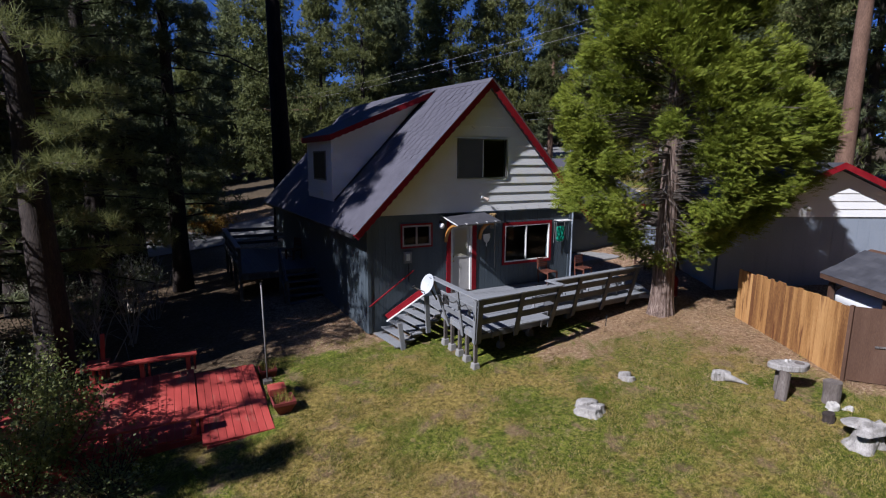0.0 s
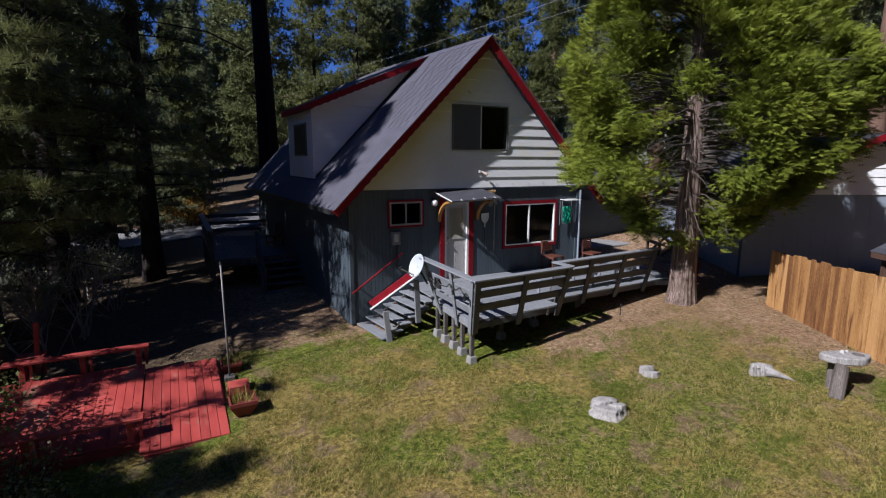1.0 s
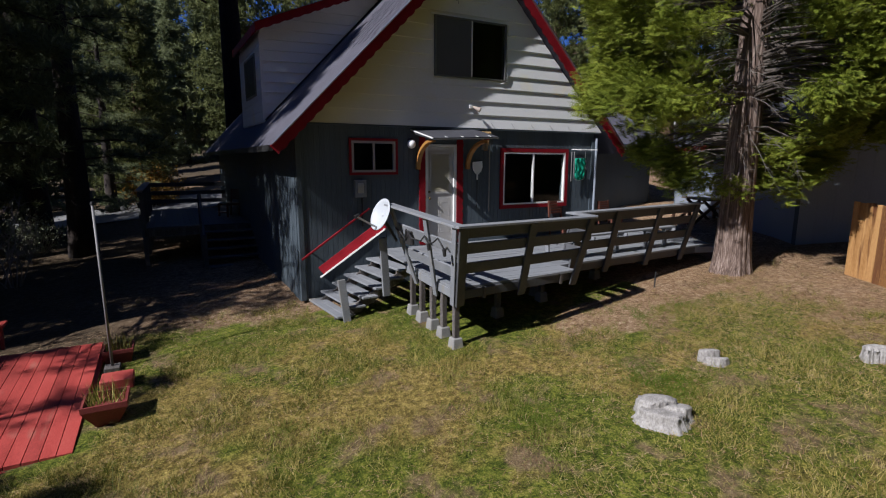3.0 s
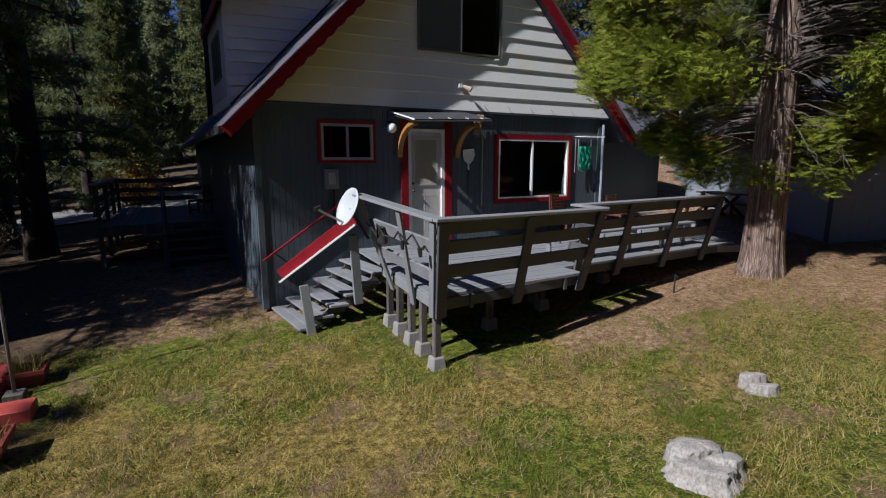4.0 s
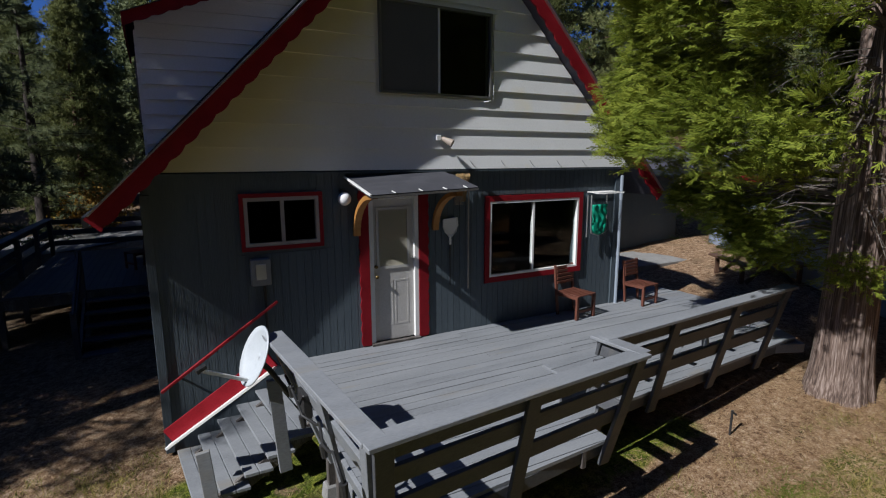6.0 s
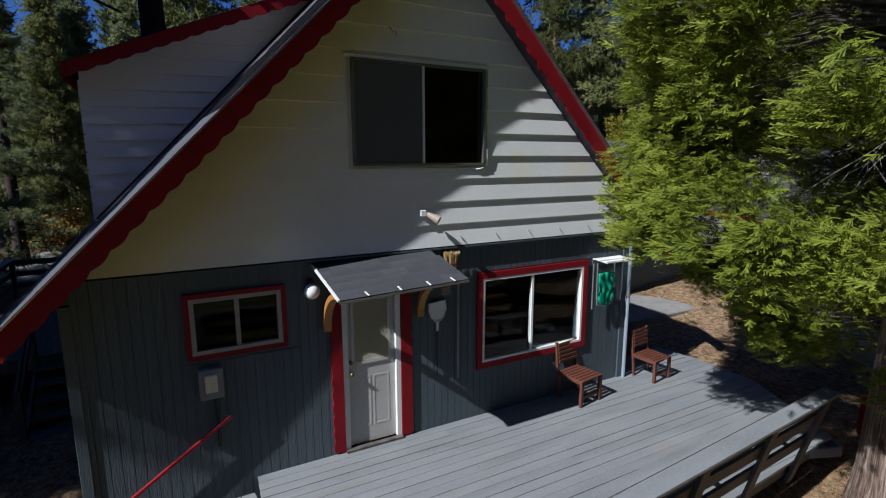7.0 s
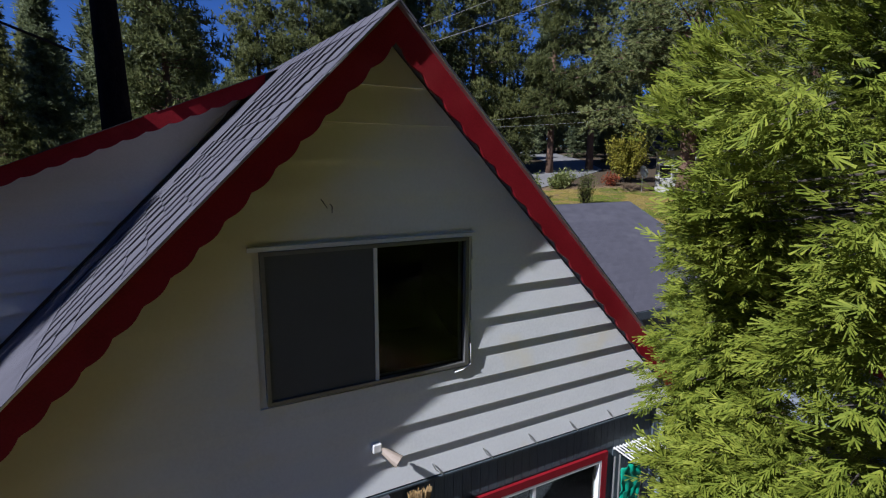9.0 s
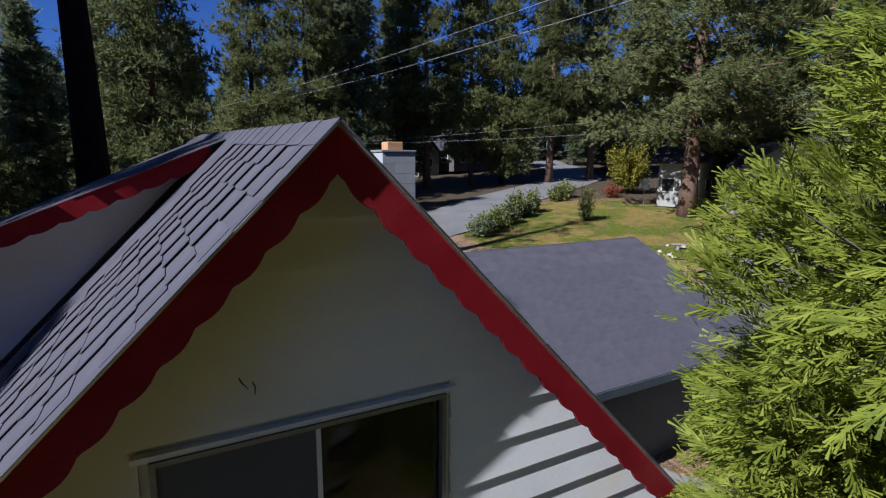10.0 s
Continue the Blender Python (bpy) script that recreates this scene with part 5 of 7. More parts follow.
def make_conifer(name, height, radius, base, tufts, seed, blade, leaf, bark, label, droop=0.15, trunk_r=0.28, per_limb=9, limbs=None, shape_pow=0.75, gap=0.15, place=(0, 0), fluff=0.09):
    """A trunk with limbs in uneven whorls and needle tufts along them."""
    rng = np.random.default_rng(seed)
    t = thing(name, label, "tree", "conifers round the cabin")
    n_seg = 12
    lean = rng.normal(0, 0.012, 2)
    pts = [(lean[0] * height * (i / n_seg) ** 1.5, lean[1] * height * (i / n_seg) ** 1.5, height * i / n_seg - (0.3 if i == 0 else 0)) for i in range(n_seg + 1)]
    rad = [trunk_r * (1.25 if i == 0 else 1) * (1 - 0.93 * i / n_seg) for i in range(n_seg + 1)]
    part("trunk", Shape().tube(pts, rad, 10), bark, t, "", 0, True)
    limbs = limbs or int((height - base) * 9)
    hs = base + (height - base) * np.sort(rng.uniform(0, 1, limbs) ** 0.9)
    az = rng.uniform(0, 2 * math.pi, limbs)
    limb_shape = Shape()
    place_l, ahead_l, size_l = [], [], []
    for h, a in zip(hs, az):
        u = (h - base) / (height - base)
        ln = radius * max(0.08, (1 - u) ** shape_pow) * rng.uniform(0.55, 1.12) * (0.55 + 0.45 * min(1, u * 6 + 0.3))
        if rng.uniform() < gap:
            continue
        d = np.array([math.cos(a), math.sin(a), 0.0])
        rise = rng.uniform(-droop, 0.22) + 0.35 * u
        p0 = np.array([lean[0] * h, lean[1] * h, h])
        p1 = p0 + d * ln * 0.55 + np.array([0, 0, rise * ln * 0.5])
        p2 = p0 + d * ln + np.array([0, 0, rise * ln * 0.75 - droop * ln * 0.25])
        r0 = 0.012 + 0.012 * ln
        limb_shape.tube([p0, p1, p2], [r0, r0 * 0.7, r0 * 0.25], 3, False)
        m = max(3, int(per_limb * (0.4 + 0.6 * ln / radius) * tufts))
        s = rng.uniform(0.22, 1.02, m) ** 0.8
        side = np.cross(d, [0, 0, 1])
        q = np.where(s[:, None] < 0.55, p0 + (p1 - p0) * (s[:, None] / 0.55), p1 + (p2 - p1) * ((s[:, None] - 0.55) / 0.45))
        off = rng.normal(0, 0.13, (m, 1)) * ln * (1.1 - 0.5 * s[:, None])
        q = q + side * off + rng.normal(0, fluff, (m, 3)) * [1, 1, 0.8] + [0, 0, 0.03]
        place_l.append(q)
        ahead_l.append(unit(d * 0.8 + side * np.sign(off) * 0.55 + rng.normal(0, 0.35, (m, 3)) + [0, 0, 0.25]))
        size_l.append(rng.uniform(0.7, 1.25, m))
    tagged(part("branchwork", limb_shape, bark, t), kind="stuff")
    pl, ah, sz = np.concatenate(place_l), np.concatenate(ahead_l), np.concatenate(size_l)
    tv, tf = needle_tuft(*blade)
    me = scatter("crown", tv, tf, poses(pl, ah, rng.normal(0, 0.3, pl.shape) + [0, 0, 1], sz), leaf)
    tagged(part("crown", me, None, t, ""), kind="stuff")
    t.location = (place[0], place[1], gz(*place))
    return t


rng_t = random.Random(21)
far_a = make_conifer("pine_tree", 26, 4.9, 2.2, 1.0, 11, (10, 0.42, 0.075, 11, 0.85), PINE_LEAF, RED_BARK, "tall green pine with reddish bark", per_limb=58, place=(33, 43), fluff=0.34, gap=0.06)
far_b = make_conifer("pine_tree", 24, 4.2, 1.2, 1.0, 12, (10, 0.42, 0.075, 12, 0.85), PINE_LEAF, PINE_BARK, "tall dense pine behind the cabin", per_limb=58, place=(26, 46), fluff=0.34, shape_pow=0.7, gap=0.04)
far_c = make_conifer("fir_tree", 23, 3.4, 0.6, 1.0, 13, (9, 0.4, 0.085, 13, 0.85), FIR_LEAF, PINE_BARK, "dark narrow fir among the pines", per_limb=54, place=(18, 44), fluff=0.34, droop=0.3, shape_pow=0.8, gap=0.04)
far_d = make_conifer("pine_tree", 28, 5.4, 5.0, 1.0, 14, (9, 0.46, 0.085, 14, 0.85), PINE_LEAF, RED_BARK, "tall open-crowned pine with bare lower trunk", per_limb=60, place=(41, 40), fluff=0.34, shape_pow=0.5, gap=0.12, trunk_r=0.4)


far_e = make_conifer("pine_tree", 22, 4.6, 0.6, 1.0, 15, (7, 1.1, 0.24, 15, 0.8), FIR_LEAF, PINE_BARK, "distant dark pine closing the wood", per_limb=14, place=(60, 95), fluff=0.34, shape_pow=0.7, gap=0.03, limbs=170)


def by_sight(px, dist):
    """A place at a distance along a line of sight from the end of the walk."""
    a = radians(28.5) + math.atan((px - 784) / 895)
    return (4.8 + dist * math.sin(a), -2.9 + dist * math.cos(a))


ROW = [(290, 33, far_a, 0.95), (215, 50, far_c, 0.8), (455, 44, far_b, 0.95), (548, 42, far_b, 1.0), (622, 47, far_c, 1.15), (755, 52, far_d, 0.95), (885, 55, far_b, 0.98), (1120, 66, far_b, 1.1), (1330, 52, far_a, 1.1), (1430, 46, far_d, 1.05), (1520, 40, far_b, 1.1),
       (60, 34, far_c, 0.62), (-30, 28, far_a, 0.47), (-130, 30, far_b, 0.5), (360, 80, far_e, 0.75), (500, 85, far_e, 0.8), (690, 90, far_e, 0.75), (835, 95, far_e, 0.6), (960, 85, far_e, 0.95), (1180, 90, far_e, 0.9), (120, 70, far_e, 0.7), (430, 70, far_e, 0.6), (590, 75, far_e, 0.65), (660, 66, far_e, 0.5), (800, 80, far_e, 0.5), (930, 100, far_e, 0.7), (1060, 95, far_e, 0.8)]
for px, dist, src, s in ROW:
    x2, y2 = by_sight(px, dist)
    copy_thing(src, pose(x2, y2, gz(x2, y2) - 0.1, 0, 0, rng_t.uniform(0, 360)) @ Matrix.Scale(s, 4))
for k in range(84):
    x2, y2 = by_sight(-250 + k * 24 + rng_t.uniform(-15, 15), 92 + rng_t.uniform(-14, 40))
    copy_thing(far_e, pose(x2, y2, gz(x2, y2) - 0.1, 0, 0, rng_t.uniform(0, 360)) @ Matrix.Scale(rng_t.uniform(0.4, 0.68), 4))
for k in range(46):
    x2, y2 = by_sight(150 + k * 26 + rng_t.uniform(-12, 12), 74 + rng_t.uniform(-4, 14))
    copy_thing(far_e, pose(x2, y2, gz(x2, y2) - 0.1, 0, 0, rng_t.uniform(0, 360)) @ Matrix.Diagonal((0.42, 0.42, rng_t.uniform(0.2, 0.34), 1)))
# wood behind and east, plus unseen pines added behind the camera to block sky
for x2, y2, src, sc in ((-4, 45, far_b, 0.6), (-12, 38, far_c, 1.0), (-20, 30, far_b, 0.9), (-28, 20, far_a, 0.8), (-2, 32, far_c, 0.55), (-9, 29, far_b, 0.8), (34, -4, far_a, 1.0), (27, 2.0, far_a, 0.8), (0, 50, far_e, 0.8), (4, 53, far_e, 0.9), (-5, 52, far_e, 0.8), (7, 50, far_e, 0.7), (-9, 49, far_e, 0.8), (31, 4, far_e, 1.0), (38, -14, far_e, 1.1), (30, -18, far_e, 1.1), (24, -12, far_e, 1.1), (22, -24, far_e, 1.2),
                        (12, -23, far_e, 1.5), (5, -23, far_e, 1.5), (-2, -23.5, far_e, 1.5), (-9, -24, far_e, 1.4), (19, -22, far_e, 1.5), (-16, -25, far_e, 1.3), (8.5, -30, far_e, 1.7), (1.5, -31, far_e, 1.7), (-6, -31, far_e, 1.7), (16, -30, far_e, 1.7), (-28, -6, far_e, 0.7), (-30, 6, far_e, 0.7), (-34, -16, far_e, 0.8), (-24, 14, far_e, 0.8), (40, 8, far_d, 1.0), (46, -4, far_e, 1.2), (1, -38, far_e, 1.8), (14, -38, far_e, 1.8), (-20, -26, far_e, 1.1)):
    copy_thing(src, pose(x2, y2, gz(x2, y2) - 0.1, 0, 0, rng_t.uniform(0, 360)) @ Matrix.Scale(sc, 4))
# the near pines of the west side; those out of view are added for shade
near_a = make_conifer("pine_tree", 12, 3.8, 1.6, 1.6, 31, (16, 0.28, 0.014, 31, 0.9), PINE_LEAF, PINE_BARK, "near pine with long dark needles", trunk_r=0.3, per_limb=15, place=(-9.8, -3.9), gap=0.2)
near_b = make_conifer("fir_tree", 14, 3.8, 0.7, 1.6, 32, (13, 0.34, 0.03, 32, 0.9), FIR_LEAF, PINE_BARK, "dark dense fir in the shade", trunk_r=0.38, per_limb=20, place=(-8.4, 5.5), droop=0.3, gap=0.2)
near_a.matrix_basis = near_a.matrix_basis @ Matrix.Scale(0.76, 4)
near_c = make_conifer("fir_tree", 18, 3.3, 2.4, 1.6, 33, (13, 0.36, 0.035, 33, 0.9), FIR_LEAF, PINE_BARK, "tall dark fir beside the side deck", trunk_r=0.36, per_limb=20, place=(-2.9, 9.2), droop=0.3, gap=0.2, shape_pow=0.7)
for x2, y2, src, sc in ((-5.4, 7.6, near_c, 1.05), (-4.6, 13, near_c, 1.05), (-7.6, 1.8, near_c, 1.2), (-9.9, 2.2, near_c, 1.2), (-10.9, -2.1, near_b, 0.65), (-11, 3.0, far_b, 0.9), (-6.6, 4.8, near_a, 1.4), (-8.2, 9.5, near_c, 1.2), (-5.6, 17, near_b, 1.2), (-9.5, 17, near_a, 1.3), (-8.7, -8.3, near_a, 0.6),  (-13, 14, far_e, 0.9), (-22, 10, far_e, 1.0), (-6.6, 11.5, near_a, 1.1), (-7, 15.4, far_c, 1.0), (-10, 14, far_b, 0.9), (-3.2, 22, near_b, 0.8), (22.5, 3.6, near_b, 1.0), (27.5, -0.5, near_b, 1.1), (29, -6, near_b, 1.2)):
    copy_thing(src, pose(x2, y2, gz(x2, y2) - 0.1, 0, 0, rng_t.uniform(0, 360)) @ Matrix.Scale(sc, 4))
# unseen pines added farther west only to shade the trees before them
for x2, y2, sc in ((-27, 11.5, 0.95), (-24, 16, 0.9), (-29, 20, 1.0)):
    copy_thing(far_e, pose(x2, y2, gz(x2, y2) - 0.1, 0, 0, rng_t.uniform(0, 360)) @ Matrix.Scale(sc, 4))
# a long-needled pine beside the red platform, and a tall one behind the garage
make_conifer("pine_tree", 15, 3.3, 3.0, 1.6, 35, (20, 0.27, 0.013, 35, 1.0), PINE_LEAF, PINE_BARK, "near pine with long bright needle tufts", trunk_r=0.4, per_limb=30, place=(-5.6, 0.5), gap=0.06, shape_pow=0.6)
make_conifer("pine_tree", 30, 5.0, 11.5, 1.0, 45, (10, 0.42, 0.06, 45, 0.9), PINE_LEAF, RED_BARK, "tall pine with a thick reddish-brown trunk", trunk_r=0.38, per_limb=40, place=(21.9, -2.2), gap=0.15, shape_pow=0.5)
# an unseen round-crowned pine south of the platform, added to shade the boards' front
make_conifer("pine_tree", 8.6, 2.0, 2.4, 1.6, 36, (16, 0.28, 0.02, 36, 1.0), PINE_LEAF, PINE_BARK, "unseen round-crowned young pine added to shade the platform front", trunk_r=0.22, per_limb=34, place=(-10.2, -6.1), gap=0.0, shape_pow=0.35)
# the big bare trunk behind the cabin, its shade put into the bark colour
big = make_conifer("pine_tree", 30, 3.5, 14.0, 0.8, 41, (12, 0.4, 0.04, 41, 0.9), PINE_LEAF, SHADED_BARK, "huge dark pine trunk behind the cabin", trunk_r=0.62, place=(2.75, 17.4), gap=0.3)


def make_cedar():
    """A big incense cedar: fluted trunk, drooping limbs and flat feathery sprays."""
    rng = np.random.default_rng(5)
    t = thing("cedar_tree", "large bright green cedar with cinnamon fibrous bark", "tree")
    cx, cy = 9.65, -3.5
    g = gz(cx, cy)
    H = 15.5
    s = Shape()
    n, rings = 84, 40
    ridge = rng.uniform(-1, 1, n)
    for i in range(rings + 1):
        z = -0.25 + (H + 0.25) * (i / rings) ** 1.6
        r = 0.3 * (1 - z / H) ** 0.75 + 0.08 * math.exp(-max(z, 0) / 0.36) + 0.012
        if i % 3 == 0:
            ridge = 0.75 * ridge + 0.4 * rng.uniform(-1, 1, n)
        for j in range(n):
            a = 2 * math.pi * j / n
            fl = 1 + 0.06 * math.sin(a * 5 + 0.6) * math.exp(-max(z, 0) / 1.5) + 0.03 * math.sin(a * 17 + z * 0.5) + 0.035 * ridge[j]
            s.v.append((r * fl * math.cos(a), r * fl * math.sin(a), z))
    for i in range(rings):
        for j in range(n):
            s.f.append((i * n + j, i * n + (j + 1) % n, (i + 1) * n + (j + 1) % n, (i + 1) * n + j))
    part("trunk", s, CEDAR_BARK, t, "fluted cinnamon-grey trunk", 0, True)
    # one spray: a flat fan of fine shoots that all point forward
    tv, tf = [], []
    for k in range(5):
        yb = 0.01 + k * 0.034
        for sg in (-1, 1):
            ln = 0.1 * (1 - 0.07 * k) * rng.uniform(0.75, 1.2)
            a = radians(46 - 6 * k + rng.uniform(-8, 8))
            d = np.array([sg * math.sin(a), math.cos(a), 0.0])
            q = np.array([0, yb, 0.003 * k])
            wv = np.array([d[1], -d[0], 0]) * 0.0092
            i0 = len(tv)
            tip = q + d * ln + np.array([-sg * 0.012, 0.02, rng.uniform(-0.035, 0.005)])
            tv += [q - wv, q + wv, tip] if k % 2 else [tip - wv * 0.95, tip + wv * 0.95, q]
            tf.append((i0, i0 + 1, i0 + 2))
    i0 = len(tv)
    tv += [np.array([-0.006, 0, 0]), np.array([0.006, 0, 0]), np.array([0, 0.2, -0.01])]
    tf.append((i0, i0 + 1, i0 + 2))
    tv, tf = np.array(tv, float), np.array(tf)
    limbs, dead = Shape(), Shape()
    pl, ah, sz = [], [], []
    tip_z, tip_r = [1.7, 2.3, 3.0, 4.1, 5.7, 6.4, 7.2, 8.1, 9.2, 11.0, 13.0, 15.4], [1.6, 2.75, 3.1, 3.3, 3.35, 3.2, 2.9, 2.65, 2.4, 1.9, 1.1, 0.15]

    def bare(deg, z):
        """The sides of the crown that carry no foliage."""
        return (198 < deg < 238 and 3.0 < z < 5.1) or (182 < deg < 212 and 4.8 < z < 7.4) or (100 < deg < 250 and z < 3.0) or (196 <= deg < 240 and z < 3.7) or (240 < deg < 330 and z < 2.6)

    def reach(a, z):
        deg = math.degrees(a) % 360
        lop = 0.11 + 0.08 * min(1.0, max(0.0, (z - 5.6) / 2))
        r = float(np.interp(z, tip_z, tip_r)) * (1.01 - lop + lop * math.cos(a - radians(140)))
        r *= 1 + 0.36 * max(0.0, math.cos(a + radians(30))) * min(1.0, max(0.0, (z - 2.8) / 1.2)) * (z < 9)
        if z > 6.2 and 60 < deg < 130:
            r *= 0.88
        if 225 < deg < 285:
            r *= 0.84
        elif 285 <= deg < 350 and z > 3.6:
            r *= 1.06
        return r

    low = [(2.35, -0.75, 1.0), (2.5, -0.5, 0.9), (2.3, -0.25, 1.1), (1.75, -2.75, 0.95)]
    n_bough = 400
    bough = [(rng.uniform(-math.pi, math.pi), 1.75 + 13.4 * rng.uniform(0, 1) ** 1.4, rng.normal(0, 0.4), rng.normal(0, 0.2), rng.uniform(0.9, 1.04)) for k in range(n_bough)]
    for i in range(3700 + len(low) * 3):
        ba, bz, b_side, b_rise, b_out = bough[i % n_bough]
        a = ba + rng.normal(0, 0.27) / max(0.8, float(np.interp(bz, tip_z, tip_r)))
        z = bz + rng.normal(0, 0.2)
        deep = rng.uniform()
        if i >= 3700:
            b_side = b_rise = 0.0
            z, a, r_out = low[(i - 3700) // 3]
            a, r_out, z = a + rng.uniform(-0.25, 0.25), r_out * rng.uniform(0.7, 1.1), z + rng.uniform(-0.15, 0.15)
        else:
            deg = math.degrees(a) % 360
            if bare(deg, z) or ((deg < 80 or deg > 310) and rng.uniform() < 0.12):
                continue
            r_out = reach(a, z) * b_out * (rng.uniform(0.9, 1.03) if deep < 0.8 else rng.uniform(0.6, 0.88))
        d = np.array([math.cos(a), math.sin(a), 0.0])
        side = np.array([-d[1], d[0], 0.0])
        rise = -0.12 + 0.5 * min(1.0, max(0.0, z - 4.0) / 4)
        bd = unit(d + side * (b_side + rng.normal(0, 0.22)) + np.array([0, 0, rise + b_rise + rng.normal(0, 0.14)]))
        across = unit(np.cross(bd, [0, 0, 1.0]))
        over = np.cross(across, bd)
        bl = rng.uniform(0.35, 0.6)
        e = d * (r_out - 0.14) + [0, 0, z]
        c = e - bd * bl
        limbs.tube([c, e], [0.007, 0.0025], 3, False)
        if i % 4 == 0:
            foot = np.array([0, 0, max(1.4, z - rise * r_out * 0.6 + 0.1)])
            limbs.tube([foot, foot * 0.5 + c * 0.5 + [0, 0, 0.06 * r_out], c], [0.012 + 0.007 * r_out, 0.012, 0.007], 5, False)
        m = int(rng.uniform(58, 82) * (1.0 if z < 10 else 0.7))
        u = rng.uniform(0, 1, m) ** 0.8
        lat = rng.normal(0, 1, m)
        pl.append(c + bd * (u * bl)[:, None] + across * (lat * 0.17 * (1.15 - u * 0.6))[:, None] + over * rng.normal(0, 0.1, (m, 1)) - np.array([0, 0, 1.0]) * (0.1 * (lat * 0.5) ** 2)[:, None])
        ah.append(unit(bd + across * (lat * 0.6)[:, None] + rng.normal(0, 0.36, (m, 3)) + [0, 0, 0.13]))
        sz.append(rng.uniform(0.5, 0.9, m))
    # thin crooked dead twigs round the trunk and in the open west side
    for i in range(64):
        h, a, ln = rng.uniform(2.0, 8.0), rng.uniform(0, 2 * math.pi), rng.uniform(0.4, 1.5)
        if i > 30:
            h, a, ln = rng.uniform(2.6, 6.4), radians(rng.uniform(170, 240)), rng.uniform(0.5, 2.3)
        d = np.array([math.cos(a), math.sin(a), 0.0])
        steps = 7
        run = [np.array([0, 0, h]) + d * 0.25]
        way = unit(d + rng.normal(0, 0.2, 3) + [0, 0, 0.15])
        for k in range(steps):
            way = unit(way + rng.normal(0, 0.2, 3) + [0, 0, -0.09])
            run.append(run[-1] + way * ln / steps)
        dead.tube(run, [0.0095 * (1 - k / (steps + 0.6)) for k in range(steps + 1)], 4, False)
        for b in range(5):
            q = run[int(rng.integers(2, steps))]
            bend = unit(way + rng.normal(0, 0.6, 3) + [0, 0, -0.2]) * rng.uniform(0.1, 0.4)
            q1 = q + bend * 0.5 + rng.normal(0, 0.03, 3)
            dead.tube([q, q1, q1 + bend * 0.5 + rng.normal(0, 0.05, 3)], [0.0038, 0.0028, 0.0012], 3, False)
    tagged(part("branchwork", limbs, LIMB, t, "grey-brown limbs"), kind="stuff")
    tagged(part("deadwood", dead, DEADWOOD, t, "grey dead twigs"), kind="stuff")
    pl, ah, sz = np.concatenate(pl), np.concatenate(ah), np.concatenate(sz)
    up = rng.normal(0, 0.6, pl.shape) + [-0.2, -0.1, 0.9]
    me = scatter("crown", tv, tf, poses(pl, ah, up, sz), CEDAR_LEAF)
    tagged(part("crown", me, None, t, "bright green feathery sprays"), kind="stuff")
    t.location = (cx, cy, g)
    return t


make_cedar()


def leafy_shrub(name, label, place, radius, height, leaves, leaf_mat, size, seed, stem_mat=PINE_BARK):
    """Many stems with single leaves along them."""
    rng = np.random.default_rng(seed)
    t = thing(name, label, "shrub")
    stems = Shape()
    pl, ah = [], []
    for i in range(46):
        a, r = rng.uniform(0, 2 * math.pi), radius * math.sqrt(rng.uniform(0, 1))
        top = np.array([r * math.cos(a), r * math.sin(a), height * rng.uniform(0.55, 1.0) * (1 - 0.35 * (r / radius) ** 2)])
        b0 = np.array([0.25 * top[0], 0.25 * top[1], -0.1])
        mid = (b0 + top) / 2 + rng.normal(0, 0.08, 3)
        stems.tube([b0, mid, top], [0.014, 0.009, 0.004], 4, False)
        m = leaves // 46
        s = rng.uniform(0.25, 1.05, m)
        q = np.where(s[:, None] < 0.5, b0 + (mid - b0) * (s[:, None] * 2), mid + (top - mid) * (s[:, None] * 2 - 1)) + rng.normal(0, 0.13, (m, 3))
        pl.append(q)
        ah.append(unit(rng.normal(0, 1, (m, 3)) + [0, 0, 0.2]))
    tagged(part("stemwork", stems, stem_mat, t), kind="stuff")
    pl, ah = np.concatenate(pl), np.concatenate(ah)
    tv = np.array([(0, 0, 0), (0.45, 0.5, 0.08), (0, 1.1, 0), (-0.45, 0.5, 0.08)]) * size
    tf = np.array([(0, 1, 2), (0, 2, 3)])
    me = scatter("leaves", tv, tf, poses(pl, ah, rng.normal(0, 0.5, pl.shape) + [0, 0, 1], rng.uniform(0.6, 1.3, len(pl))), leaf_mat)
    tagged(part("foliage", me, None, t), kind="stuff")
    t.location = (place[0], place[1], gz(*place))
    return t


leafy_shrub("leafy_shrub", "green broad-leaved shrub beside the red deck", (-5.7, -2.9), 1.55, 2.8, 10000, SHRUB_LEAF, 0.06, 3)
for k, (x2, y2, r2, h2) in enumerate(((-7.3, 0.6, 1.2, 2.2), (-6.6, 3.0, 1.1, 1.9), (-8.6, 3.8, 1.3, 2.4), (-5.9, 6.2, 1.0, 1.8), (-9.4, 1.6, 1.3, 2.6), (-7.4, 8.0, 1.2, 2.2), (-4.4, 10.5, 1.0, 1.6))):
    leafy_shrub("understory_bush", "grey twiggy understory bush in the pine shade", (x2, y2), r2, h2, 2600, BRUSH_LEAF, 0.05, 50 + k, TWIG)
leafy_shrub("leafy_shrub", "low dark sparse shrub against the platform front", (-4.3, -3.75), 0.9, 0.75, 1500, SHRUB_LEAF, 0.05, 8)


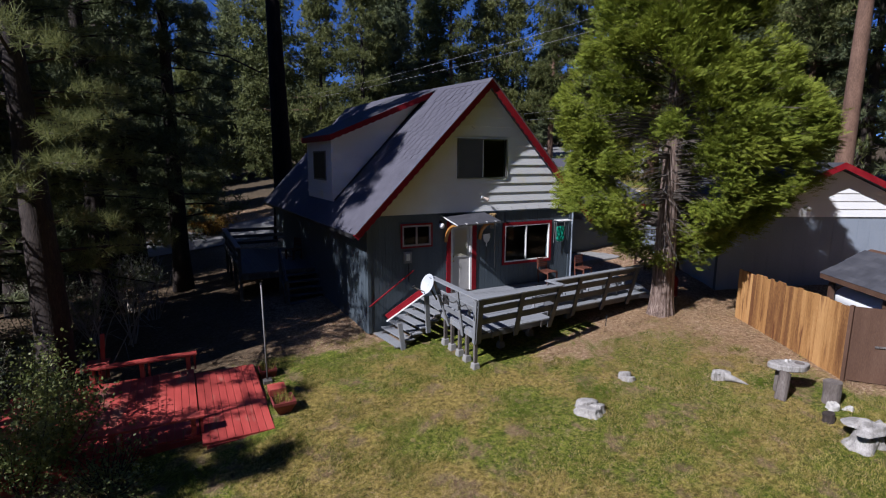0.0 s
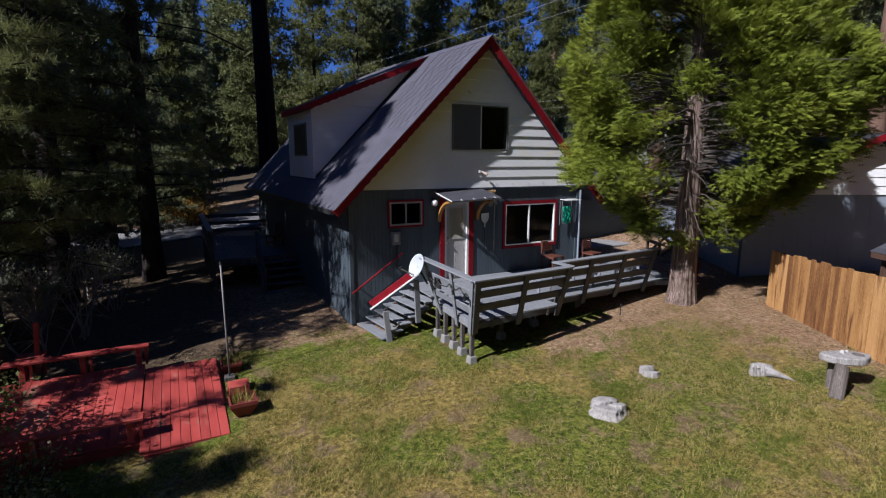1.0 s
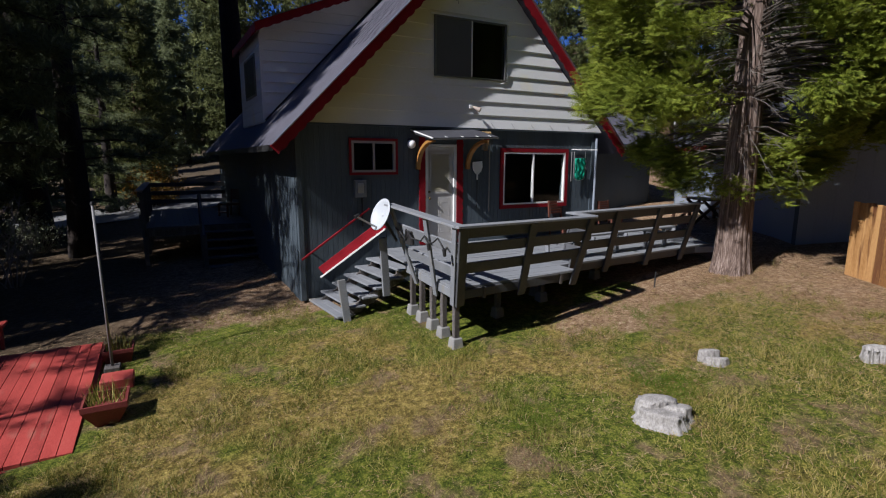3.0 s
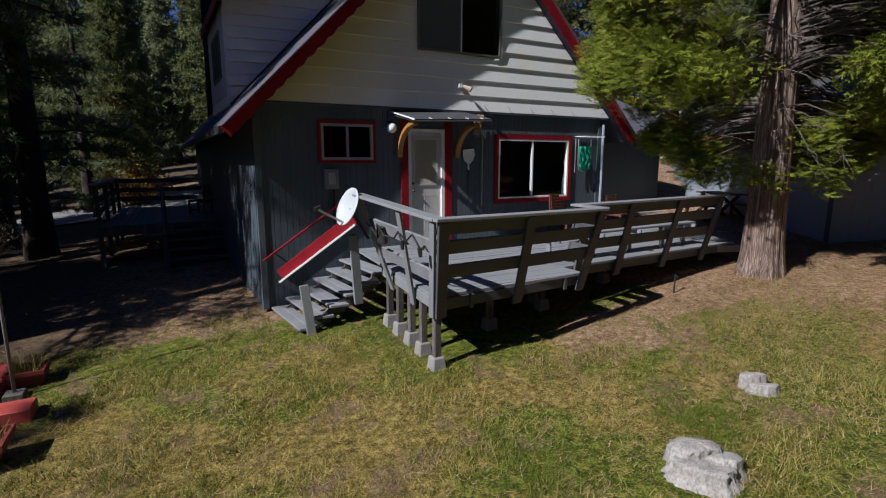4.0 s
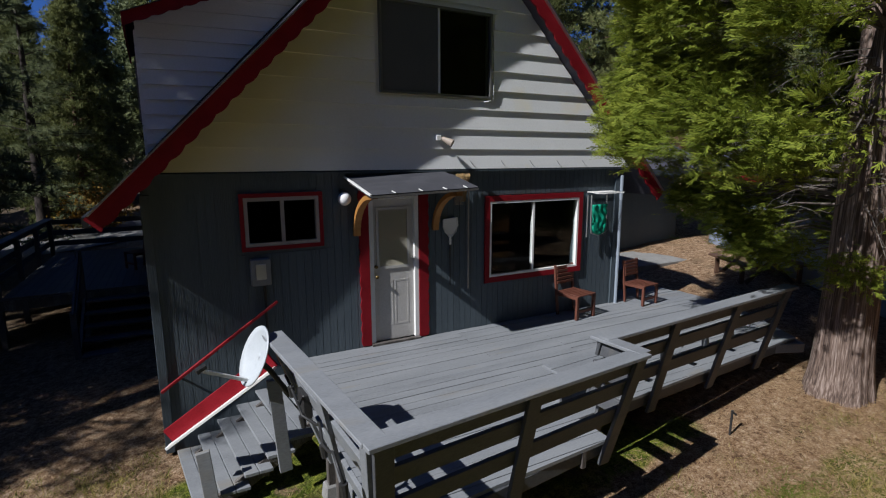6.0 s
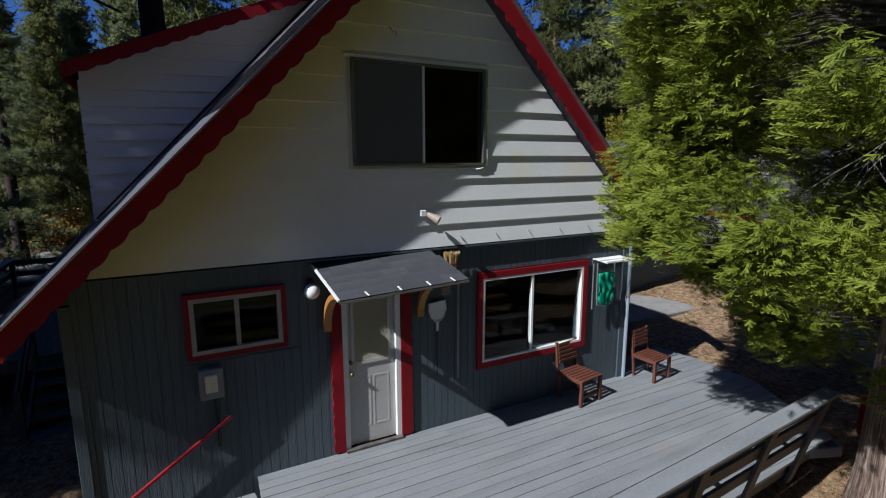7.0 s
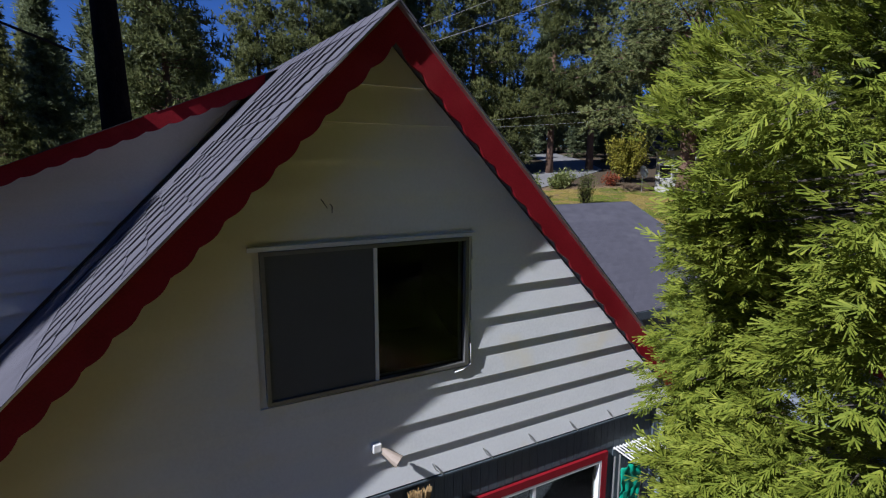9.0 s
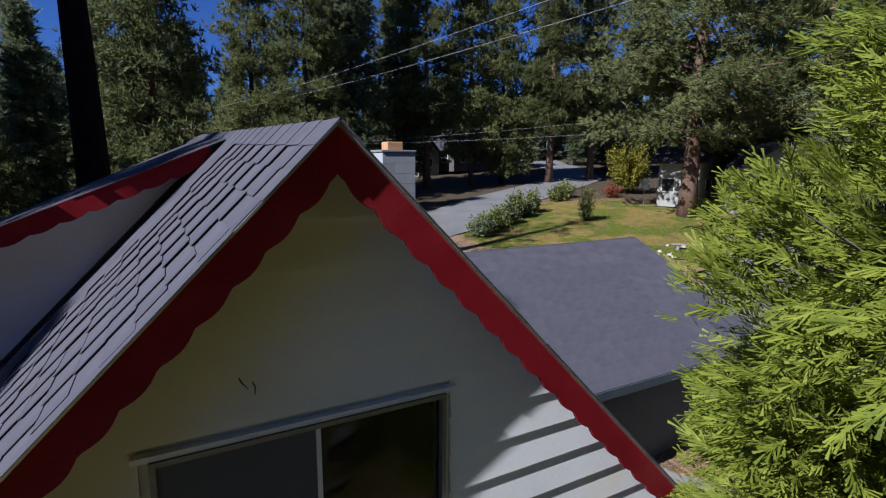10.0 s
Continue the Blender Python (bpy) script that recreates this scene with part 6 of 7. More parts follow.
def bare_sapling(place, height, seed):
    """A leafless sapling: a few crooked pale stems that fork into fine twigs."""
    rng = np.random.default_rng(seed)
    t = thing("bare_sapling", "bare pale-stemmed sapling in the pine shade", "sapling", "bare saplings under the pines")
    stems = Shape()
    for i in range(7):
        way = unit(np.array([rng.normal(0, 0.28), rng.normal(0, 0.28), 1.0]))
        run = [np.array([rng.normal(0, 0.12), rng.normal(0, 0.12), -0.1])]
        ln = height * rng.uniform(0.5, 1.0)
        for k in range(6):
            way = unit(way + rng.normal(0, 0.12, 3))
            run.append(run[-1] + way * ln / 6)
        stems.tube(run, [0.022 * (1 - k / 6.8) for k in range(7)], 5, False)
        for b in range(9):
            q = run[int(rng.integers(2, 6))]
            out = unit(way + rng.normal(0, 0.7, 3)) * rng.uniform(0.3, 0.8)
            mid = q + out * 0.5 + rng.normal(0, 0.05, 3)
            stems.tube([q, mid, mid + out * 0.5 + [0, 0, -0.05]], [0.009, 0.006, 0.003], 4, False)
    tagged(part("stemwork", stems, TWIG, t), kind="stuff")
    t.location = (place[0], place[1], gz(*place))


for k, (x2, y2, h2) in enumerate(((-4.9, 1.9, 3.0), (-4.3, 3.4, 3.2), (-5.4, 4.2, 2.6), (-3.9, 5.4, 3.0), (-6.2, 2.2, 3.4), (-4.6, 6.8, 2.8))):
    bare_sapling((x2, y2), h2, 70 + k)
leafy_shrub("golden_shrub", "autumn gold shrub by the road", (-1.2, 22), 1.6, 2.4, 4000, GOLD_LEAF, 0.1, 4)

# ---- annex beside the cabin ----
annex = thing("annex", "low slate-blue annex with a grey shingled roof", "building", kind="structure")
AX1, AY0, AY1, AZE, AYR, AZR = 15.6, 3.65, 10.4, 3.36, 7.0, 5.2
part("wall", Shape().box(WX1 + 0.01, AX1, AY0, AY0 + 0.14, 0.3, 3.5), SLATE, annex, "dark slate-blue wall")
part("wall", Shape().box(AX1 - 0.14, AX1, AY0 + 0.14, AY1, 0.3, 3.5).prism([(AX1 - 0.14, AY0, 3.5), (AX1 - 0.14, AY1, 3.5), (AX1 - 0.14, AYR, AZR - 0.2)], (0.14, 0, 0)), SLATE, annex)
part("wall", Shape().box(WX1 + 0.01, AX1, AY1 - 0.14, AY1, 0.3, 3.5), SLATE, annex)
a_slope = (AZR - AZE) / (AYR - 3.0)
aroof = part("roof", Shape().prism([(WX1 - 1.0, 3.0, AZE - 0.1), (WX1 - 1.0, AYR, AZR - 0.1), (WX1 - 1.0, 11.0, AZE - 0.1), (WX1 - 1.0, 11.0, AZE), (WX1 - 1.0, AYR, AZR), (WX1 - 1.0, 3.0, AZE)], (16.3 - WX1 + 1.0, 0, 0)), SHINGLE_LOW, annex, "grey shingled gable roof")
shingle_rows((9.1, 2.98, AZE), (1, 0, 0), (0, 1, a_slope), 16.32 - 9.1, (AYR - 3.0) * math.hypot(1, a_slope), 0.32, 0.15, near=lambda p: 10.5 < p.x < 14.5, parent=aroof, material=SHINGLE, seed=12)
part("fascia", Shape().box(9.3, 16.3, 2.96, 2.985, AZE - 0.17, AZE - 0.01), SLATE, annex)
part("fascia", Shape().beam((16.32, 3.0, AZE - 0.07), (16.32, AYR, AZR - 0.07), 0.03, 0.16), SLATE, annex)
slab = solo("patio_slab", Shape().box(11.2, 16.4, 1.75, 3.3, gz(13, 2.5) - 0.15, gz(13, 2.5) + 0.05), CONCRETE, "pale concrete patio slab by the annex", "paving", kind="structure", bevel=0.015)

# chimney of painted blocks on the cabin's east slope
chimney = thing("chimney", "painted concrete block chimney with a clay flue", "chimney", kind="structure")
cx0, cy0, ch = 9.0, 7.1, 0.36
part("core", Shape().box(cx0 - ch + 0.03, cx0 + ch - 0.03, cy0 - ch + 0.03, cy0 + ch - 0.03, 3.4, 7.44), CHIM, chimney)
for r in range(19):
    zb = 3.52 + r * 0.206
    cut = -0.1 if r % 2 else 0.12
    for a, b in ((-ch, cut), (cut + 0.005, ch)):
        part("block", Shape().box(cx0 + a, cx0 + b, cy0 - ch, cy0 - ch + 0.029, zb, zb + 0.2), CHIM, chimney)
        part("block", Shape().box(cx0 - ch, cx0 - ch + 0.029, cy0 + max(a, -ch + 0.031), cy0 + b, zb, zb + 0.2), CHIM, chimney)
part("chimney_cap", Shape().box(cx0 - ch - 0.02, cx0 + ch + 0.02, cy0 - ch - 0.02, cy0 + ch + 0.02, 7.44, 7.49), CONCRETE, chimney, "", 0.01)
part("flue", Shape().box(cx0 - 0.17, cx0 + 0.17, cy0 - 0.17, cy0 + 0.17, 7.49, 7.66), CLAY, chimney, "orange clay flue liner", 0.01)

# ---- blue-grey garage with a white gable ----
garage = thing("garage", "blue-grey garage with white gable and red barge boards", "building", kind="structure")
garage.matrix_basis = pose(12.75, -3.1, 0, 0, 0, -27.8)
GW, GD, GE, GZ, GS = 6.9, 6.5, 3.3, 5.03, 0.445


def g_z(u):
    """The top of the garage roof at u across it."""
    return GZ - abs(u - GW / 2) * GS


base_z = 0.3
gw = part("front_wall", Shape().box(0, GW, 0, 0.14, base_z, GE).prism([(0, 0.0, GE), (GW, 0.0, GE), (GW, 0.0, g_z(GW) - 0.1), (GW / 2, 0.0, GZ - 0.1), (0, 0.0, g_z(0) - 0.1)], (0, 0.14, 0)), SLATE, garage, "pale blue-grey plywood wall")
for k in range(17):
    part("wall_panel", Shape().box(k * 0.406 + 0.003, (k + 1) * 0.406 - 0.003, -0.012, 0.001, base_z, GE - 0.004), PALE_BLUE, gw)
half = (4.88 - GE) / GS
gg = part("gable", Shape().prism([(GW / 2 - half, -0.02, GE), (GW / 2 + half, -0.02, GE), (GW / 2, -0.02, 4.88)], (0, 0.018, 0)), WHITE, garage, "white lap-sided gable")
for k in range(7):
    z0, z1 = GE - 0.01 + k * 0.255, min(GE - 0.01 + (k + 1) * 0.255, 4.88)
    h0, h1 = min(max((4.87 - z0) / GS, 0), GW / 2), min(max((4.87 - z1) / GS, 0), GW / 2)
    if h0 > 0.02:
        part("siding_board", Shape().hexa([(GW / 2 - h0, -0.05, z0), (GW / 2 + h0, -0.05, z0), (GW / 2 + h0, -0.02, z0), (GW / 2 - h0, -0.02, z0), (GW / 2 - h1, -0.026, z1), (GW / 2 + h1, -0.026, z1), (GW / 2 + h1, -0.02, z1), (GW / 2 - h1, -0.02, z1)]), WHITE, gg)
part("side_wall", Shape().box(0, 0.14, 0.14, GD, base_z, g_z(0) - 0.1), PALE_BLUE, garage, "pale blue-grey side wall")
part("side_wall", Shape().box(GW - 0.14, GW, 0.14, GD, base_z, g_z(0) - 0.1), PALE_BLUE, garage)
part("back_wall", Shape().prism([(0, GD - 0.1, base_z), (GW, GD - 0.1, base_z), (GW, GD - 0.1, g_z(GW) - 0.1), (GW / 2, GD - 0.1, GZ - 0.1), (0, GD - 0.1, g_z(0) - 0.1)], (0, 0.1, 0)), PALE_BLUE, garage)
for sgn in (-1, 1):
    ue = GW / 2 + sgn * (GW / 2 + 0.52)
    q = [(GW / 2, GZ), (ue, g_z(ue))]
    gr = part("roof_slope", Shape().prism([(q[0][0], -0.44, q[0][1] - 0.09), (q[1][0], -0.44, q[1][1] - 0.09), (q[1][0], -0.44, q[1][1]), (q[0][0], -0.44, q[0][1])], (0, GD + 1.02, 0)), SHINGLE_LOW, garage, "dark shingled roof slope")
    part("barge_board", Shape().prism([(q[0][0], -0.47, q[0][1] - 0.2), (q[1][0], -0.47, q[1][1] - 0.2), (q[1][0], -0.47, q[1][1] + 0.005), (q[0][0], -0.47, q[0][1] + 0.005)], (0, 0.026, 0)), RED, garage, "red barge board")
    part("soffit", Shape().prism([(q[0][0], -0.43, q[0][1] - 0.115), (q[1][0], -0.43, q[1][1] - 0.115), (q[1][0], -0.43, q[1][1] - 0.095), (q[0][0], -0.43, q[0][1] - 0.095)], (0, 0.42, 0)), SLATE, garage)
    if sgn < 0:
        lrun = (GW / 2 + 0.52) * math.hypot(1, GS)
        shingle_rows((ue - 0.01, -0.46, q[1][1]), (0, 1, 0), (1, 0, GS), GD + 1.02, lrun, 0.32, 0.16, parent=gr, material=SHINGLE_LOW, seed=15)
        part("eave_fascia", Shape().box(ue - 0.03, ue, -0.44, GD + 0.55, q[1][1] - 0.16, q[1][1] - 0.01), RED, garage, "red eave fascia")

# ---- plank fence and dark gate ----
fence = thing("plank_fence", "honey-coloured vertical plank fence beside the garage", "fence", kind="structure")
fa, fb = Vector((11.05, -4.9)), Vector((9.46, -8.3))
fd = (fb - fa)
flen = fd.length
fd.normalize()
fn = Vector((-fd.y, fd.x))
rngf = random.Random(9)
s = 0.0
while s < flen - 0.05:
    w = rngf.choice((0.135, 0.14, 0.185, 0.14))
    w = min(w, flen - s)
    a, b = fa + fd * (s + 0.003), fa + fd * (s + w - 0.003)
    top = 2.05 + rngf.uniform(-0.03, 0.035)
    ga, gb = gz(a.x, a.y) - 0.03, gz(b.x, b.y) - 0.03
    t2 = fn * 0.02
    j = rngf.uniform(-0.006, 0.006)
    n2 = fn * j
    part("plank", Shape().hexa([(*(a + n2), ga), (*(b + n2), gb), (*(b + t2 + n2), gb), (*(a + t2 + n2), ga), (*(a + n2), top), (*(b + n2), top + rngf.uniform(-0.01, 0.01)), (*(b + t2 + n2), top), (*(a + t2 + n2), top)]), FENCE, fence)
    s += w
for zz in (0.95, 1.75):
    part("fence_rail", Shape().beam((*(fa + fn * 0.06), zz), (*(fb + fn * 0.06), zz), 0.04, 0.09), FENCE, fence)
for k in range(3):
    p = fa.lerp(fb, k / 2) + fn * 0.1
    part("fence_post", Shape().beam((p.x, p.y, gz(p.x, p.y) - 0.1), (p.x, p.y, 2.0), 0.09, 0.09, (0, 1, 0)), FENCE, fence)
gate = thing("plywood_gate", "dark brown plywood gate panel with a worn latch", "gate", kind="structure")
ga, gb = Vector((9.45, -8.33)), Vector((10.75, -10.3))
gd2 = (gb - ga).normalized()
gn = Vector((-gd2.y, gd2.x))
glen = (gb - ga).length
for k in range(2):
    a, b = ga + gd2 * (k * glen / 2 + 0.004), ga + gd2 * ((k + 1) * glen / 2 - 0.004)
    t2 = gn * 0.03
    za, zb = gz(a.x, a.y) + 0.03, gz(b.x, b.y) + 0.03
    part("gate_panel", Shape().hexa([(*a, za), (*b, zb), (*(b + t2), zb), (*(a + t2), za), (*a, 2.06), (*b, 2.06), (*(b + t2), 2.06), (*(a + t2), 2.06)]), GATE, gate)
la = ga + gd2 * 0.45 - gn * 0.015
part("latch_bar", Shape().beam((la.x, la.y, 1.25), (la.x + gd2.x * 0.25, la.y + gd2.y * 0.25, 1.27), 0.03, 0.035), GREY_POST, gate, "weathered wooden latch bar")
part("gate_post", Shape().beam((ga.x, ga.y, gz(ga.x, ga.y) - 0.1), (ga.x, ga.y, 2.08), 0.07, 0.07, (0, 1, 0)), GATE, gate)

# ---- small shelter with a white tank behind the fence ----
shelter = thing("tank_shelter", "small brown timber shelter with a dark shingled roof", "shelter", kind="structure")
shelter.matrix_basis = pose(10.95, -6.98, 0, 0, 0, -122.7)
sh_roof = part("roof", Shape().prism([(0, 0, 2.35), (0, 2.1, 2.35), (0, 1.05, 2.97)], (2.7, 0, 0)), GATE, shelter, "timber roof body")
shingle_rows((2.72, -0.03, 2.36), (-1, 0, 0), (0, 1, 0.59), 2.76, 1.08 * math.hypot(1, 0.59), 0.3, 0.16, parent=sh_roof, material=SHINGLE_LOW, seed=31)
part("fascia", Shape().box(0, 2.7, -0.025, 0, 2.24, 2.36), GATE, shelter)
part("header_beam", Shape().box(0.1, 2.6, 0.12, 0.2, 2.22, 2.34), GATE, shelter)
for xx, yy in ((0.18, 0.16), (1.9, 0.16), (2.5, 0.16), (0.18, 1.9), (2.5, 1.9)):
    part("post", Shape().box(xx - 0.05, xx + 0.05, yy - 0.05, yy + 0.05, 0.3, 2.3), GATE, shelter)
part("roof_vent", Shape().tube([(0.55, 1.05, 2.9), (0.55, 1.05, 3.12)], [0.03, 0.03], 8).tube([(0.7, 1.05, 2.9), (0.7, 1.05, 3.1)], [0.03, 0.03], 8), DARK, shelter, "short dark pipes")
tank = thing("white_tank", "white horizontal steel tank under the shelter", "tank")
ends = [(0.02, 0.04), (0.05, 0.18), (0.13, 0.27), (0.25, 0.3), (1.45, 0.3), (1.58, 0.27), (1.66, 0.18), (1.7, 0.04)]
part("tank_body", Shape().tube([(xx, 0.55, 1.8) for xx, r in ends], [r for xx, r in ends], 24), TANK, tank, "", 0, True)
for xx in (0.7, 1.5):
    part("tank_foot", Shape().box(xx - 0.06, xx + 0.06, 0.3, 0.8, 0.3, 1.56), GREY_POST, tank)
tank.matrix_basis = pose(10.95, -6.98, 0, 0, 0, -122.7)

# ---- red platform with benches and planters ----
red_deck = thing("red_platform", "low red painted timber platform with bench rails", "deck", kind="structure")


def pz(y):
    return -0.17 + 0.07 * (y + 1.94)


rngr = random.Random(5)
for k in range(33):
    x1 = -1.5 - k * 0.147
    first = x1 > -2.75
    y0, y1 = (-3.48, -0.38) if first else (-3.1, -0.1)
    if not first:
        x1 -= 0.02
    h = rngr.uniform(-0.003, 0.003)
    part("platform_board", Shape().hexa([(x1 - 0.138, y0, pz(y0) - 0.04), (x1, y0, pz(y0) - 0.04), (x1, y1, pz(y1) - 0.04), (x1 - 0.138, y1, pz(y1) - 0.04), (x1 - 0.138, y0, pz(y0) + h), (x1, y0, pz(y0) + h), (x1, y1, pz(y1) + h), (x1 - 0.138, y1, pz(y1) + h)]), RED_DECK, red_deck)
part("rim_board", Shape().beam((-1.48, -3.48, pz(-3.48) - 0.11), (-1.48, -0.38, pz(-0.38) - 0.11), 0.035, 0.14), RED_DECK, red_deck)
part("rim_board", Shape().box(-2.75, -1.5, -3.52, -3.485, -0.52, pz(-3.5) - 0.04), RED_DECK, red_deck)
part("rim_board", Shape().box(-6.4, -2.78, -3.14, -3.105, -0.62, pz(-3.1) - 0.04), RED_DECK, red_deck)
for yy, x0, x1, zt in ((-0.0, -5.2, -2.75, 0.3), (-2.98, -5.9, -2.74, 0.08)):
    part("bench_board", Shape().box(x0, x1, yy - 0.12, yy + 0.12, zt, zt + 0.045), RED_DECK, red_deck, "", 0.005)
    nleg = 3
    for k in range(nleg):
        xx = x0 + 0.3 + (x1 - x0 - 0.5) * k / (nleg - 1)
        part("bench_leg", Shape().box(xx - 0.05, xx + 0.05, yy - 0.1, yy + 0.1, pz(yy) - 0.02, zt - 0.002), RED_DECK, red_deck, "", 0.005)
        part("bench_leg", Shape().box(xx + 0.12, xx + 0.17, yy - 0.1, yy - 0.05, pz(yy) - 0.02, zt - 0.002), RED_DECK, red_deck, "", 0.005)
arm = thing("red_garden_chair", "small red wooden garden chair on the platform", "chair")
part("back_post", Shape().beam((-4.75, 0.35, pz(0) - 0.02), (-4.7, 0.5, 0.98), 0.09, 0.05, (0, 1, 0)), RED_DECK, arm, "", 0.005)
part("seat", Shape().box(-5.05, -4.6, 0.2, 0.6, 0.28, 0.33), RED_DECK, arm, "", 0.005)
part("leg", Shape().box(-5.0, -4.94, 0.24, 0.3, pz(0) - 0.1, 0.28), RED_DECK, arm, "", 0.005)
part("leg", Shape().box(-4.7, -4.64, 0.5, 0.56, pz(0) - 0.1, 0.28), RED_DECK, arm, "", 0.005)


def tapered_box(b, t, h, z=0.0, wall=0.025):
    s2 = Shape()
    s2.hexa([(-b, -b, z), (b, -b, z), (b, b, z), (-b, b, z), (-t, -t, z + h * 0.8), (t, -t, z + h * 0.8), (t, t, z + h * 0.8), (-t, t, z + h * 0.8)])
    for x0, x1, y0, y1 in ((-t, t, -t, -t + wall), (-t, t, t - wall, t), (-t, -t + wall, -t + wall, t - wall), (t - wall, t, -t + wall, t - wall)):
        s2.box(x0, x1, y0, y1, z + h * 0.8, z + h)
    return s2


def tuft_mesh(name, n, radius, height, seed, width, material):
    """Upright blades in a clump."""
    rg = np.random.default_rng(seed)
    v, f = [], []
    for i in range(n):
        a, r = rg.uniform(0, 6.28), radius * math.sqrt(rg.uniform())
        p = np.array([r * math.cos(a), r * math.sin(a), 0])
        d = np.array([rg.normal(0, 0.3), rg.normal(0, 0.3), 1.0])
        sd = np.array([math.cos(a), math.sin(a), 0]) * width / 2
        k = len(v)
        v += [p - sd, p + sd, p + d * height * rg.uniform(0.5, 1.1)]
        f.append((k, k + 1, k + 2))
    return soup(name, np.array(v), np.array(f), material)


for px2, py2, b, t, h, lab in ((-1.22, -2.92, 0.1, 0.23, 0.32, "red tapered planter box with dry grass"), (-1.24, -0.98, 0.15, 0.2, 0.24, "red planter box with sparse dry stems")):
    pl = thing("planter_box", lab, "planter", "planters beside the red platform")
    pl.location = (px2, py2, gz(px2, py2) - 0.02)
    part("box", tapered_box(b, t, h), PLANTER, pl)
    pl2 = part("dry_grass", tuft_mesh("dry_grass", 90, t * 0.8, 0.28, 3, 0.012, GRASS), None, pl, "dry grass stems")
    pl2.location = (0, 0, h * 0.8)
step = solo("red_step_block", Shape().box(-1.38, -1.0, -2.12, -1.78, gz(-1.1, -1.8) - 0.03, gz(-1.1, -1.8) + 0.14), RED_DECK, "small red painted step block on the lawn", "step", bevel=0.01)
pole = thing("lawn_pole", "thin grey steel pole standing by the platform", "pole")
part("pole_shaft", Shape().tube([(-1.3, -1.35, gz(-1.3, -1.35) - 0.1), (-1.32, -1.33, 2.2)], [0.02, 0.017], 10), POLE, pole, "", 0, True)
part("pole_foot", Shape().box(-1.4, -1.2, -1.45, -1.25, gz(-1.3, -1.35) - 0.02, gz(-1.3, -1.35) + 0.08), GREY_POST, pole, "", 0.01)
part("pole_cap", Shape().tube([(-1.32, -1.33, 2.2), (-1.32, -1.33, 2.24)], [0.03, 0.02], 10), DARK, pole)


# ---- bleached stumps and log furniture ----
def stump_mesh(name, rx, ry, h, seed, spikes=0.18):
    """A weathered stump: ragged spreading foot, streaked sides and a split, sloping top."""
    rg = np.random.default_rng(seed)
    n = 44
    a = 2 * math.pi * np.arange(n) / n

    def wobble(k, amp):
        w = rg.normal(0, amp, n)
        for _ in range(k):
            w = (np.roll(w, 1) + 2 * w + np.roll(w, -1)) / 4
        return w

    lobe, streak, jag = wobble(9, 0.55), wobble(1, 0.09), wobble(1, spikes)
    tilt = rg.uniform(0, 6.28)
    crack = np.abs(((a - rg.uniform(0, 6.28) + math.pi) % (2 * math.pi)) - math.pi) < 0.16
    s2 = Shape()
    prof = [(1.32, -0.3), (1.16, 0.08), (1.0, 0.32), (0.93, 0.62), (0.87, 0.86), (0.76, 0.98), (0.52, 0.96), (0.26, 0.9)]
    for i, (r, u) in enumerate(prof):
        foot = max(0.0, 1 - u) ** 2
        rad = r * (1 + lobe * (0.5 + 0.8 * foot) + streak * (1.0 if i < 6 else 0.4))
        z = h * (u + (0.2 * np.cos(a - tilt) * u * r + jag * u if i >= 3 else 0))
        rad = np.where(crack & (i > 1) & (i < 7), rad * 0.88, rad)
        z = np.where(crack & (i > 3), z - 0.12 * h, z)
        z = z + (rg.normal(0, 0.05, n) * h if i > 4 else 0)
        s2.v += [(rx * q * math.cos(t), ry * q * math.sin(t), zz) for q, t, zz in zip(rad, a, z)]
    for i in range(len(prof) - 1):
        for j in range(n):
            s2.f.append((i * n + j, i * n + (j + 1) % n, (i + 1) * n + (j + 1) % n, (i + 1) * n + j))
    s2.v.append((0, 0, h * 0.88))
    b0 = (len(prof) - 1) * n
    for j in range(n):
        s2.f.append((b0 + j, b0 + (j + 1) % n, len(s2.v) - 1))
    return s2.mesh(name)


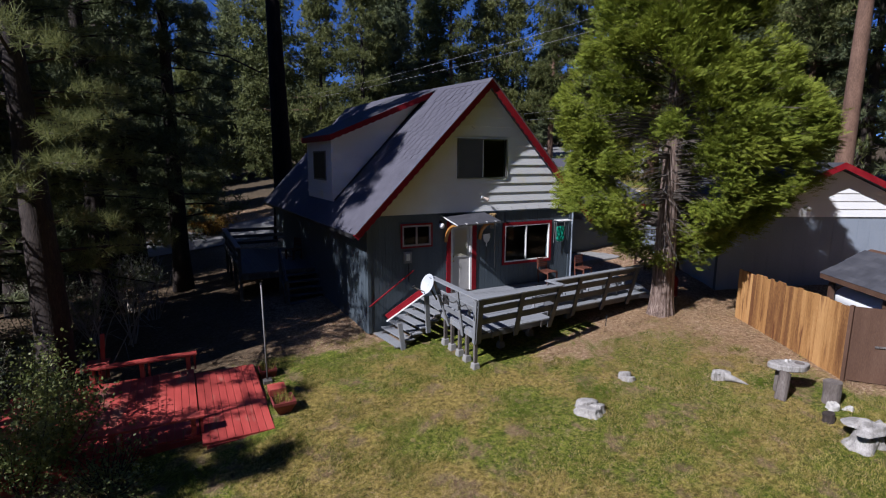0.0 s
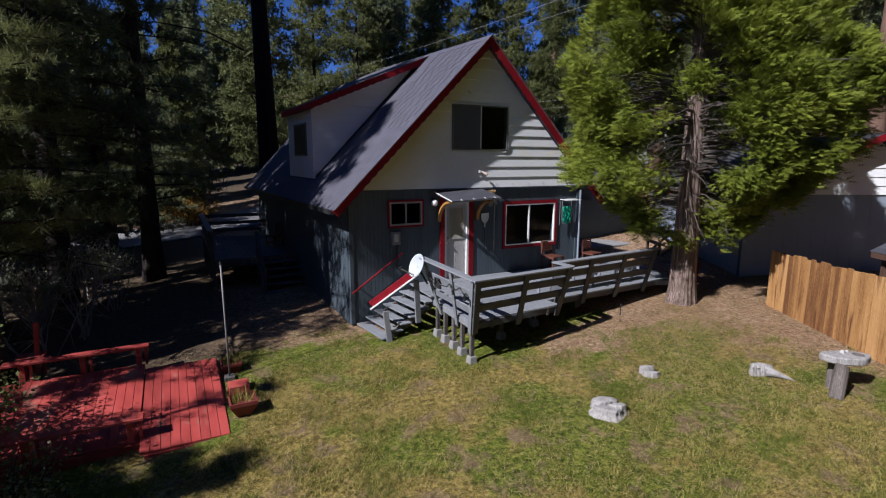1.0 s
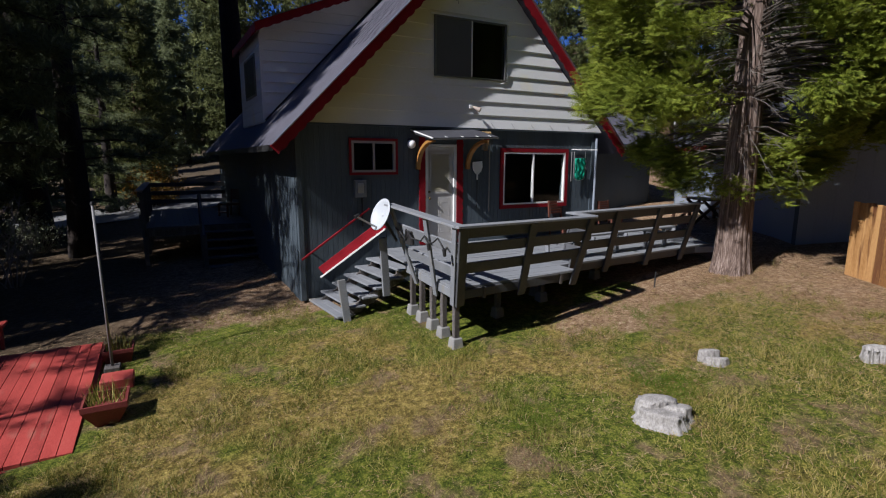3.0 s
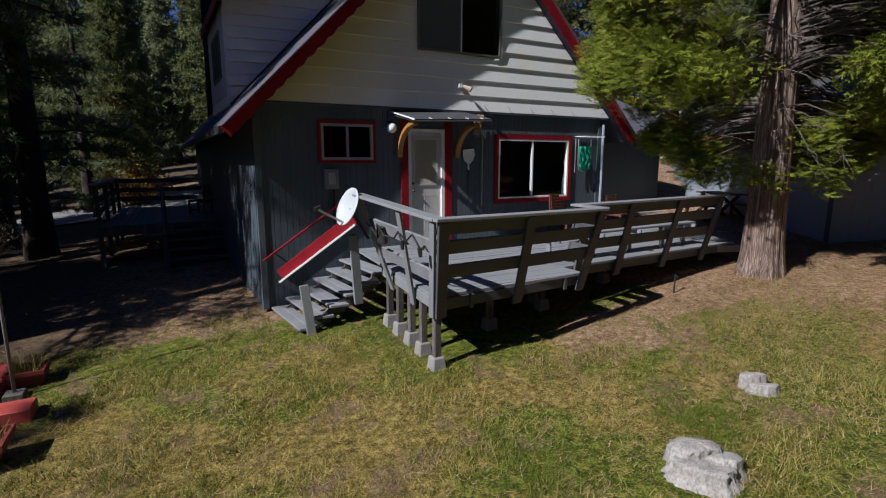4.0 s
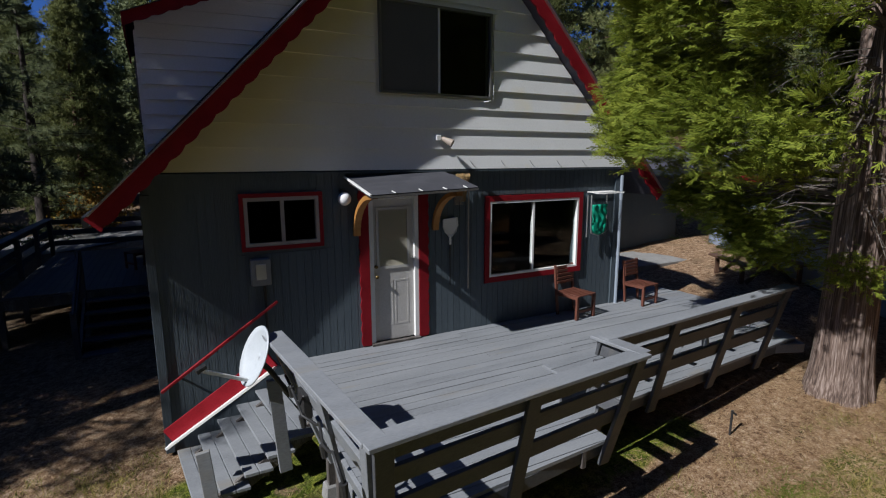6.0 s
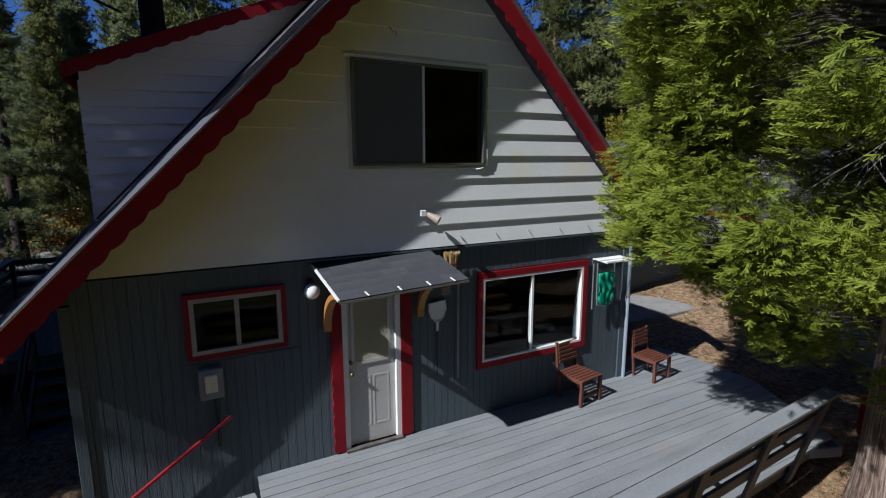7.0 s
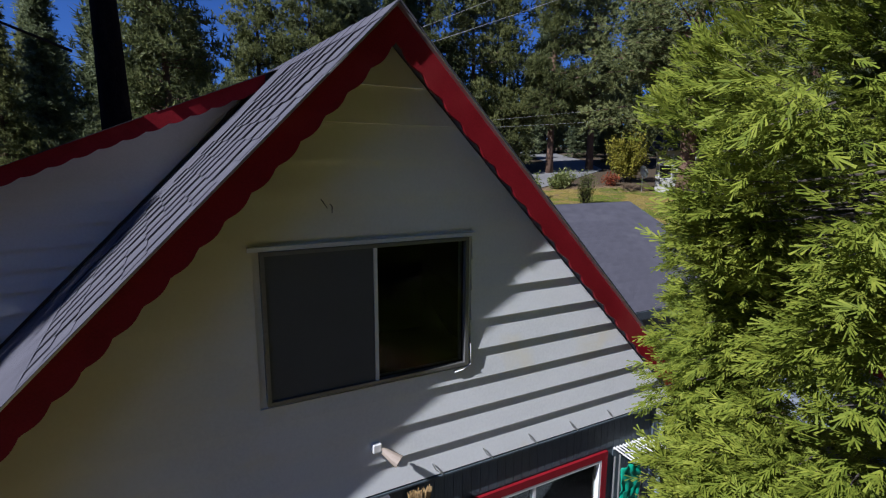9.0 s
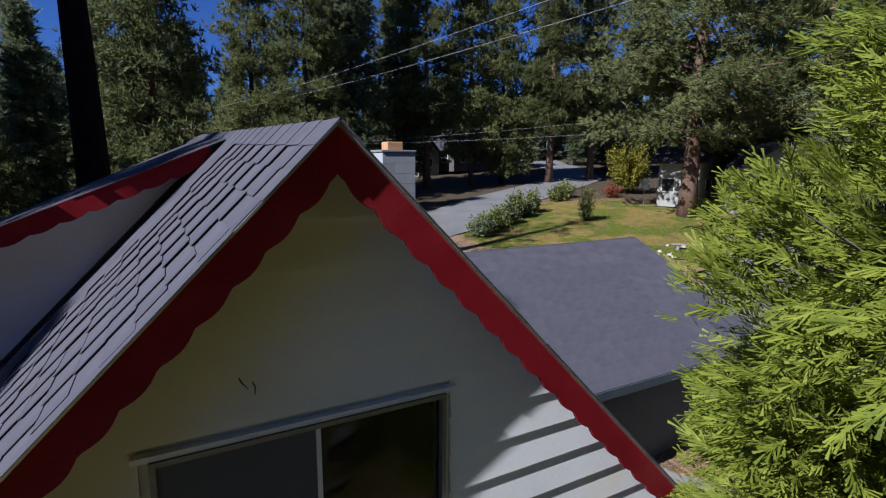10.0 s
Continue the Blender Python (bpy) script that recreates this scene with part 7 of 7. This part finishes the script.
def stump_lobe(s2, at, rx, ry, h, seed, dome=0.3, tilt=(0.0, 0.0), skirt=0.12):
    """One upright piece of weathered wood: streaked sides, a worn rim and a smooth sloping top."""
    rg = np.random.default_rng(seed)
    n = 48
    a = 2 * math.pi * np.arange(n) / n
    lobe = 0.07 * np.sin(2 * a + rg.uniform(0, 6)) + 0.06 * np.sin(3 * a + rg.uniform(0, 6)) + 0.025 * np.sin(5 * a + rg.uniform(0, 6))
    streak = rg.normal(0, 0.055, n)
    prof = [(1 + skirt, -0.25), (1 + skirt * 0.5, 0.12), (1.0, 0.4), (0.98, 0.7), (0.965, 0.88), (0.91, 0.97), (0.7, 0.99), (0.4, 1.0), (0.02, 1.01)]
    b0 = len(s2.v)
    for i, (r, u) in enumerate(prof):
        rad = r * (1 + lobe + streak * (1.0 if i < 5 else 0.25)) + (rg.normal(0, 0.025, n) if 1 < i < 6 else 0)
        for j in range(n):
            x1, y1 = rad[j] * math.cos(a[j]), rad[j] * math.sin(a[j])
            grain = rg.normal(0, 0.016) + 0.03 * math.sin(19 * x1 + seed) * math.sin(7 * y1 + 2 * seed) if 3 < i < 8 else 0.0
            drop = grain + dome * max(0.0, u) ** 3 * (x1 * x1 + y1 * y1) * 0.55 if i > 3 else 0.0
            s2.v.append((at[0] + rx * x1, at[1] + ry * y1, h * (u - drop + (tilt[0] * x1 + tilt[1] * y1) * max(0.0, u))))
    for i in range(len(prof) - 1):
        for j in range(n):
            s2.f.append((b0 + i * n + j, b0 + i * n + (j + 1) % n, b0 + (i + 1) * n + (j + 1) % n, b0 + (i + 1) * n + j))
    return s2


STUMPS = (
    (4.2, -6.3, -28, "wide bleached stump with a smooth dome and broken ledge", [((-0.03, 0.09), 0.21, 0.16, 0.18, 3, 0.3, (0.0, -0.12), 0.15), ((-0.04, -0.09), 0.26, 0.2, 0.115, 5, 0.1, (-0.05, -0.25), 0.28), ((0.14, -0.03), 0.15, 0.15, 0.135, 8, 0.1, (0.0, -0.3), 0.3)]),
    (5.76, -5.8, -40, "small bleached stump stepped like two blocks", [((-0.03, 0.05), 0.125, 0.09, 0.15, 11, 0.08, (0.05, -0.15), 0.06), ((0.04, -0.06), 0.14, 0.095, 0.085, 12, 0.08, (0.1, -0.3), 0.12)]),
    (7.45, -6.92, -35, "bleached fluted stump with a root running out", [((-0.15 + k * 0.075, -0.03 + 0.012 * (k % 2)), 0.05, 0.07, 0.2 - 0.012 * k, 20 + k, 0.6, (0, -0.1), 0.2) for k in range(5)] + [((0.02, 0.05), 0.2, 0.08, 0.19, 27, 0.3, (-0.05, 0.0), 0.1)]),
)
for x0, y0, rz, lab, pieces in STUMPS:
    st = thing("bleached_stump", lab, "stump", "stumps in the lawn")
    for piece in pieces:
        part("wood_piece", stump_lobe(Shape(), *piece), BLEACHED, st, "", 0, True)
    st.matrix_basis = pose(x0, y0, gz(x0, y0), 0, 0, rz)
root = part("root", Shape().tube([(0.05, -0.1, 0.1), (0.16, -0.16, 0.09), (0.3, -0.2, 0.05), (0.46, -0.26, 0.0)], [0.09, 0.07, 0.045, 0.012], 10, True, 0.12, random.Random(5)), BLEACHED, st, "bleached root")
table = thing("log_slab_table", "bleached wood slab table on two log legs", "table")
g0 = gz(8.0, -8.0)
tt = Shape()
n = 30
for zz, sc2 in ((0.0, 0.94), (0.012, 1.0), (0.075, 1.0), (0.09, 0.95)):
    for j in range(n):
        a = 2 * math.pi * j / n
        w = 1 + 0.05 * math.sin(3 * a) + 0.03 * math.sin(5 * a + 1)
        tt.v.append((0.46 * w * sc2 * math.cos(a), 0.24 * w * sc2 * math.sin(a), 0.36 + zz))
for i in range(3):
    for j in range(n):
        tt.f.append((i * n + j, i * n + (j + 1) % n, (i + 1) * n + (j + 1) % n, (i + 1) * n + j))
tt.f += [tuple(reversed(range(n))), tuple(3 * n + j for j in range(n))]
part("table_slab", tt, BLEACHED, table, "pale oval wood slab")
part("log_leg", Shape().tube([(-0.3, -0.3, -0.05), (-0.26, -0.26, 0.14), (-0.2, -0.22, 0.36)], [0.13, 0.13, 0.12], 14, True, 0.05, random.Random(2)), BARK_GREY, table, "bark-covered log leg")
part("log_leg", Shape().tube([(-0.1, 0.1, -0.05), (-0.08, 0.12, 0.36)], [0.14, 0.14], 14, True, 0.05, random.Random(3)), BARK_GREY, table)
part("table_hollow", Shape().tube([(0.22, 0.0, 0.448), (0.22, 0.0, 0.456)], [0.11, 0.1], 16), BARK_GREY, table, "dark hollow in the slab")
part("table_litter", Shape().tube([(-0.05, 0.06, 0.45), (-0.04, 0.06, 0.49)], [0.05, 0.03], 8).tube([(0.06, 0.1, 0.45), (0.08, 0.1, 0.48)], [0.04, 0.02], 8), PEBBLE, table, "pale pebbles")
table.matrix_basis = pose(8.02, -7.98, g0, 0, 0, -32) @ Matrix.Diagonal((0.86, 0.86, 1.42, 1))
for nm, x0, y0, r, h, m2, lab in (("log_stool", 8.3, -8.66, 0.16, 0.44, BARK_GREY, "upright grey log with a hollow top"), ("log_block", 7.55, -8.98, 0.1, 0.17, PINE_BARK, "short brown sawn log block")):
    lg = Shape().tube([(0, 0, -0.05), (0.01, 0, h * 0.5), (0, 0.01, h), (0, 0.01, h - 0.03)], [r, r * 0.97, r, r * 0.75], 18, True, 0.04, random.Random(7))
    ob = solo(nm, lg, m2, lab, "log", "logs by the fence")
    ob.location = (x0, y0, gz(x0, y0))
for x0, y0, r, sd in ((8.08, -8.82, 0.15, 5), (8.3, -8.98, 0.08, 6)):
    ob = solo("garden_rock", stump_mesh("garden_rock", r, r * 0.8, r * 0.8, sd, 0.1), PEBBLE, "grey garden rock beside the log", "rock", "rocks by the fence")
    ob.location = (x0, y0, gz(x0, y0))
bird = thing("stump_pedestal", "large bleached stump with a flat driftwood top", "stump")
part("stump_base", stump_mesh("stump_base", 0.24, 0.21, 0.25, 9, 0.15), BLEACHED, bird, "white fluted stump")
top_ob = part("driftwood_top", stump_mesh("driftwood_top", 0.3, 0.2, 0.09, 14, 0.35), BLEACHED, bird)
top_ob.location = (0.03, 0, 0.34)
part("stump_neck", Shape().tube([(0, 0, 0.25), (0, 0, 0.36)], [0.15, 0.17], 14, True, 0.06, random.Random(4)), BARK_GREY, bird)
bird.location = (7.3, -9.72, gz(7.3, -9.72))

# ---- furniture in the shade by the garage ----
pt = thing("picnic_table", "dark weathered picnic table beside the garage", "table")
pt.matrix_basis = pose(13.5, -0.1, gz(13.5, -0.1), 0, 0, 62)
for k in range(4):
    part("top_board", Shape().box(-0.7, 0.7, -0.32 + k * 0.16, -0.32 + k * 0.16 + 0.15, 0.7, 0.74), GATE, pt)
for sx2 in (-0.5, 0.5):
    part("leg", Shape().beam((sx2, -0.5, 0), (sx2, 0.25, 0.7), 0.05, 0.08), GATE, pt)
    part("leg", Shape().beam((sx2 + 0.05, 0.5, 0), (sx2 + 0.05, -0.25, 0.7), 0.05, 0.08), GATE, pt)
for yy in (-0.62, 0.62):
    part("bench_board", Shape().box(-0.7, 0.7, yy - 0.12, yy + 0.12, 0.4, 0.44), GATE, pt)
    for sx2 in (-0.5, 0.5):
        part("bench_leg", Shape().box(sx2 - 0.03, sx2 + 0.03, yy - 0.04, yy + 0.04, 0.0, 0.4), GATE, pt)
can = solo("red_canister", Shape().tube([(0, 0, 0), (0, 0, 0.55), (0, 0, 0.62), (0, 0, 0.68)], [0.14, 0.14, 0.1, 0.04], 16), RED, "red metal canister standing behind the cedar", "canister", smooth=True)
can.location = (11.2, -2.7, gz(11.2, -2.7))
spig = solo("garden_spigot", Shape().tube([(0, 0, -0.05), (0.01, 0, 0.32)], [0.014, 0.014], 8).tube([(0.01, 0, 0.3), (0.06, -0.02, 0.26)], [0.016, 0.012], 8), DARK, "dark garden spigot pipe by the deck", "spigot")
spig.location = (7.6, -3.35, gz(7.6, -3.35))

# ---- far buildings, pole and wires ----
def far_house(name, label, place, turn, w, d, h, roof_h, wall_mat, roof_mat, windows=2):
    t = thing(name, label, "house", kind="structure")
    g = gz(*place)
    t.matrix_basis = pose(place[0], place[1], g - 0.2, 0, 0, turn)
    part("wall", Shape().box(-w / 2, w / 2, -d / 2, d / 2, 0, h).prism([(-w / 2, -d / 2, h), (w / 2, -d / 2, h), (0, -d / 2, h + roof_h - 0.1)], (0, d, 0)), wall_mat, t)
    o = 0.5
    for sgn in (-1, 1):
        e = sgn * (w / 2 + o)
        ze = h - roof_h * o / (w / 2)
        part("roof_slope", Shape().prism([(0, -d / 2 - o, h + roof_h), (e, -d / 2 - o, ze), (e, -d / 2 - o, ze + 0.15), (0, -d / 2 - o, h + roof_h + 0.15)], (0, d + 2 * o, 0)), roof_mat, t)
    for k in range(windows):
        xx = -w / 2 + w * (k + 0.5) / windows
        win = part("window", Shape().box(xx - 0.5, xx + 0.5, -d / 2 - 0.05, -d / 2 + 0.01, 1.1, 2.2), FRAME, t, "white window frame")
        # opaque pane in the room-darkness colour, no room behind it
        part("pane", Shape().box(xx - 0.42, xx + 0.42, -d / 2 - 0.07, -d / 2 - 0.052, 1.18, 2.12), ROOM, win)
        yy = -d / 2 + d * (k + 0.5) / windows
        win = part("window", Shape().box(-w / 2 - 0.05, -w / 2 + 0.01, yy - 0.5, yy + 0.5, 1.1, 2.2), FRAME, t)
        part("pane", Shape().box(-w / 2 - 0.07, -w / 2 - 0.052, yy - 0.42, yy + 0.42, 1.18, 2.12), ROOM, win)
    for k in range(10):
        zz = 0.3 + k * h / 10
        part("siding_board", Shape().box(-w / 2 - 0.03, w / 2 + 0.03, -d / 2 - 0.03, -d / 2, zz, zz + h / 10 - 0.03), wall_mat, t)
    return t


hx, hy = by_sight(1222, 47)
far_house("far_cottage", "pale sided cottage behind a large pine", (hx, hy), 22, 8.5, 3.0, 3.6, 2.6, CREAM, SHINGLE_LOW)
hx, hy = by_sight(1350, 46)
far_house("far_cottage", "pale cottage with a dark carport opening", (hx, hy), -40, 7, 6, 3.0, 2.0, CREAM, SHINGLE_LOW)
hx, hy = by_sight(800, 70)
far_house("far_bungalow", "dark roofed bungalow with white gables among pines", (hx, hy), 20, 10, 9, 2.8, 2.6, GREY_POST, SHINGLE_LOW, 3)
hx, hy = by_sight(742, 64)
far_house("far_bungalow", "small white gabled outbuilding among pines", (hx, hy), 10, 3.0, 4, 2.8, 1.6, CREAM, SHINGLE_LOW, 1)
hx, hy = by_sight(1216, 40)
make_conifer("pine_tree", 26, 8.0, 4.6, 1.0, 44, (9, 0.46, 0.085, 44, 0.85), PINE_LEAF, RED_BARK, "broad dense pine with a thick reddish trunk", per_limb=90, place=(hx, hy), shape_pow=0.6, gap=0.0, trunk_r=0.6, fluff=0.45)
hx, hy = by_sight(1040, 60)
copy_thing(far_d, pose(hx, hy, gz(hx, hy) - 0.1, 0, 0, 160) @ Matrix.Scale(1.0, 4))
dish_f = solo("far_satellite_dish", Shape().tube([(0, 0, 0), (0.0, -0.12, 0.03)], [0.1, 0.5], 14), DISH, "white satellite dish by the cottage", "satellite dish")
hx, hy = by_sight(1138, 44)
dish_f.location = (hx, hy, gz(hx, hy) + 1.6)
part("mast", Shape().tube([(0, 0.02, 0), (0, 0.02, -1.7)], [0.03, 0.03], 8), METAL, dish_f)
# low clipped shrubs along the road
for k, (px2, d2, r2, h2) in enumerate(((852, 30.5, 0.9, 1.2), (868, 31.8, 0.9, 1.3), (884, 33, 0.9, 1.5), (898, 34.2, 0.8, 1.5), (914, 36, 0.55, 2.2), (943, 38.5, 0.55, 2.2), (928, 37, 0.7, 1.2), (1000, 46, 0.9, 1.6), (985, 44, 0.8, 1.4))):
    hx, hy = by_sight(px2, d2)
    leafy_shrub("roadside_shrub", "dark green roadside shrub on the far lawn", (hx, hy), r2, h2, 1400, SHRUB_LEAF if k % 3 else FIR_LEAF, 0.14, 20 + k)
hx, hy = by_sight(1105, 50)
leafy_shrub("autumn_shrub", "yellow-green autumn bush beside the far cottage", (hx, hy), 2.0, 5.2, 6000, YELLOW_LEAF, 0.16, 33)
hx, hy = by_sight(1080, 47)
leafy_shrub("red_shrub", "low red-orange autumn bush beside the far cottage", (hx, hy), 0.8, 1.3, 700, RED_LEAF, 0.14, 34)
hx, hy = by_sight(1038, 36)
leafy_shrub("young_tree", "slim young tree on the far lawn", (hx, hy), 0.6, 2.8, 1500, SHRUB_LEAF, 0.1, 35)
wb = solo("lawn_bench", Shape().box(-1.3, 1.3, -0.2, 0.2, 0.42, 0.5).box(-1.1, -0.95, -0.15, 0.15, -0.1, 0.42).box(0.95, 1.1, -0.15, 0.15, -0.1, 0.42), BLEACHED, "long pale timber bench by the far lawn", "bench", bevel=0.01)
hx, hy = by_sight(1240, 30)
wb.matrix_basis = pose(hx, hy, gz(hx, hy), 0, 0, -35) @ Matrix.Diagonal((1.0, 0.7, 0.6, 1))
rg2 = random.Random(4)
for k in range(9):
    hx, hy = by_sight(1165 + k * 6 + rg2.uniform(-4, 4), 29 + rg2.uniform(-1.5, 2))
    ob = solo("border_rock", stump_mesh("border_rock", 0.1, 0.09, 0.08, 40 + k, 0.1), PEBBLE, "pale rock edging the far lawn", "rock", "rocks edging the far lawn")
    ob.location = (hx, hy, gz(hx, hy))

upole = thing("utility_pole", "wooden utility pole with crossarm and wires", "utility pole")
ux, uy = 9.6, 41.0
ug = gz(ux, uy)
part("pole_shaft", Shape().tube([(ux, uy, ug - 0.3), (ux, uy, 11.6)], [0.17, 0.11], 10), RED_BARK, upole, "", 0, True)
part("crossarm", Shape().beam((ux - 0.9, uy + 0.4, 11.2), (ux + 0.9, uy - 0.4, 11.2), 0.1, 0.12), BLEACHED, upole, "pale timber crossarm")
part("crossarm", Shape().beam((ux - 0.8, uy + 0.35, 8.4), (ux + 0.8, uy - 0.35, 8.4), 0.1, 0.1), RED_BARK, upole)
for sg in (-1, 1):
    part("arm_brace", Shape().beam((ux, uy, 10.3), (ux + sg * 0.7, uy - sg * 0.31, 11.15), 0.05, 0.05), FRAME, upole, "pale diagonal brace")
    part("insulator", Shape().tube([(ux + sg * 0.8, uy - sg * 0.35, 11.26), (ux + sg * 0.8, uy - sg * 0.35, 11.45)], [0.06, 0.04], 8), DARK, upole)


def wire(a, b, sag, r=0.009):
    pts = []
    a, b = Vector(a), Vector(b)
    for i in range(25):
        u = i / 24
        p = a.lerp(b, u)
        p.z -= sag * 4 * u * (1 - u)
        pts.append(p)
    return solo("power_line", Shape().tube(pts, [r] * 25, 5), WIRE, "thin overhead power line wire", "wire", "overhead wires", smooth=True)


wire((ux - 0.8, uy + 0.35, 11.45), (18.0, -30, 12.6), 0.9, 0.006)
wire((ux + 0.8, uy - 0.35, 11.45), (19.2, -30, 12.4), 0.9, 0.006)
wire((ux, uy, 8.6), (52, 12, 11.5), 0.8, 0.007)
wire((ux, uy, 8.2), (56, 14, 13.5), 0.6, 0.007)
# dead branch reaching in from the big trunk
solo("dead_branch", Shape().tube([(1.7, 16.9, 9.8), (0.0, 16.4, 10.4), (-2.2, 16.0, 10.5), (-4.2, 15.4, 10.0), (-5.4, 15.2, 10.1)], [0.05, 0.04, 0.03, 0.018, 0.008], 7), PINE_BARK, "bare dead branch on the huge pine trunk", "branch", smooth=True)

# ---- grass ----
def build_grass():
    rg = np.random.default_rng(17)
    n_c, per = 60000, 13
    cx, cy = rg.uniform(-4.0, 11.8, n_c), rg.uniform(-14.5, 0.3, n_c)
    lumps = np.sin(cx * 1.9 + np.sin(cy * 1.3) * 2) * np.cos(cy * 1.7 + np.sin(cx * 1.1) * 2) + 0.6 * np.sin(cx * 4.7 + cy * 3.1) * np.cos(cy * 5.3 - cx * 2.2)
    keep = (np.hypot((cx - 2.9) / 8.6, (cy + 8.0) / 8.3) < 1.0 + rg.normal(0, 0.1, n_c)) & ~((cx > 3.1) & (cy > -3.5)) & ~((cx > 1.7) & (cy > -1.5)) & ~((cx < -1.3) & (cy > -3.7) & (cy < 0))
    thin = (np.hypot(cx - 9.9, cy + 3.7) < 1.9) | ((cy > -4.15) & (cx > 4.4)) | (cx > 9.3)
    keep &= ~(thin & (rg.uniform(size=n_c) < 0.75)) & (rg.uniform(size=n_c) < 0.68 + 0.5 * lumps)
    cx, cy, lumps = cx[keep], cy[keep], lumps[keep]
    n_c = len(cx)
    tall = rg.gamma(3, 0.33, n_c)
    droop = rg.normal(0, 0.55, (n_c, 2))
    who = np.repeat(np.arange(n_c), per)
    m = len(who)
    x, y = cx[who] + rg.normal(0, 0.045, m), cy[who] + rg.normal(0, 0.045, m)
    h = (rg.gamma(4, 0.008, m) + 0.015) * (0.5 + 0.6 * tall[who])
    straws = rg.uniform(size=m) < 0.05
    h = np.where(straws, rg.uniform(0.06, 0.14, m), h * (0.8 + 0.5 * (lumps[who] > 0.3)))
    base = np.stack([x, y, ground_z(x, y) - 0.01], 1)
    a = rg.uniform(0, 2 * math.pi, m)
    sd = np.stack([np.cos(a), np.sin(a), 0 * a], 1) * np.where(straws, 0.003, 0.0036)[:, None]
    lean = np.stack([droop[who, 0] + rg.normal(0, 0.5, m), droop[who, 1] + rg.normal(0, 0.5, m), np.where(straws, 0.35, 1.0)], 1) * h[:, None]
    v = np.stack([base - sd, base + sd, base + lean], 1).reshape(-1, 3)
    me = soup("grass", v, np.arange(3 * m).reshape(-1, 3), GRASS)
    # fallen needles and straw lying flat
    n2 = 110000
    x = np.concatenate([rg.uniform(-3, 12.5, n2 // 2), rg.normal(9.5, 2.2, n2 // 2)])
    y = np.concatenate([rg.uniform(-13, 1.5, n2 // 2), rg.normal(-4.6, 1.8, n2 // 2)])
    keep = ~((x > 3.1) & (y > front_y(x) - 0.05) & (x < 10.2)) & ~((x < -1.4) & (y < 0.2) & (y > -3.7)) & ~((x > 1.7) & (y > -1.5) & (x < 3.3)) & (y < 0.6)
    x, y = x[keep], y[keep]
    m = len(x)
    a = rg.uniform(0, 2 * math.pi, m)
    ln = rg.uniform(0.04, 0.13, m)
    p0 = np.stack([x, y, ground_z(x, y) + rg.uniform(0.005, 0.025, m)], 1)
    d = np.stack([np.cos(a), np.sin(a), rg.normal(0, 0.12, m)], 1) * ln[:, None]
    sd = np.stack([-np.sin(a), np.cos(a), 0 * a], 1) * 0.0028
    v2 = np.stack([p0 - sd, p0 + sd, p0 + d], 1).reshape(-1, 3)
    tagged(new("needle_litter", soup("needle_litter", v2, np.arange(3 * m).reshape(-1, 3), NEEDLE)), "fallen tan needles and straw scattered on the ground", "needle litter", kind="stuff")
    return tagged(new("grass", me), "short dry autumn grass blades covering the lawn", "grass", kind="stuff")


build_grass()
